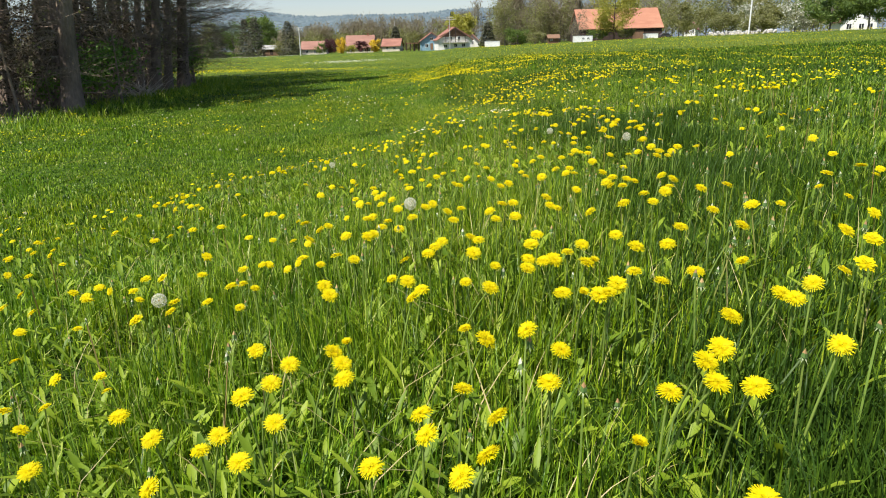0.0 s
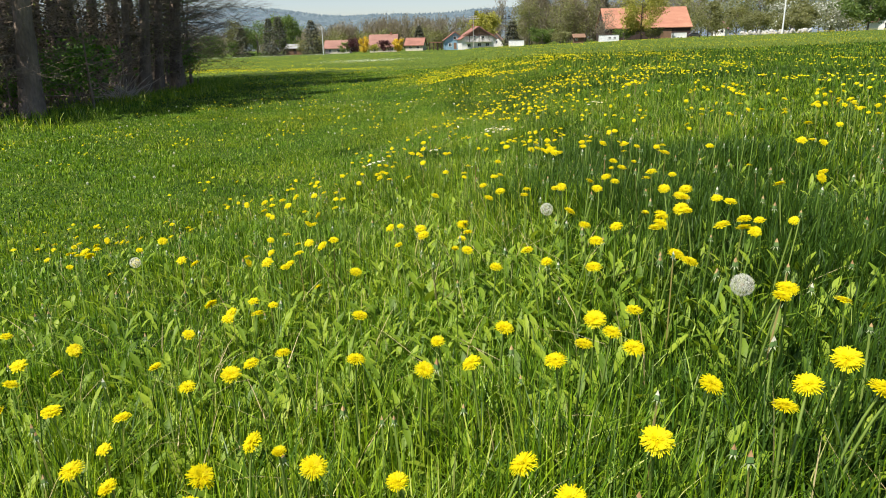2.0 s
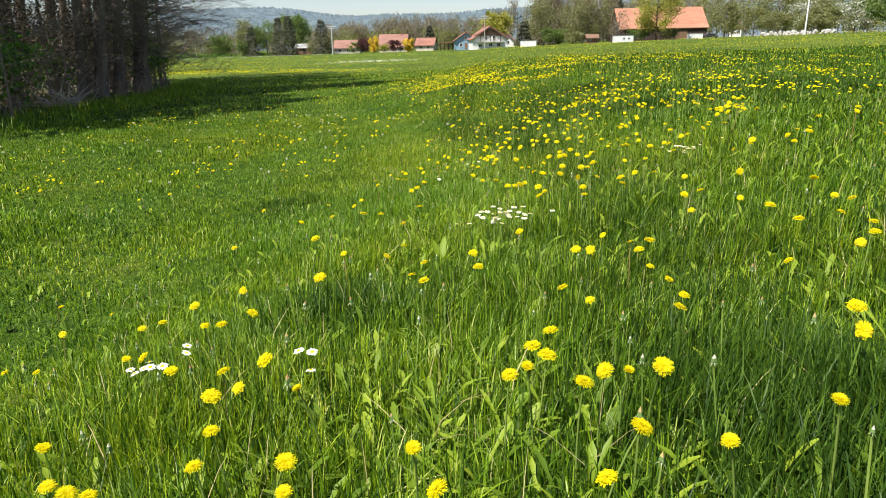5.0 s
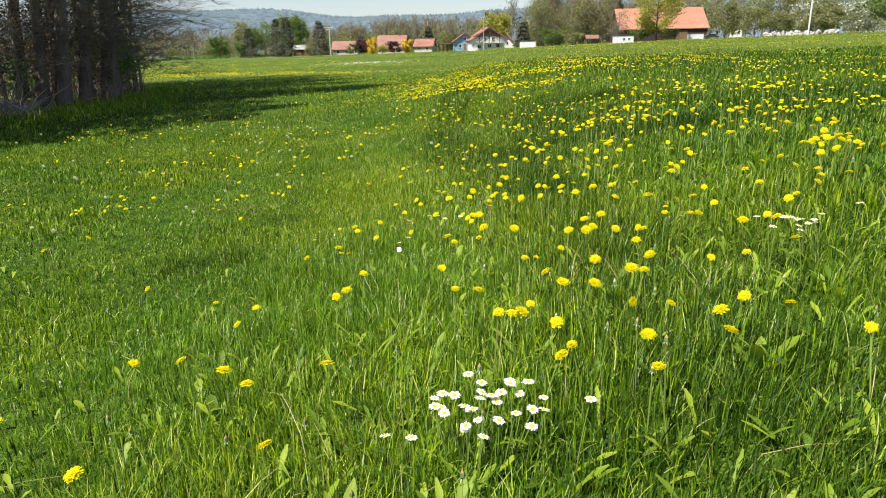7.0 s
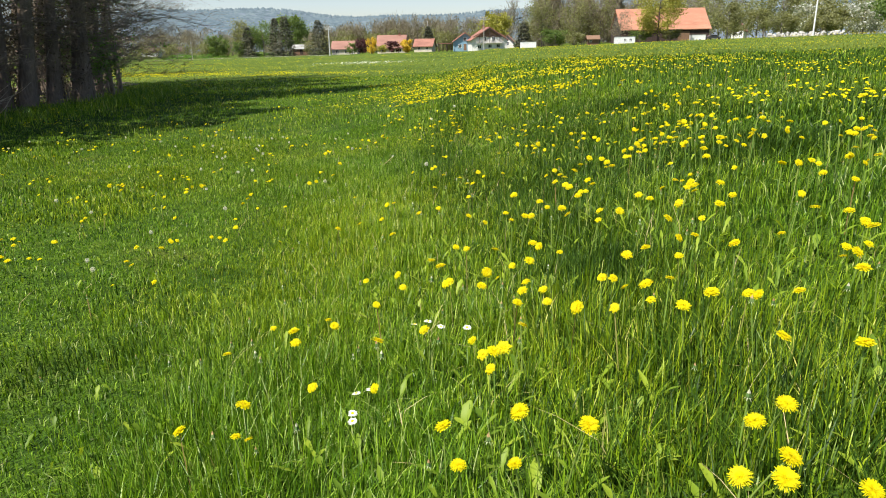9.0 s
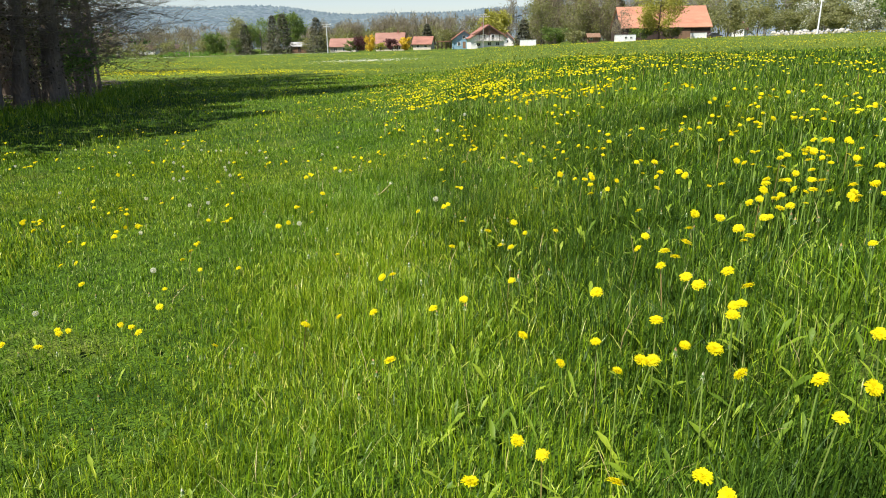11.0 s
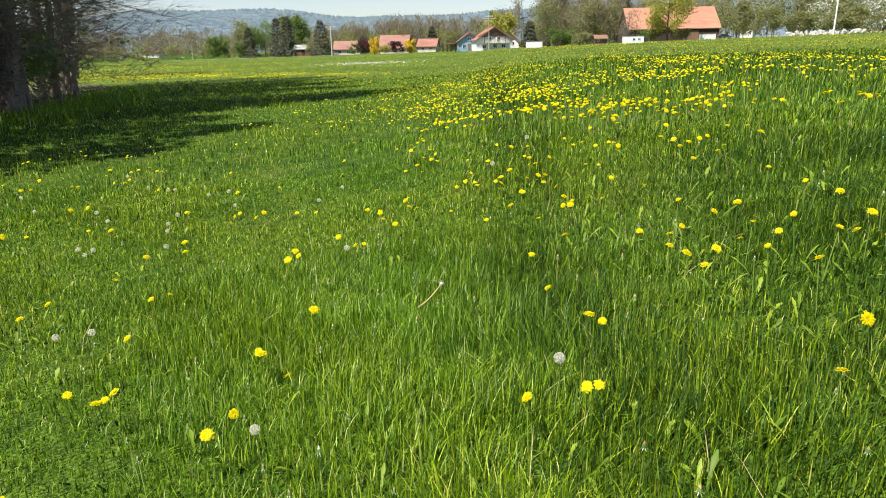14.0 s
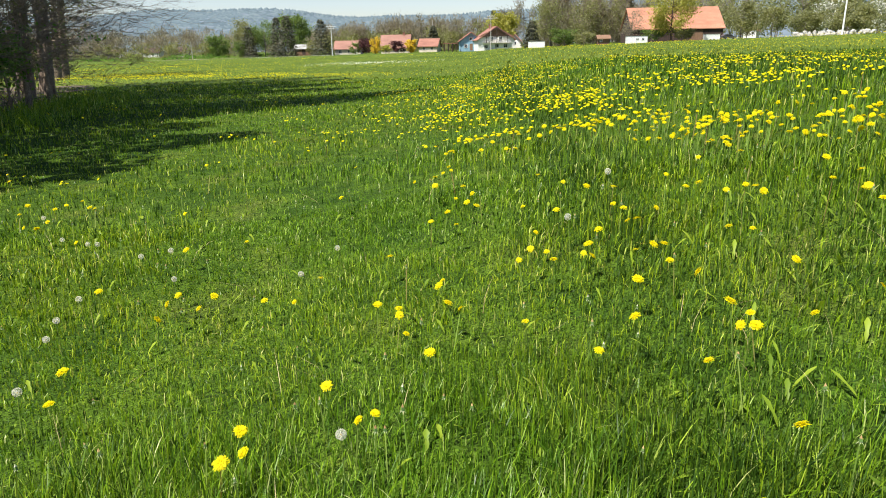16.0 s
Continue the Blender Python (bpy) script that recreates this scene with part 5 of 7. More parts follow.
def fallen_stalk(x, y):
    """A spent stalk bent over the grass, its head blown empty."""
    ob = thing("bent_stalk", "pale bent dandelion stalk with its seeds blown off", "stalk", pose(x, y, ground_z(x, y)))
    t = np.linspace(0, 1, 9)
    p = np.stack([-0.04 + 0.10 * t, -0.02 + 0.09 * t ** 2, 0.10 + 0.06 * t + 0.02 * t ** 2], -1)
    v, f = tube(p, np.linspace(0.0036, 0.0026, 9), 7)
    part("stem", mesh_of("stem", v, [f], STRAW, True), None, ob)
    bm = bmesh.new()
    bmesh.ops.create_uvsphere(bm, u_segments=10, v_segments=7, radius=0.0075)
    bmesh.ops.scale(bm, verts=bm.verts, vec=(1, 1, 0.7))
    part("receptacle", bm, PALE, ob, "bare pale button", True).matrix_basis = Matrix.Translation(p[-1])
    r = np.random.default_rng(77)
    d = r.normal(0, 1, (40, 3))
    d /= np.linalg.norm(d, axis=1)[:, None]
    part("seed_wisps", leaf_cloud("seed_wisps", p[-1] + d * 0.012, 0.007, FLUFF, r, True), None, ob, "last white seed wisps")
    return ob


proto = None
LAWN_CLOCKS = [(rng.uniform(-8, -2.6), rng.uniform(8.5, 20)) for _ in range(46)]
for x, y in CLOCKS + LAWN_CLOCKS:
    s = float((cover(x, y) + 0.04) / 0.25 * rng.uniform(0.95, 1.1))
    m = pose(x, y, ground_z(x, y), 0, 0, rng.uniform(0, 360))
    if proto is None:
        proto = seed_head(m, 0.25, 0.02, 5)
    else:
        copy_thing(proto, m @ Matrix.Scale(s, 4))


fallen_stalk(-0.34, 16.67)


def daisy(m):
    ob = thing("daisy", "small white daisy with a yellow disc, low in the grass", "daisy", m, "daisies in a clump")
    pts = stem_points(0.17, 0.01, 3)
    v, f = tube(pts, np.linspace(0.0014, 0.0012, 6), 4)
    part("stem", mesh_of("stem", v, [f], STEM, True), None, ob)
    r = np.random.default_rng(9)
    V, F = joined([ray_floret_ring(22, 0.25, 1.0, 0.0, 0.05, 0.2, 0.02, r), ray_floret_ring(18, 0.22, 0.9, 0.04, 0.12, 0.18, 0.0, r)])
    p = part("corolla", mesh_of("corolla", V, [F], DAISY), None, ob, "narrow white petals")
    p.matrix_basis = Matrix.Translation(pts[-1]) @ pose(0, 0, 0, 12, 0, 0) @ Matrix.Scale(0.0135, 4)
    bm = bmesh.new()
    bmesh.ops.create_uvsphere(bm, u_segments=10, v_segments=6, radius=0.36)
    bmesh.ops.scale(bm, verts=bm.verts, vec=(1, 1, 0.55))
    c = part("disc", bm, CENTRE, ob, "yellow button centre", True)
    c.matrix_basis = Matrix.Translation(pts[-1]) @ pose(0, 0, 0, 12, 0, 0) @ Matrix.Translation((0, 0, 0.0012)) @ Matrix.Scale(0.0135, 4)
    return ob


proto = None
for cx, cy, sx, sy, n in ((0.72, 9.3, 0.10, 0.06, 34), (1.96, 10.44, 0.08, 0.06, 15), (-0.32, 7.81, 0.04, 0.03, 8), (0.19, 7.6, 0.02, 0.02, 3), (0.5, 11.72, 0.05, 0.04, 4), (0.28, 11.26, 0.05, 0.05, 4)):
    for k in range(n):
        x, y = cx + rng.normal(0, sx), cy + rng.normal(0, sy)
        m = pose(x, y, ground_z(x, y), rng.uniform(-18, 10), rng.uniform(-14, 14), rng.uniform(0, 360)) @ Matrix.Scale(rng.uniform(0.95, 1.2), 4)
        if proto is None:
            proto = daisy(pose(x, y, ground_z(x, y)))
        else:
            copy_thing(proto, m)

x, y = scatter(6000, -20, -2, 66, 88, lambda x, y: np.exp(-((x + 10.5) / 4) ** 2 - ((y - 77) / 5) ** 2) * 0.7, rng)
n = len(x)
V = np.array([(0, 0, 0.01), (0.035, 0, 0), (0, 0.035, 0), (-0.035, 0, 0), (0, -0.035, 0)])[None] * rng.uniform(0.7, 1.3, n)[:, None, None] + np.stack([x, y, land(x, y) + 0.14], -1)[:, None]
tagged(new("distant_daisies", mesh_of("distant_daisies", V.reshape(-1, 3), [np.concatenate([(np.arange(n) * 5)[:, None] + [0, 1 + k, 1 + (k + 1) % 4] for k in range(4)])], DAISY)), "pale drift of white flowers far out in the meadow", "flowers", kind="stuff")

# ---------- the spruce grove ----------
def limb(start, way, length, radius, rng, pieces=5, sag=-0.12, sides=3):
    t = np.linspace(0, 1, pieces)
    way = np.asarray(way, float) / np.linalg.norm(way)
    p = np.asarray(start)[None] + way[None] * (length * t)[:, None]
    p[:, 2] += sag * length * t ** 2
    p[1:] += rng.normal(0, 0.018 * length, (pieces - 1, 3))
    return tube(p, radius * (1 - 0.85 * t), sides), p


def grove_tree(x, y, tall, girth, seed, crown_from=6.0, twigs=1.0, outer=0):
    """A plantation spruce: bare trunk with dead lower limbs and twigs, and a dense crown high up."""
    r = np.random.default_rng(seed)
    ob = thing("spruce_tree", "tall spruce with a bare grey trunk and dead lower limbs", "tree", pose(x, y, ground_z(x, y) - 0.05), "trees of the grove")
    t = np.linspace(0, 1, 14)
    lean = r.normal(0, 0.012, 2) + [0.11, 0.0]
    p = np.stack([lean[0] * tall * t, lean[1] * tall * t, tall * t], -1)
    rad = girth / 2 * (1 - 0.92 * t) + girth * 0.14 * np.exp(-t * tall / 0.4)
    v, f = tube(p, rad, 14)
    v[:, :2] += 0.03 * girth * np.sin(9 * np.arctan2(v[:, 1], v[:, 0]) + 3 * v[:, 2])[:, None] * np.sign(v[:, :2])
    part("trunk", mesh_of("trunk", v, [f], BARK, True), None, ob, "rough grey-brown bark")
    pieces = []
    z = 0.5
    while z < crown_from + 0.5:
        for _ in range(r.integers(2, 5)):
            a = r.uniform(0, 2 * np.pi)
            L = r.uniform(0.6, 2.6) * min(1.0, 0.35 + z / 4)
            tb, pts = limb((lean[0] * z, lean[1] * z, z), (np.cos(a), np.sin(a), r.uniform(-0.15, 0.3)), L, r.uniform(0.008, 0.02), r, 6)
            pieces.append(tb)
            for _ in range(int(6 * twigs) if z < 4.2 else 1):
                k = r.integers(1, 6)
                a2 = a + r.choice([-1, 1]) * r.uniform(0.4, 1.1)
                tb2, pts2 = limb(pts[k], (np.cos(a2), np.sin(a2), r.uniform(-0.35, 0.3)), L * r.uniform(0.2, 0.5), 0.005, r, 4, -0.12, 3)
                pieces.append(tb2)
                for _ in range(2):
                    a3 = a2 + r.uniform(-0.9, 0.9)
                    pieces.append(limb(pts2[r.integers(1, 4)], (np.cos(a3), np.sin(a3), r.uniform(-0.3, 0.3)), L * 0.18, 0.003, r, 3, -0.12, 3)[0])
        z += r.uniform(0.22, 0.5)
    for _ in range(outer):
        a, z = r.uniform(-0.5, 0.9), r.uniform(1.4, 5.0)
        L = r.uniform(2.4, 4.4)
        tb, pts = limb((lean[0] * z, lean[1] * z, z), (np.cos(a), np.sin(a), r.uniform(-0.2, 0.55)), L, r.uniform(0.014, 0.024), r, 8, -0.1)
        pieces.append(tb)
        for _ in range(16):
            k, a2 = r.integers(2, 8), a + r.choice([-1, 1]) * r.uniform(0.3, 0.9)
            tb2, pts2 = limb(pts[k], (np.cos(a2), np.sin(a2), r.uniform(-0.6, 0.8)), L * r.uniform(0.12, 0.35), 0.006, r, 5, 0.0)
            pieces.append(tb2)
            for _ in range(3):
                a3 = a2 + r.uniform(-0.9, 0.9)
                pieces.append(limb(pts2[r.integers(1, 5)], (np.cos(a3), np.sin(a3), r.uniform(-0.2, 0.5)), L * 0.12, 0.0035, r, 3, 0.0)[0])
    v, f = joined(pieces)
    part("dead_branchwork", mesh_of("dead_branchwork", v, [f], TWIG), None, ob, "thin dead grey limbs and twigs")
    n = int((72 if y > 19.5 else 48) * tall)
    h = crown_from + (tall - crown_from) * r.uniform(0, 1, n) ** 1.25
    reach = (0.35 + (2.7 if y > 19.5 else 1.7) * (1 - (h - crown_from) / (tall - crown_from))) * np.sqrt(r.uniform(0.05, 1, n))
    a = r.uniform(0, 2 * np.pi, n)
    c = np.stack([reach * np.cos(a) + lean[0] * h, reach * np.sin(a) + lean[1] * h, h - 0.25 * reach], -1)
    d = np.stack([np.cos(a), np.sin(a), np.full(n, -0.35)], -1)
    s = np.stack([-np.sin(a), np.cos(a), r.normal(0, 0.3, n)], -1)
    L, W = r.uniform(0.18, 0.4, n)[:, None], r.uniform(0.035, 0.08, n)[:, None]
    V = np.stack([c - s * W, c + s * W, c + d * L + s * W * 0.3, c + d * L - s * W * 0.3], 1).reshape(-1, 3)
    part("crown", mesh_of("crown", V, [np.arange(4 * n).reshape(-1, 4)], NEEDLES), None, ob, "dense dark green needle crown")
    return ob


GROVE_FRONT = [(-10.3, 18.7, 11.5, 0.5, 2), (-11.6, 16.7, 9, 0.5, 2), (-12.4, 18.0, 10, 0.45, 0), (-11.5, 20.4, 14.2, 0.42, 3), (-12.7, 21.6, 14.2, 0.5, 0), (-13.9, 19.6, 14, 0.45, 0),
               (-13.0, 24.2, 13, 0.36, 2), (-12.2, 27.4, 13, 0.3, 4), (-11.7, 27.6, 15, 0.4, 6), (-11.6, 28.6, 17, 0.34, 8), (-11.3, 29.5, 18, 0.46, 12), (-13.2, 25.5, 14, 0.5, 0),
               (-14.6, 22.8, 14, 0.5, 0), (-15.4, 27.0, 14, 0.5, 0), (-13.8, 32.2, 18, 0.4, 8), (-14.8, 36.6, 18, 0.24, 10), (-16.6, 30.2, 14, 0.5, 0), (-13.0, 15.0, 8, 0.5, 0)]
GROVE_BACK = [(-14.6, 16.8, 10, 0.5, 0), (-15.8, 39.1, 19, 0.3, 10), (-15.6, 31.4, 19, 0.4, 0), (-18.0, 42.2, 20, 0.35, 10), (-17.2, 36.0, 19, 0.45, 0), (-18.6, 39.0, 20, 0.5, 0),
              (-20.5, 44.5, 18, 0.5, 0), (-16.2, 34.5, 20, 0.4, 0), (-16.5, 19.0, 14, 0.5, 0), (-17.5, 24.0, 14, 0.5, 0), (-18.5, 34.0, 14, 0.5, 0), (-21.0, 41.0, 14, 0.5, 0),
              (-27.5, 58.0, 15, 0.4, 4), (-29.0, 61.0, 16, 0.4, 2), (-31.0, 64.5, 16, 0.4, 0)]
GROVE = GROVE_FRONT + GROVE_BACK
for n, (x, y, tall, girth, outer) in enumerate(GROVE):
    grove_tree(x, y, tall, girth, 100 + n, 5.5, 1.0 if n < 16 else 0.4, outer)


def branchy_tree(name, label, x, y, tall, girth, seed, leaf_mat, leaves, group, low=0.5, spread=0.8, sub=16, leaf=0.05):
    """A young broadleaf: forking limbs down to twigs, with sparse new leaves."""
    r = np.random.default_rng(seed)
    ob = thing(name, label, "tree", pose(x, y, ground_z(x, y) - 0.03), group)
    t = np.linspace(0, 1, 10)
    wob = np.cumsum(r.normal(0, 0.012 * tall, (10, 2)), 0)
    trunk = np.stack([wob[:, 0] * t, wob[:, 1] * t, tall * t], -1)
    v, f = tube(trunk, girth / 2 * (1 - 0.9 * t) + girth * 0.2 * np.exp(-t * tall / 0.2), 9)
    part("trunk", mesh_of("trunk", v, [f], TWIG, True), None, ob)
    pieces, ends = [], []
    for k in range(sub):
        h = low + (tall - low) * (k + r.uniform(0, 1)) / sub * 0.95
        c = np.array([np.interp(h, trunk[:, 2], trunk[:, 0]), np.interp(h, trunk[:, 2], trunk[:, 1]), h])
        a = r.uniform(0, 2 * np.pi)
        L = spread * (1.15 - 0.7 * h / tall) * r.uniform(0.7, 1.2) * tall * 0.45
        tb, pts = limb(c, (np.cos(a), np.sin(a), r.uniform(0.0, 0.5)), L, max(0.006, girth * 0.12), r, 7, -0.02)
        pieces.append(tb)
        for _ in range(8):
            i = r.integers(1, 7)
            a2 = a + r.choice([-1, 1]) * r.uniform(0.3, 1.0)
            tb2, pts2 = limb(pts[i], (np.cos(a2), np.sin(a2), r.uniform(-0.1, 0.6)), L * r.uniform(0.25, 0.5), 0.006, r, 5, 0.0, 3)
            pieces.append(tb2)
            ends.append(pts2[2:])
            for _ in range(4):
                a3 = a2 + r.uniform(-1, 1)
                tb3, pts3 = limb(pts2[r.integers(1, 5)], (np.cos(a3), np.sin(a3), r.uniform(-0.2, 0.6)), L * r.uniform(0.1, 0.22), 0.0035, r, 3, 0.0, 3)
                pieces.append(tb3)
                ends.append(pts3[1:])
    v, f = joined(pieces)
    part("branchwork", mesh_of("branchwork", v, [f], TWIG), None, ob, "fine forking grey-brown twigs")
    if leaves:
        e = np.concatenate(ends)
        c = e[r.integers(0, len(e), leaves)] + r.normal(0, 0.04, (leaves, 3))
        part("foliage", leaf_cloud("foliage", c, leaf, leaf_mat, r), None, ob, "sparse small new leaves")
    return ob


for n, (x, y, tall, girth, leaves) in enumerate(((-11.6, 31.2, 3.6, 0.06, 700), (-12.6, 33.4, 5.0, 0.07, 300), (-13.9, 36.5, 6.0, 0.08, 500), (-12.0, 29.8, 3.4, 0.04, 120), (-12.9, 31.4, 4.0, 0.05, 120), (-14.2, 35.2, 4.5, 0.05, 200), (-11.6, 29.0, 3.2, 0.035, 60), (-10.6, 22.0, 4.5, 0.08, 120), (-9.8, 20.6, 3.6, 0.06, 40), (-11.0, 17.4, 4.5, 0.08, 60), (-10.9, 24.6, 4.0, 0.07, 100), (-63.5, 116.0, 14.0, 0.5, 2500), (-67.0, 118.0, 15.0, 0.55, 2500), (-72.0, 121.0, 13.0, 0.5, 2500), (-13.0, 22.8, 6.0, 0.1, 60), (-12.2, 19.0, 6.0, 0.1, 60), (-13.4, 17.0, 6.0, 0.1, 60), (-12.6, 26.4, 6.0, 0.1, 100))):
    branchy_tree("young_tree", "slender bare-twigged young tree at the grove's edge", x, y, tall, girth, 300 + n, BUDDING if n != 0 else FRESH, leaves, "young trees at the grove", 0.5, 0.95, 24)


for n, (x, y, tall) in enumerate(((-11.1, 29.8, 5.4), (-11.7, 32.0, 5.8), (-12.6, 34.2, 6.4))):
    branchy_tree("twiggy_tree", "bare young tree with a dense mass of brown twigs", x, y, tall, 0.12, 340 + n, BUDDING, 260, "young trees at the grove", 0.8, 0.6, 40)


def shrub(name, label, x, y, w, d, h, seed, mat, n, leaf, group="", bare=False):
    """A shrub: stems from the ground and a ragged cloud of leaves."""
    r = np.random.default_rng(seed)
    ob = thing(name, label, "shrub", pose(x, y, ground_z(x, y) - 0.03), group)
    pieces = []
    for _ in range(16):
        a = r.uniform(0, 6.28)
        pieces.append(limb((r.normal(0, w * 0.1), r.normal(0, d * 0.1), 0), (np.cos(a) * w / h * 0.6, np.sin(a) * d / h * 0.6, 1), h * r.uniform(0.6, 0.95), 0.012 * max(1, h / 2), r, 6)[0])
    v, f = joined(pieces)
    tagged(part("wooden_stock", mesh_of("wooden_stock", v, [f], TWIG), None, ob), kind="stuff")
    k = max(5, n // 120)
    cc = np.stack([r.normal(0, w * 0.24, k), r.normal(0, d * 0.24, k), h * r.uniform(0.25, 0.85, k)], -1)
    c = cc[r.integers(0, k, n)] + r.normal(0, 1, (n, 3)) * [w * 0.13, d * 0.13, h * 0.11]
    c[:, 2] = np.abs(c[:, 2]) + 0.05
    part("foliage", leaf_cloud("foliage", c, leaf, mat, r), None, ob)
    return ob


shrub("elder_bush", "fresh green leafy elder bush between the trunks", -10.9, 21.9, 2.6, 2.0, 2.0, 1, FRESH, 1500, 0.07, "undergrowth of the grove")
shrub("elder_bush", "fresh green leafy elder bush between the trunks", -11.4, 19.9, 2.0, 1.6, 1.6, 2, FRESH, 700, 0.06, "undergrowth of the grove")
shrub("elder_bush", "low green bush in the grove's shade", -13.0, 27.8, 2.5, 2.0, 1.8, 3, FRESH, 500, 0.06, "undergrowth of the grove")
shrub("elder_bush", "dark green leafy bush at the grove's edge", -11.5, 31.0, 1.6, 1.6, 2.0, 5, FRESH, 700, 0.06, "undergrowth of the grove")
shrub("elder_bush", "low green bush in the grove's shade", -14.0, 33.5, 2.2, 2.0, 2.4, 4, FRESH, 700, 0.06, "undergrowth of the grove")
for n, (x, y) in enumerate(((-11.6, 18.9), (-11.9, 22.2), (-12.3, 25.0), (-12.4, 28.6), (-15.2, 31.6), (-16.2, 36.0), (-17.4, 40.0), (-19.4, 44.0), (-12.6, 16.6), (-13.2, 18.8), (-13.4, 21.2), (-14.2, 24.0), (-14.4, 26.5), (-14.8, 29.0), (-16.4, 33.0), (-17.5, 37.0))):
    shrub("dry_thicket", "brown leafless thicket in the grove's shade", x, y, 2.8, 2.4, 3.4, 20 + n, THICKET, 2200, 0.045, "undergrowth of the grove")


def brush_pile(x, y, seed, w, h, n, label):
    r = np.random.default_rng(seed)
    pieces = []
    for _ in range(n):
        a = r.uniform(0, 6.28)
        pieces.append(limb((r.normal(0, w * 0.25), r.normal(0, w * 0.2), r.uniform(0, 0.1)), (np.cos(a), np.sin(a), r.uniform(0.15, 1.2)), h * r.uniform(0.6, 1.6), r.uniform(0.006, 0.02), r, 5)[0])
    v, f = joined(pieces)
    ob = new("brush_pile", mesh_of("brush_pile", v, [f], BRUSH))
    ob.matrix_basis = pose(x, y, ground_z(x, y))
    return tagged(ob, label, "brushwood")


brush_pile(-10.6, 23.9, 3, 1.1, 0.95, 70, "pale dry brushwood heaped at the grove's edge")
brush_pile(-11.2, 15.9, 4, 0.9, 0.6, 26, "fallen dry branches lying among the tree roots")
# shaded forest floor under the grove
gx, gy = np.linspace(-24, -10.6, 40), np.linspace(12, 48, 80)
X, Y = np.meshgrid(gx, gy)
X = X + (0.5 * np.sin(Y * 0.9) - np.clip(Y - 28, 0, None) * 0.42) * (X + 24) / 13.4
i, j = np.meshgrid(np.arange(79), np.arange(39), indexing="ij")
q = np.stack([i * 40 + j, i * 40 + j + 1, (i + 1) * 40 + j + 1, (i + 1) * 40 + j], -1).reshape(-1, 4)
litter = new("forest_floor", mesh_of("forest_floor", np.stack([X, Y, land(X, Y) + 0.025 + 0.02 * np.sin(5 * X) * np.sin(4 * Y)], -1).reshape(-1, 3), [q], LITTER, True))
tagged(litter, "brown leaf litter under the grove", "ground", kind="structure")
rng = np.random.default_rng(51)
x, y = scatter(26000, -13.5, -6.5, 13, 38, lambda x, y: np.clip(1.0 - np.abs(x + 9.6 + np.clip(y - 28, 0, None) * 0.3) / 1.6, 0, 1), rng)
V, q, t = blades(x, y, rng.uniform(0.15, 0.34, len(x)), rng.uniform(0.007, 0.015, len(x)), rng.uniform(0.1, 0.8, len(x)), rng)
tagged(new("grove_edge_grass", mesh_of("grove_edge_grass", V, [q, t], GRASS)), "rank green grass along the shaded grove edge", "grass", kind="stuff")

# ---------- the village ----------
def roof_slabs(half, eave, ridge, y0, y1, thick, axis, over=0.5):
    """Two sloping roof slabs meeting at the ridge."""
    k = (ridge - eave) / half
    e = half + over
    out = [(-e, eave - k * over), (0, ridge), (e, eave - k * over), (e, eave - k * over + thick), (0, ridge + thick * 1.2), (-e, eave - k * over + thick)]
    return prism(out, y0, y1, axis)


def window(parent, x, z, w, h, face, axis="y", frame_mat=None, bars=1):
    """A framed window set on a wall whose outer face lies at that depth."""
    fm = frame_mat or WHITE_METAL
    def slab(a0, a1, d0, d1, z0, z1):
        return (a0, a1, d0, d1, z0, z1) if axis == "y" else (d0, d1, a0, a1, z0, z1)
    t = 0.09
    frame_ = boxes(slab(x - w / 2 - t, x + w / 2 + t, face - 0.09, face + 0.02, z - t, z), slab(x - w / 2 - t, x + w / 2 + t, face - 0.09, face + 0.02, z + h, z + h + t),
                   slab(x - w / 2 - t, x - w / 2, face - 0.09, face + 0.02, z, z + h), slab(x + w / 2, x + w / 2 + t, face - 0.09, face + 0.02, z, z + h),
                   *[slab(x - w / 2 + w * (i + 1) / (bars + 1) - 0.03, x - w / 2 + w * (i + 1) / (bars + 1) + 0.03, face - 0.07, face + 0.02, z, z + h) for i in range(bars)])
    win = part("window", frame_, fm, parent)
    part("pane", boxes(slab(x - w / 2, x + w / 2, face - 0.045, face - 0.02, z, z + h)), GLASS, win)
    return win


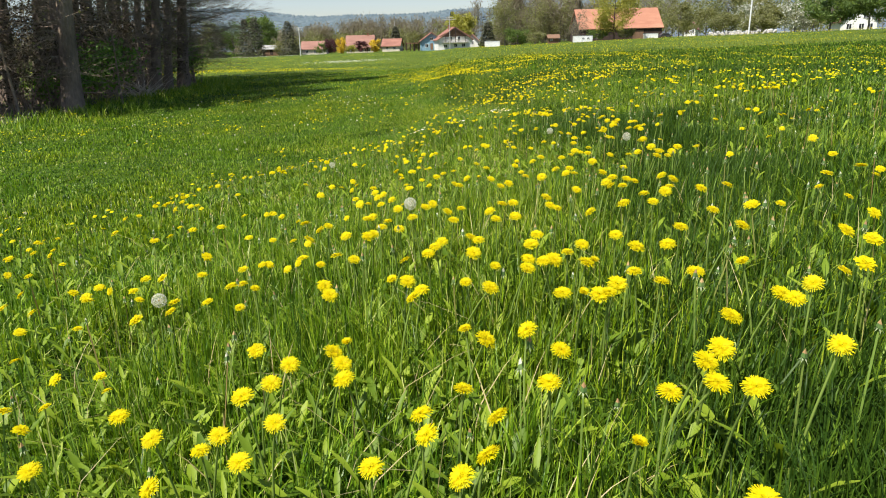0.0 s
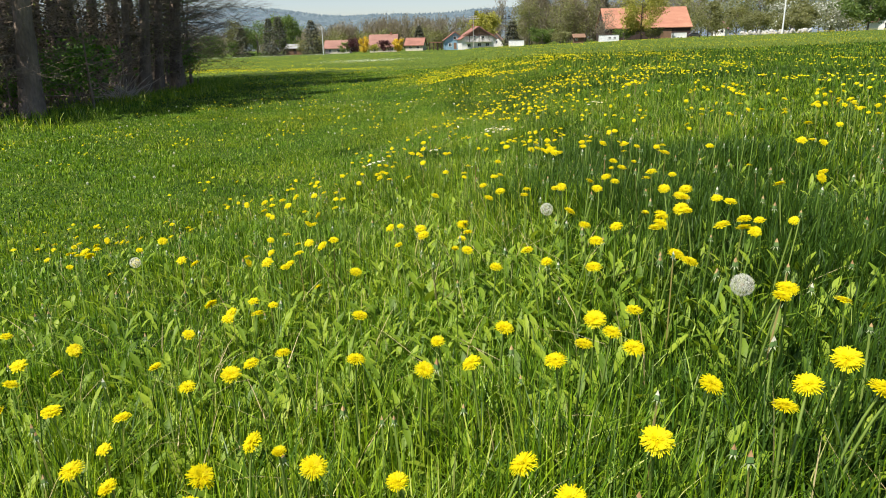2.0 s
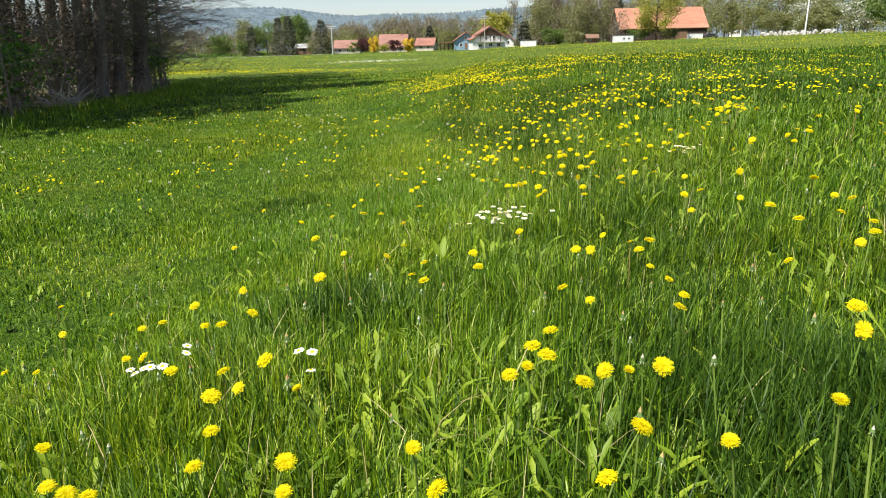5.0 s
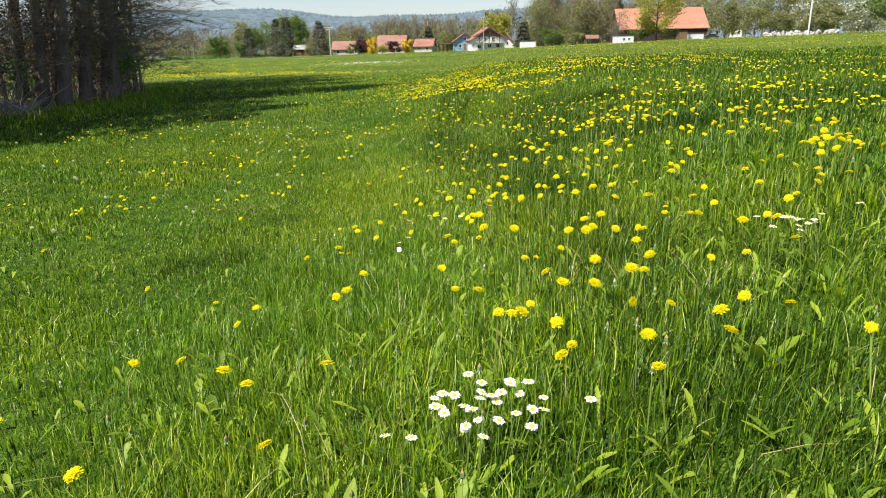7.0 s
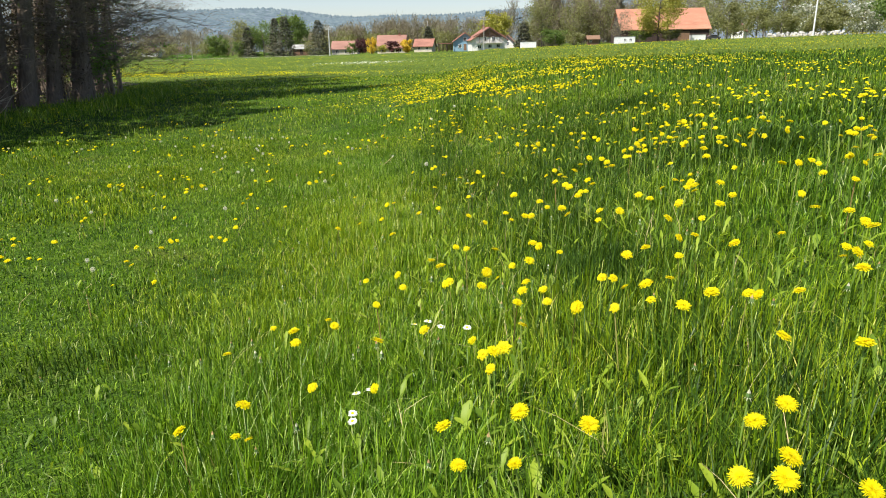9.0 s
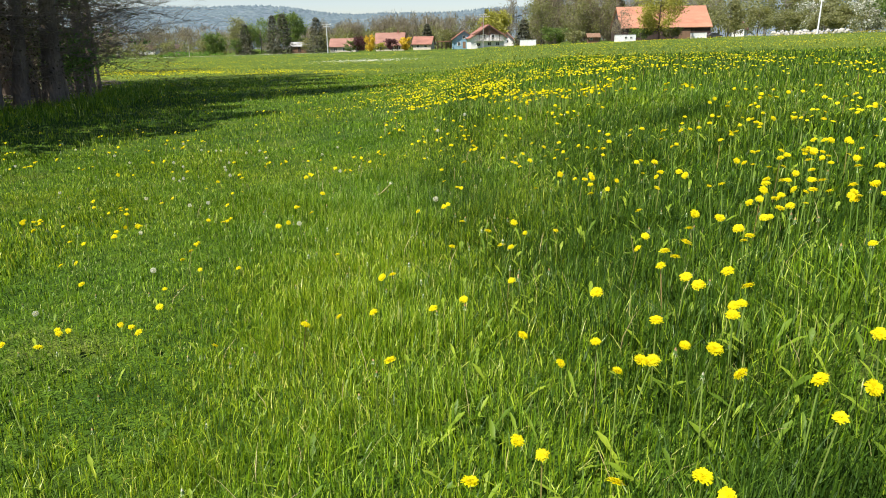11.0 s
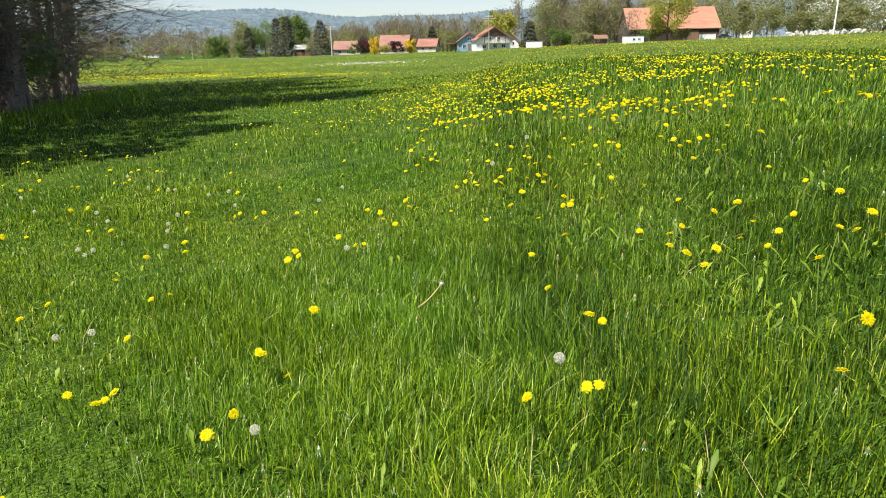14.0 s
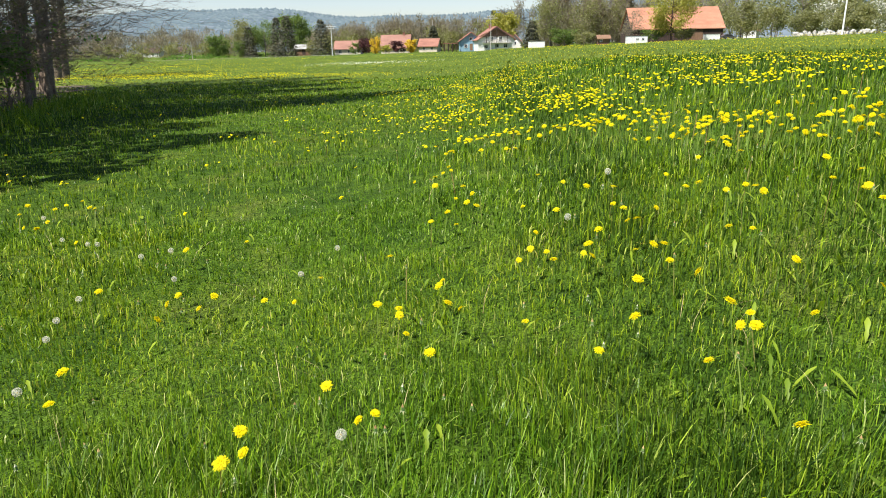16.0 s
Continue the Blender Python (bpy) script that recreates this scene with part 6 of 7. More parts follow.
def house(name, label, x, y, w, d, eave, ridge, wall_mat, roof_mat, ridge_axis, turn=0.0, windows=(), gable_mat=None, chimney=None, door=None, base=None):
    """A gabled house. windows: (across, sill, width, height) on the front. ridge_axis 'y' turns a gable to the front."""
    ob = thing(name, label, "building", pose(x, y, ground_z(x, y) if base is None else base, 0, 0, turn))
    hw, hd = w / 2, d / 2
    if ridge_axis == "y":
        part("wall", prism([(-hw, -0.6), (hw, -0.6), (hw, eave), (0, ridge), (-hw, eave)], -hd, hd, "y"), wall_mat, ob)
        part("roof", roof_slabs(hw, eave, ridge, -hd - 0.7, hd + 0.7, 0.22, "y"), roof_mat, ob, "tiled pitched roof")
        if gable_mat:
            lo = gable_mat[1]
            k = (ridge - eave) / hw
            out = [(-hw + 0.05, lo), (hw - 0.05, lo), (hw - 0.05, max(eave - 0.1, lo)), (0, ridge - 0.1), (-hw + 0.05, max(eave - 0.1, lo))]
            part("gable_cladding", prism(out, -hd - 0.08, -hd - 0.003, "y"), gable_mat[0], ob, "boarded upper gable")
    else:
        part("wall", prism([(-hd, -0.6), (hd, -0.6), (hd, eave), (0, ridge), (-hd, eave)], -hw, hw, "x"), wall_mat, ob)
        part("roof", roof_slabs(hd, eave, ridge, -hw - 0.5, hw + 0.5, 0.22, "x"), roof_mat, ob, "tiled pitched roof")
    for a, z, ww, hh in windows:
        face = -hd - (0.085 if gable_mat and z > gable_mat[1] else 0.0)
        window(ob, a, z, ww, hh, face)
    if door:
        a, ww, hh, m = door
        part("door", boxes((a - ww / 2, a + ww / 2, -hd - 0.06, -hd - 0.003, -0.3, hh)), m, ob)
    if chimney:
        part("chimney", boxes((chimney - 0.35, chimney + 0.35, -0.35, 0.35, ridge - 0.9, ridge + 0.9), (chimney - 0.42, chimney + 0.42, -0.42, 0.42, ridge + 0.9, ridge + 1.02)), OLD_TILE, ob)
    return ob


chalet = house("chalet", "white chalet with a boarded gable, balcony and red roof", 2.9, 250, 12.0, 12, 3.0, 6.9, PLASTER, OLD_TILE, "y", 9, ((-3.4, 0.35, 1.1, 0.9), (0.2, 0.5, 1.1, 1.0), (3.0, 0.5, 1.1, 1.0), (-1.6, 2.6, 0.9, 1.3), (1.4, 2.6, 0.9, 1.3)), (BROWN_WOOD, 3.9), -1.0, None, -0.75)
bm = boxes((-4.6, 4.6, -7.3, -6.05, 1.85, 2.0), *[(-4.6 + i * 0.46, -4.5 + i * 0.46, -7.3, -7.22, 2.0, 2.85) for i in range(21)], (-4.65, 4.65, -7.34, -7.2, 2.85, 2.97))
part("balcony", bm, POST_WOOD, chalet, "pale wooden balcony with a slatted rail")
for a, b in ((-5.6, 0.0), (5.6, 0.0)):
    n = 1 if a > 0 else -1
    part("barge_board", prism([(a, 3.05), (a + 0.45 * n, 2.78), (0.0 - 0.02 * n, 6.45), (0.0 - 0.02 * n, 6.85)], -6.85, -6.72, "y"), DARK_WOOD, chalet, "dark board along the gable edge")
for a in (-3.4, 0.0, 3.4):
    part("gable_post", boxes((a - 0.11, a + 0.11, -7.1, -6.9, 2.0, 6.6 - abs(a) * 0.65)), DARK_WOOD, chalet, "dark timber post before the gable")
part("tie_beam", boxes((-3.9, 3.9, -7.12, -6.88, 4.15, 4.35)), DARK_WOOD, chalet, "dark timber beam across the gable")
house("blue_house", "pale blue house with a red roof beside the chalet", -4.9, 258, 7.6, 11, 2.8, 5.4, BLUE, OLD_TILE, "y", 4, ((-1.8, 0.6, 1.0, 1.1), (1.6, 0.6, 1.0, 1.1), (0.0, 2.9, 1.0, 1.0)), None, None, (0.0, 1.0, 1.9, BROWN_WOOD), -0.8)
house("annex", "small white annex with a red roof beside the chalet", 10.6, 258, 4.6, 6, 2.0, 4.2, PLASTER, TILE, "y", -6, ((0.0, 1.0, 0.9, 1.0),), None, None, None, -0.5)
house("red_roofed_house", "cream farmhouse with a large red tiled roof", -33.4, 279, 10.6, 8, 1.9, 6.1, CREAM, TILE, "x", 0, ((-3.2, 0.2, 1.1, 1.1), (0.4, 0.2, 1.1, 1.1), (3.4, 0.2, 1.1, 1.1)), None, 3.0, None, -1.5)
house("long_low_house", "low cream house with an orange-red roof", -54.7, 295, 10.4, 7, 2.2, 5.0, CREAM, TILE, "x", 0, ((-3.0, 0.5, 1.1, 1.1), (0.6, 0.5, 1.1, 1.1)), None, None, (3.4, 1.0, 1.9, PLASTER), -2.1)
house("small_house", "small house with an old red roof", -21.2, 286, 7.2, 7, 1.8, 4.3, CREAM, OLD_TILE, "x", -8, ((-1.5, 0.4, 0.9, 0.9), (1.5, 0.4, 0.9, 0.9)), None, None, None, -1.2)
house("grey_shed", "grey-roofed wooden shed among trees", -75.6, 304, 6.6, 5, 2.2, 3.6, BROWN_WOOD, GREY_ROOF, "x", 0, (), None, None, (0.5, 1.4, 1.9, DARK_WOOD), -1.8)
house("far_gabled_house", "distant white gabled house with a red roof", 107.3, 304, 4.6, 8, 3.2, 6.2, PLASTER, OLD_TILE, "y", -28, ((-1.2, 1.4, 0.9, 1.1), (1.2, 1.4, 0.9, 1.1)), None, None, None, 1.4)
house("half_timbered_house", "white house with a steep gable and dark red roof", 99.8, 171, 7.6, 9, 2.6, 6.9, PLASTER, OLD_TILE, "y", -18, ((-2.0, 0.5, 1.0, 1.2), (0.6, 0.5, 1.0, 1.2), (2.4, 0.5, 1.0, 1.2), (-1.4, 3.0, 0.9, 1.1), (1.3, 3.0, 0.9, 1.1), (0.0, 5.1, 0.6, 0.7)), None, 1.0, None, 1.4)
for hx, hy, hw, label in ((-222, 470, 11, "distant pale farmhouse across the valley"), (-196, 455, 9, "distant cream house across the valley"), (-243, 462, 10, "distant low house with a brown roof")):
    house("distant_house", label, hx, hy, hw, 8, 3.0, 6.0, CREAM if hx != -222 else PLASTER, DARK_WOOD, "x", hx % 30 - 15, ((-2.5, 0.8, 1.1, 1.2), (1.5, 0.8, 1.1, 1.2)))
house("ruined_hut", "small weathered hut with an old roof", 36.2, 232, 3.2, 3, 1.3, 2.1, BROWN_WOOD, BROWN_WOOD, "x", 0, ((-0.8, 0.4, 0.6, 0.6),), None, None, None, 0.6)
barn = house("barn", "long dark timber barn with an orange-red tiled roof", 60.2, 247, 28.0, 17, 4.1, 10.4, DARK_WOOD, BARN_TILE, "x", 0, (), None, None, (6.0, 3.6, 3.2, BROWN_WOOD), 0.55)
for k in range(27):
    part("board", boxes((-13.9 + k * 1.03, -13.1 + k * 1.03, -8.545, -8.503, -0.4, 3.9)), DARK_WOOD, barn)
carport = thing("carport", "open wooden carport with a dark roof", "carport", pose(-11.4, 250, -1.0))
part("roof", boxes((-2.4, 2.4, -2, 2, 2.2, 2.42)), OLD_TILE, carport)
for px in (-2.1, -0.7, 0.7, 2.1):
    for py in (-1.8, 1.8):
        part("post", boxes((px - 0.08, px + 0.08, py - 0.08, py + 0.08, -0.4, 2.2)), DARK_WOOD, carport)


def container(name, label, x0, x1, y, z0, z1, depth, wins=(), wheels=False):
    ob = thing(name, label, "container", pose((x0 + x1) / 2, y, z0))
    w, h = (x1 - x0) / 2, z1 - z0
    bm = boxes((-w, w, -depth / 2, depth / 2, 0.25 if wheels else -0.3, h))
    bmesh.ops.bevel(bm, geom=bm.edges[:], offset=0.06, segments=2, affect="EDGES")
    part("body", bm, WHITE_METAL, ob)
    part("roof_edge", boxes((-w - 0.06, w + 0.06, -depth / 2 - 0.06, depth / 2 + 0.06, h, h + 0.08)), GREY_ROOF, ob)
    for a, z, ww, hh in wins:
        window(ob, a, z, ww, hh, -depth / 2)
    if wheels:
        for a in (-0.5, 0.5):
            bm = bmesh.new()
            bmesh.ops.create_cone(bm, cap_ends=True, segments=16, radius1=0.34, radius2=0.34, depth=0.22)
            bmesh.ops.bevel(bm, geom=bm.edges[:], offset=0.04, segments=2, affect="EDGES")
            tyre = part("wheel", bm, RUBBER, ob)
            tyre.matrix_basis = pose(a, -depth / 2 + 0.1, 0.3, 90)
    return ob


container("site_hut", "white portable hut with two dark windows", 40.0, 45.7, 216, 0.25, 2.2, 2.4, ((0.0, 0.9, 0.6, 0.5), (1.5, 0.9, 0.6, 0.5)))
container("white_trailer", "white box trailer parked before the barn", 64.6, 68.9, 226, 0.6, 2.5, 2.2, (), True)
container("white_container", "plain white container at the meadow's edge", 13.7, 18.7, 235, -0.55, 1.3, 2.4)


def car(x, y, z, turn):
    ob = thing("car", "dark car parked beside the barn", "car", pose(x, y, z, 0, 0, turn))
    body = prism([(-2.1, 0.35), (2.1, 0.35), (2.15, 0.75), (1.3, 0.9), (0.7, 1.42), (-1.2, 1.45), (-2.0, 0.95)], -0.85, 0.85, "y")
    bmesh.ops.bevel(body, geom=body.edges[:], offset=0.06, segments=2, affect="EDGES")
    part("body", body, CAR_PAINT, ob)
    part("side_glass", prism([(-1.15, 0.95), (0.95, 0.95), (0.6, 1.34), (-1.0, 1.36)], -0.858, -0.84, "y"), GLASS, ob)
    for a in (-1.35, 1.35):
        bm = bmesh.new()
        bmesh.ops.create_cone(bm, cap_ends=True, segments=16, radius1=0.33, radius2=0.33, depth=0.2)
        t = part("wheel", bm, RUBBER, ob)
        t.matrix_basis = pose(a, -0.8, 0.33, 90)
    return ob


car(72.2, 228, 1.0, 10)


def pole(name, label, x, y, tall, r0, mat, arms=(), lean=0.0):
    ob = thing(name, label, "pole", pose(x, y, ground_z(x, y) - 0.2, 0, lean, 0), "poles")
    v, f = tube([(0, 0, z) for z in np.linspace(0, tall, 6)], np.linspace(r0, r0 * 0.6, 6), 10)
    part("shaft", mesh_of("shaft", v, [f], mat, True), None, ob)
    for z, w in arms:
        arm = part("crossarm", boxes((-w / 2, w / 2, -0.07, 0.07, z - 0.07, z + 0.07)), mat, ob)
        for a in np.linspace(-w / 2 + 0.1, w / 2 - 0.1, 4):
            v, f = tube([(a, 0, z + 0.07), (a, 0, z + 0.15), (a, 0, z + 0.3)], (0.03, 0.07, 0.04), 6)
            part("insulator", mesh_of("insulator", v, [f], WHITE_METAL, True), None, arm)
    return ob


pole("utility_pole", "tall pale concrete pole with two crossarms", -52.0, 251, 10.0, 0.22, CONCRETE, ((9.7, 3.0), (9.0, 2.0)))
pole("utility_pole", "wooden power pole with a wide crossarm behind the chalet", 1.95, 236, 10.6, 0.15, POST_WOOD, ((9.6, 4.0), (10.2, 2.4)))
pole("street_mast", "slender white mast beside the stone heap", 58.3, 134, 11.5, 0.14, WHITE_METAL)
pole("utility_pole", "thin pale wooden pole beyond the meadow", -118.0, 290, 7.0, 0.14, POST_WOOD)
pole("dead_birch_pole", "pale dead birch trunk among bare trees", -23.2, 330, 13.5, 0.3, POST_WOOD, ((8.2, 2.4),))

rng = np.random.default_rng(61)
for k in range(64):
    t = k / 63
    bm = bmesh.new()
    bmesh.ops.create_icosphere(bm, subdivisions=2, radius=1)
    ph = rng.uniform(0, 6, 3)
    for v in bm.verts:
        v.co *= 1 + 0.16 * math.sin(3 * v.co.x + ph[0]) + 0.14 * math.sin(4 * v.co.y + ph[1]) + 0.1 * math.sin(5 * v.co.z + ph[2])
    me = bpy.data.meshes.new("stone")
    bm.to_mesh(me)
    bm.free()
    me.materials.append(STONE)
    ob = new("stone", me)
    x, y = 52.6 + 12.2 * t + rng.normal(0, 0.2), 137.0 + rng.normal(0, 0.4)
    s = rng.uniform(0.2, 0.4)
    ob.matrix_basis = pose(x, y, ground_z(x, y) + s * 0.35 + (0.3 if k % 3 == 0 else 0), *rng.uniform(0, 360, 3)) @ Matrix.Diagonal((s * 1.4, s, s * 0.75, 1))
    tagged(ob, "pale rough field stone in a long heap", "stone", "stones of the heap")

# the pale lane along the far side of the meadow
gx = np.linspace(-125, -44, 60)
V = np.concatenate([np.stack([gx, np.full(60, yy), land(gx, np.full(60, yy)) + 0.16], -1) for yy in (252.5, 256.0)])
lane = new("road", mesh_of("road", V, [np.stack([np.arange(59), np.arange(1, 60), np.arange(61, 120), np.arange(60, 119)], -1)], CONCRETE))
tagged(lane, "pale gravel lane along the far meadow edge", "road", kind="structure")

# ---------- trees of the village ----------
def conifer(x, y, z0, tall, w, seed):
    r = np.random.default_rng(seed)
    ob = thing("conifer", "dark bushy conifer by the village houses", "tree", pose(x, y, z0), "village conifers")
    v, f = tube([(0, 0, z) for z in np.linspace(0, tall * 0.97, 8)], np.linspace(0.22, 0.03, 8), 7)
    part("trunk", mesh_of("trunk", v, [f], PALE_BARK, True), None, ob)
    n = 2400
    h = tall * (0.01 + 0.97 * r.uniform(0, 1, n) ** 1.3)
    tier = 0.82 + 0.18 * np.sin(h * 5.0 + r.uniform(0, 6))
    reach = w / 2 * (1.02 - h / tall) ** 0.6 * tier * np.sqrt(r.uniform(0.15, 1.1, n))
    a = r.uniform(0, 2 * np.pi, n)
    c = np.stack([reach * np.cos(a), reach * np.sin(a), h], -1)
    d = np.stack([np.cos(a), np.sin(a), r.normal(-0.35, 0.2, n)], -1)
    s = np.stack([-np.sin(a), np.cos(a), r.normal(0, 0.4, n)], -1)
    L, W = r.uniform(0.4, 0.8, n)[:, None], r.uniform(0.15, 0.3, n)[:, None]
    V = np.stack([c - s * W, c + s * W, c + d * L + s * W * 0.2, c + d * L - s * W * 0.2], 1).reshape(-1, 3)
    part("crown", mesh_of("crown", V, [np.arange(4 * n).reshape(-1, 4)], HAZED_NEEDLES), None, ob)
    return ob


def broadleaf(x, y, z0, tall, w, seed, mat, label, n=1400, leaf=0.3, trunk_mat=None, low=0.18, sparse=0.0):
    """A broadleaf tree: trunk, forking limbs and many small leaf sprays in loose clumps."""
    r = np.random.default_rng(seed)
    ob = thing("broadleaf_tree", label, "tree", pose(x, y, z0), "village trees")
    v, f = tube([(r.normal(0, 0.03) * z, r.normal(0, 0.03) * z, z) for z in np.linspace(0, tall * 0.85, 8)], np.linspace(0.03 * tall ** 0.75 + 0.06, 0.03, 8), 7)
    part("trunk", mesh_of("trunk", v, [f], trunk_mat or PALE_BARK, True), None, ob)
    pieces, cc = [], []
    for k in range(26):
        h = tall * (low + (0.9 - low) * r.uniform(0, 1))
        a = r.uniform(0, 6.28)
        rel = (h / tall - low) / (1 - low)
        L = w / 2 * np.sqrt(max(0.08, 1 - (1.7 * rel - 0.7) ** 2)) * r.uniform(0.7, 1.05)
        tb, pts = limb((0, 0, h * 0.86), (np.cos(a), np.sin(a), 0.55), L * 1.1, 0.012 * tall ** 0.6, r, 6, 0.0)
        pieces.append(tb)
        cc += [pts[3], pts[4], pts[5]]
        for _ in range(4):
            a2 = a + r.uniform(-1, 1)
            tb2, p2 = limb(pts[r.integers(2, 6)], (np.cos(a2), np.sin(a2), r.uniform(0, 1.0)), L * 0.45, 0.025, r, 4, 0.0)
            pieces.append(tb2)
            cc.append(p2[-1])
    v, f = joined(pieces)
    part("branchwork", mesh_of("branchwork", v, [f], trunk_mat or PALE_BARK), None, ob)
    cc = np.array(cc)
    n = int(n * 2.5)
    c = cc[r.integers(0, len(cc), n)] + r.normal(0, 1, (n, 3)) * [w * 0.075, w * 0.075, tall * 0.055]
    part("crown", leaf_cloud("crown", c, leaf * 1.22, mat, r), None, ob)
    return ob


for n, (x, y, w, top) in enumerate(((-97.5, 300, 6.6, 9.7), (-82.5, 290, 6.2, 12.6), (-77.8, 288, 7.2, 13.1), (-63.5, 285, 7.4, 11.4), (15.8, 250, 5.4, 8.2), (-20.8, 300, 5.0, 8.6), (4.0, 330, 4.0, 15.5))):
    z0 = ground_z(x, y) - 0.1
    conifer(x, y, z0, top - z0, w * 1.35, 400 + n)

TREES_LEFT = [(-81.1, 312, 11.0, 14.9, HAZED_FRESH, "round bright green tree in full new leaf", 2600, 0.34), (-92.5, 305, 10.5, 12.2, HAZED_FRESH, "light green willow beside dark conifers", 1500, 0.26),
              (-105.5, 320, 10.0, 13.6, BUDDING, "budding willow by the meadow's edge", 1300, 0.26), (-111.0, 300, 7.6, 6.2, HAZED_FRESH, "round green bush at the meadow's edge", 1500, 0.26),
              (7.5, 276, 10.0, 12.2, YELLOW_LEAVES, "yellow-green tree in new leaf behind the chalet", 1800, 0.3), (21.4, 246, 9.5, 19.0, BUDDING, "tall slender birch with budding twigs", 1700, 0.2),
              (25.3, 240, 6.6, 4.7, HAZED_FRESH, "dense green bush by the meadow", 1300, 0.22), (34.0, 262, 10.5, 18.0, BUDDING, "tall budding tree behind the field hut", 1300, 0.22),
              (44.5, 268, 10.5, 18.0, BUDDING, "tall budding tree beside the barn", 1200, 0.22), (53.9, 222, 11.0, 17.5, YELLOW_LEAVES, "tree with yellow-green new leaves before the barn", 3000, 0.22),
              (42.2, 220, 6.0, 10.8, BARE_TWIGS, "small bare tree at the barn's corner", 500, 0.14), (85.5, 255, 8.5, 13.5, BUDDING, "light green tree beyond the barn", 1200, 0.26),
              (93.5, 250, 8.5, 11.0, BUDDING, "budding tree beyond the barn", 1000, 0.26), (80.5, 200, 9.0, 15.0, BUDDING, "tall budding tree above the stone heap", 1500, 0.22),
              (83.0, 190, 7.0, 9.6, BLOSSOM, "fruit tree in white blossom", 900, 0.2), (83.5, 180, 7.5, 7.8, BUDDING, "green hedge tree behind the stones", 1300, 0.22)]
TREES_MIDDLE = [(75.0, 150, 6.2, 7.4, BLOSSOM, "fruit tree in full white blossom", 1400, 0.16), (77.5, 141, 9.5, 9.4, HAZED_FRESH, "large dense green tree at the farmyard", 3000, 0.22),
                (84.0, 139, 9.0, 9.0, HAZED_FRESH, "large dense green tree at the farmyard", 2600, 0.22), (68.0, 152, 5.5, 5.2, BUDDING, "green hedge bush behind the stones", 1100, 0.18),
                (63.0, 158, 6.0, 5.6, BUDDING, "budding hedge tree behind the stones", 1000, 0.18), (99.0, 286, 8.0, 7.0, BUDDING, "pale budding bush before the gabled house", 800, 0.22),
                (92.0, 205, 9.0, 12.0, BUDDING, "budding tree on the rise", 1200, 0.24), (99.0, 225, 9.0, 10.0, BUDDING, "light green tree on the rise", 1200, 0.26),
                (-39.9, 268, 3.2, 4.4, GOLD, "golden forsythia bush beside the house", 700, 0.2), (-26.5, 268, 3.9, 3.1, GOLD, "golden forsythia bush beside the house", 700, 0.2),
                (-31.2, 266, 4.2, 2.4, MAROON, "dark red-leaved shrub before the house", 600, 0.2), (-45.5, 281, 5.0, 3.8, MAROON, "dark purple-leaved tree between the houses", 900, 0.22),
                (-50.5, 286, 4.4, 2.4, HAZED_FRESH, "green garden shrub beside the house", 500, 0.2), (-36.0, 268, 4.0, 0.9, YELLOW_LEAVES, "low yellow-green hedge before the house", 400, 0.16),
                (-69.0, 292, 4.5, 4.0, BUDDING, "pale budding shrub by the shed", 600, 0.2), (-101.0, 298, 4.5, 4.0, HAZED_FRESH, "green shrub beneath the conifer", 600, 0.2)]
TREES_RIGHT = [(-12.0, 272, 5.5, 6.4, BUDDING, "pale budding garden tree", 700, 0.2), (31.0, 236, 6.5, 3.2, BUDDING, "pale scrub at the meadow's edge", 700, 0.2),
               (58.5, 225, 5.0, 3.6, BUDDING, "scrub below the barn tree", 700, 0.18), (49.0, 224, 5.5, 3.4, HAZED_FRESH, "scrub below the barn tree", 700, 0.18)]
TREES = TREES_LEFT + TREES_MIDDLE + TREES_RIGHT
for n, (x, y, w, top, mat, label, leaves, size) in enumerate(TREES):
    z0 = ground_z(x, y) - 0.1
    broadleaf(x, y, z0, top - z0, w, 500 + n, mat, label, leaves, size, DARK_WOOD if y == 222 else None, 0.05 if top < 8 else 0.16)


def far_wood(name, label, spots, mat, seed, per, leaf):
    """A belt of woodland too far to count: trunks and loose twiggy crowns."""
    r = np.random.default_rng(seed)
    cs, pieces = [], []
    for x, y, tall, w in spots:
        z0 = ground_z(x, y)
        pieces.append(tube([(x, y, z0 + tall * t) for t in (0, 0.3, 0.6, 0.9)], (0.2, 0.16, 0.1, 0.03), 4))
        k = r.integers(7, 12)
        cc = np.stack([x + r.normal(0, w * 0.26, k), y + r.normal(0, w * 0.26, k), z0 + tall * r.uniform(0.12, 0.92, k)], -1)
        cs.append(cc[r.integers(0, k, per)] + r.normal(0, 1, (per, 3)) * [w * 0.16, w * 0.16, tall * 0.09])
    v, f = joined(pieces)
    c = np.concatenate(cs)
    me = leaf_cloud(name, c, leaf, mat, r, mat is BARE_TWIGS)
    tagged(new(name, me), label, "woodland", kind="stuff")
    tagged(new(name + "_trunks", mesh_of(name + "_trunks", v, [f], PALE_BARK)), "thin trunks of the distant woodland", "woodland", kind="stuff")


r = np.random.default_rng(71)
belt = lambda n, x0, x1, y0, y1, h0, h1, w: [(r.uniform(x0, x1), r.uniform(y0, y1), r.uniform(h0, h1), r.uniform(0.7, 1.3) * w) for _ in range(n)]
far_wood("bare_woodland", "brown leafless woodland behind the village", belt(56, -75, 12, 330, 400, 11, 17, 9) + belt(50, 15, 130, 330, 420, 15, 22, 8), BARE_TWIGS, 1, 800, 1.05)
far_wood("budding_woodland", "woodland in first yellow-green leaf behind the village", belt(40, -80, 12, 315, 390, 8, 12, 9) + belt(26, 12, 130, 315, 400, 12, 18, 9), BUDDING, 2, 800, 0.4)
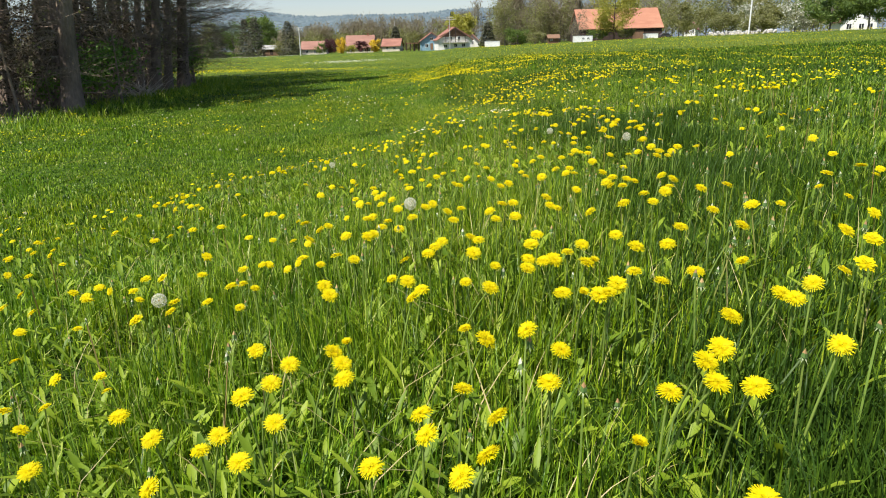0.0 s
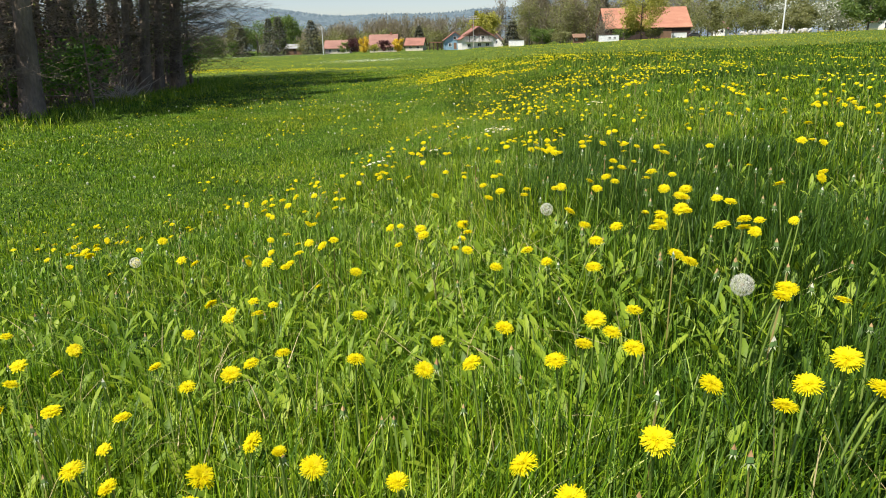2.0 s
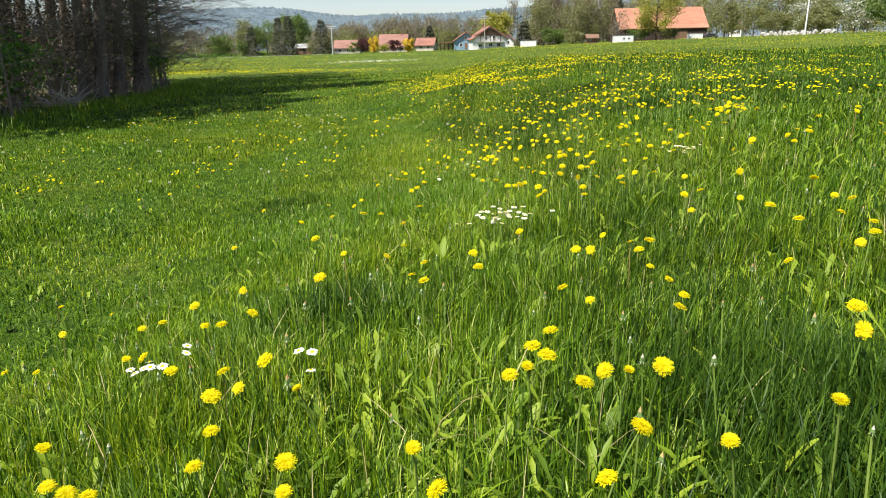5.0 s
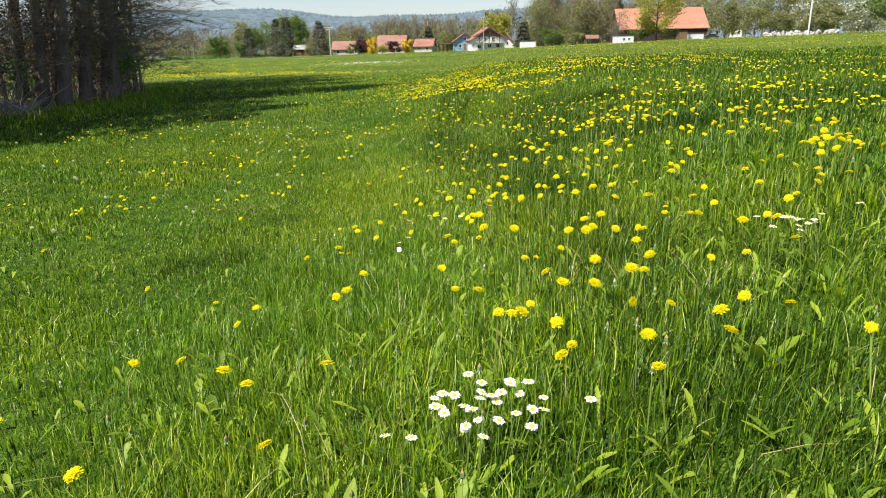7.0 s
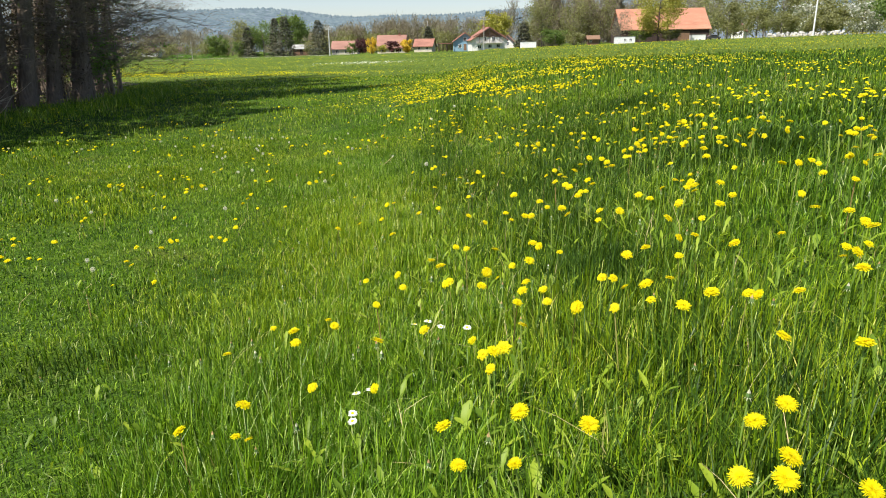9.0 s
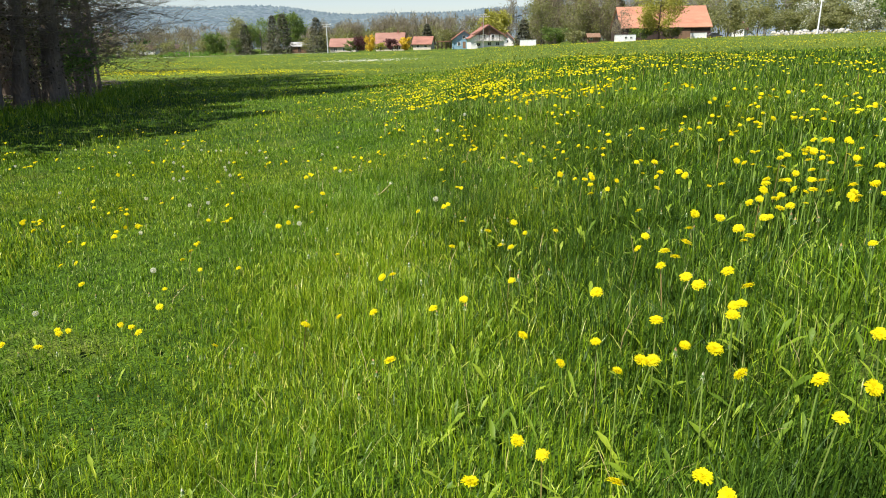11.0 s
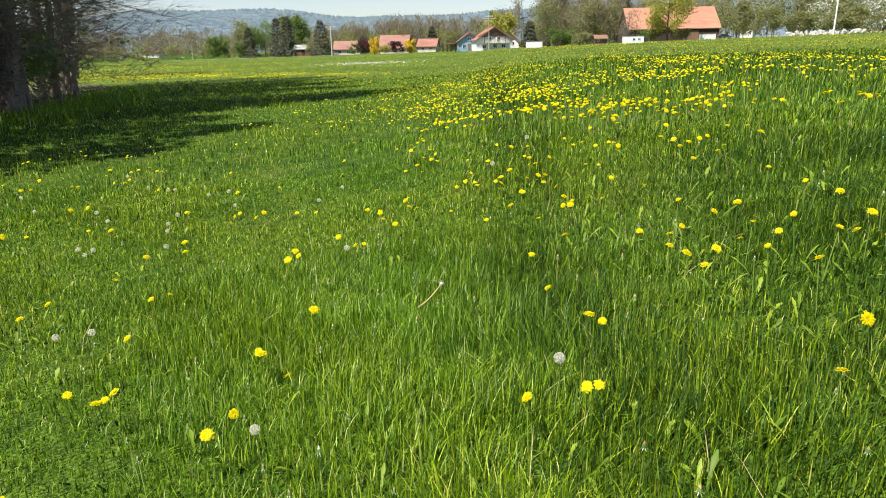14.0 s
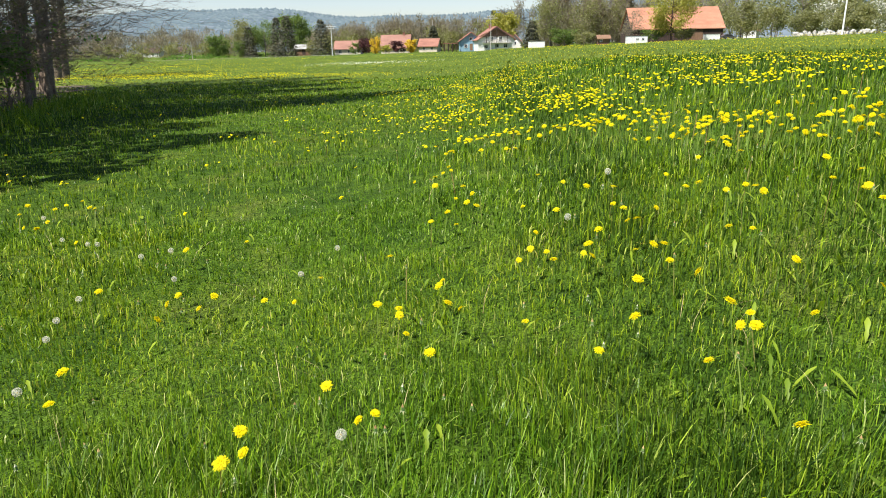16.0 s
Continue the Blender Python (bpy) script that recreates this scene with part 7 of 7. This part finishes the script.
far_wood("right_woodland", "budding woods on the rise beyond the farmyard", belt(46, 70, 230, 270, 380, 14, 22, 10), BUDDING, 3, 650, 0.46)
far_wood("bare_woods_by_barn", "bare tall trees around the barn", belt(26, 22, 62, 268, 300, 16, 22, 6), BARE_TWIGS, 4, 700, 1.2)
far_wood("left_hedgerow", "hedgerow trees at the far meadow edge", belt(22, -250, -105, 300, 345, 4, 9, 6), BUDDING, 5, 420, 0.35)
far_wood("left_hedge", "low green hedge at the far meadow edge", belt(40, -280, -70, 296, 306, 1.0, 2.2, 6), FRESH, 6, 140, 0.3)
far_wood("left_bare_woods", "brown leafless woods across the valley", belt(150, -480, -90, 420, 560, 12, 19, 13), BARE_TWIGS, 7, 260, 1.8)

# ---------- far hills ----------
def hill_height(x, y):
    ridge = 106 + 26 * sig((-520 - x) / 60) + 7 * np.sin(x / 170 + 1) + 4 * np.sin(x / 67)
    back = ridge * np.clip((y - 900) / 1500, 0, 1) ** 1.1
    front = (98 * sig((x - 60) / 60) + 40 * sig((x - 420) / 160) + 5 * np.sin(x / 90)) * np.clip((y - 650) / 850, 0, 1) ** 1.1
    return np.maximum(back, np.where(y < 2000, front, front * np.clip((2600 - y) / 600, 0, 1))) - 2


gx, gy = np.linspace(-3200, 3200, 260), np.linspace(600, 2600, 70)
X, Y = np.meshgrid(gx, gy)
i, j = np.meshgrid(np.arange(69), np.arange(259), indexing="ij")
q = np.stack([i * 260 + j, i * 260 + j + 1, (i + 1) * 260 + j + 1, (i + 1) * 260 + j], -1).reshape(-1, 4)
tagged(new("far_hills", mesh_of("far_hills", np.stack([X, Y, hill_height(X, Y) - 6], -1).reshape(-1, 3), [q], HAZED_HILL, True)), "wooded hills on the horizon, distance haze painted in blue-green", "hills", kind="structure")
r = np.random.default_rng(81)
n = 22000
x = r.uniform(-1900, 1900, n)
y = 2480 - 1500 * r.uniform(0, 1, n)
crest = (y > 2330) | ((x > 60) & (y < 1560) & (y > 1420))
tall, w = np.where(crest, r.uniform(4, 10, n), r.uniform(2.0, 5.0, n)), np.where(crest, r.uniform(4, 10, n), r.uniform(9, 18, n))
ang = np.arange(5) * 2 * np.pi / 5
base = np.stack([x, y, hill_height(x, y) - 6.5], -1)
ring = np.stack([np.cos(ang), np.sin(ang), 0 * ang], -1)
V = np.concatenate([(base + np.stack([0 * x, 0 * x, tall], -1))[:, None], base[:, None] + ring[None] * w[:, None, None] + [0, 0, -1]], 1)
o = (np.arange(n) * 6)[:, None]
tagged(new("hazed_hill_forest", mesh_of("hazed_hill_forest", V.reshape(-1, 3), [np.concatenate([o + [0, 1 + k, 1 + (k + 1) % 5] for k in range(5)])], HAZED_HILL_TREES, True)), "dense conifer forest covering the far hills, tinted with painted haze", "forest", kind="stuff")
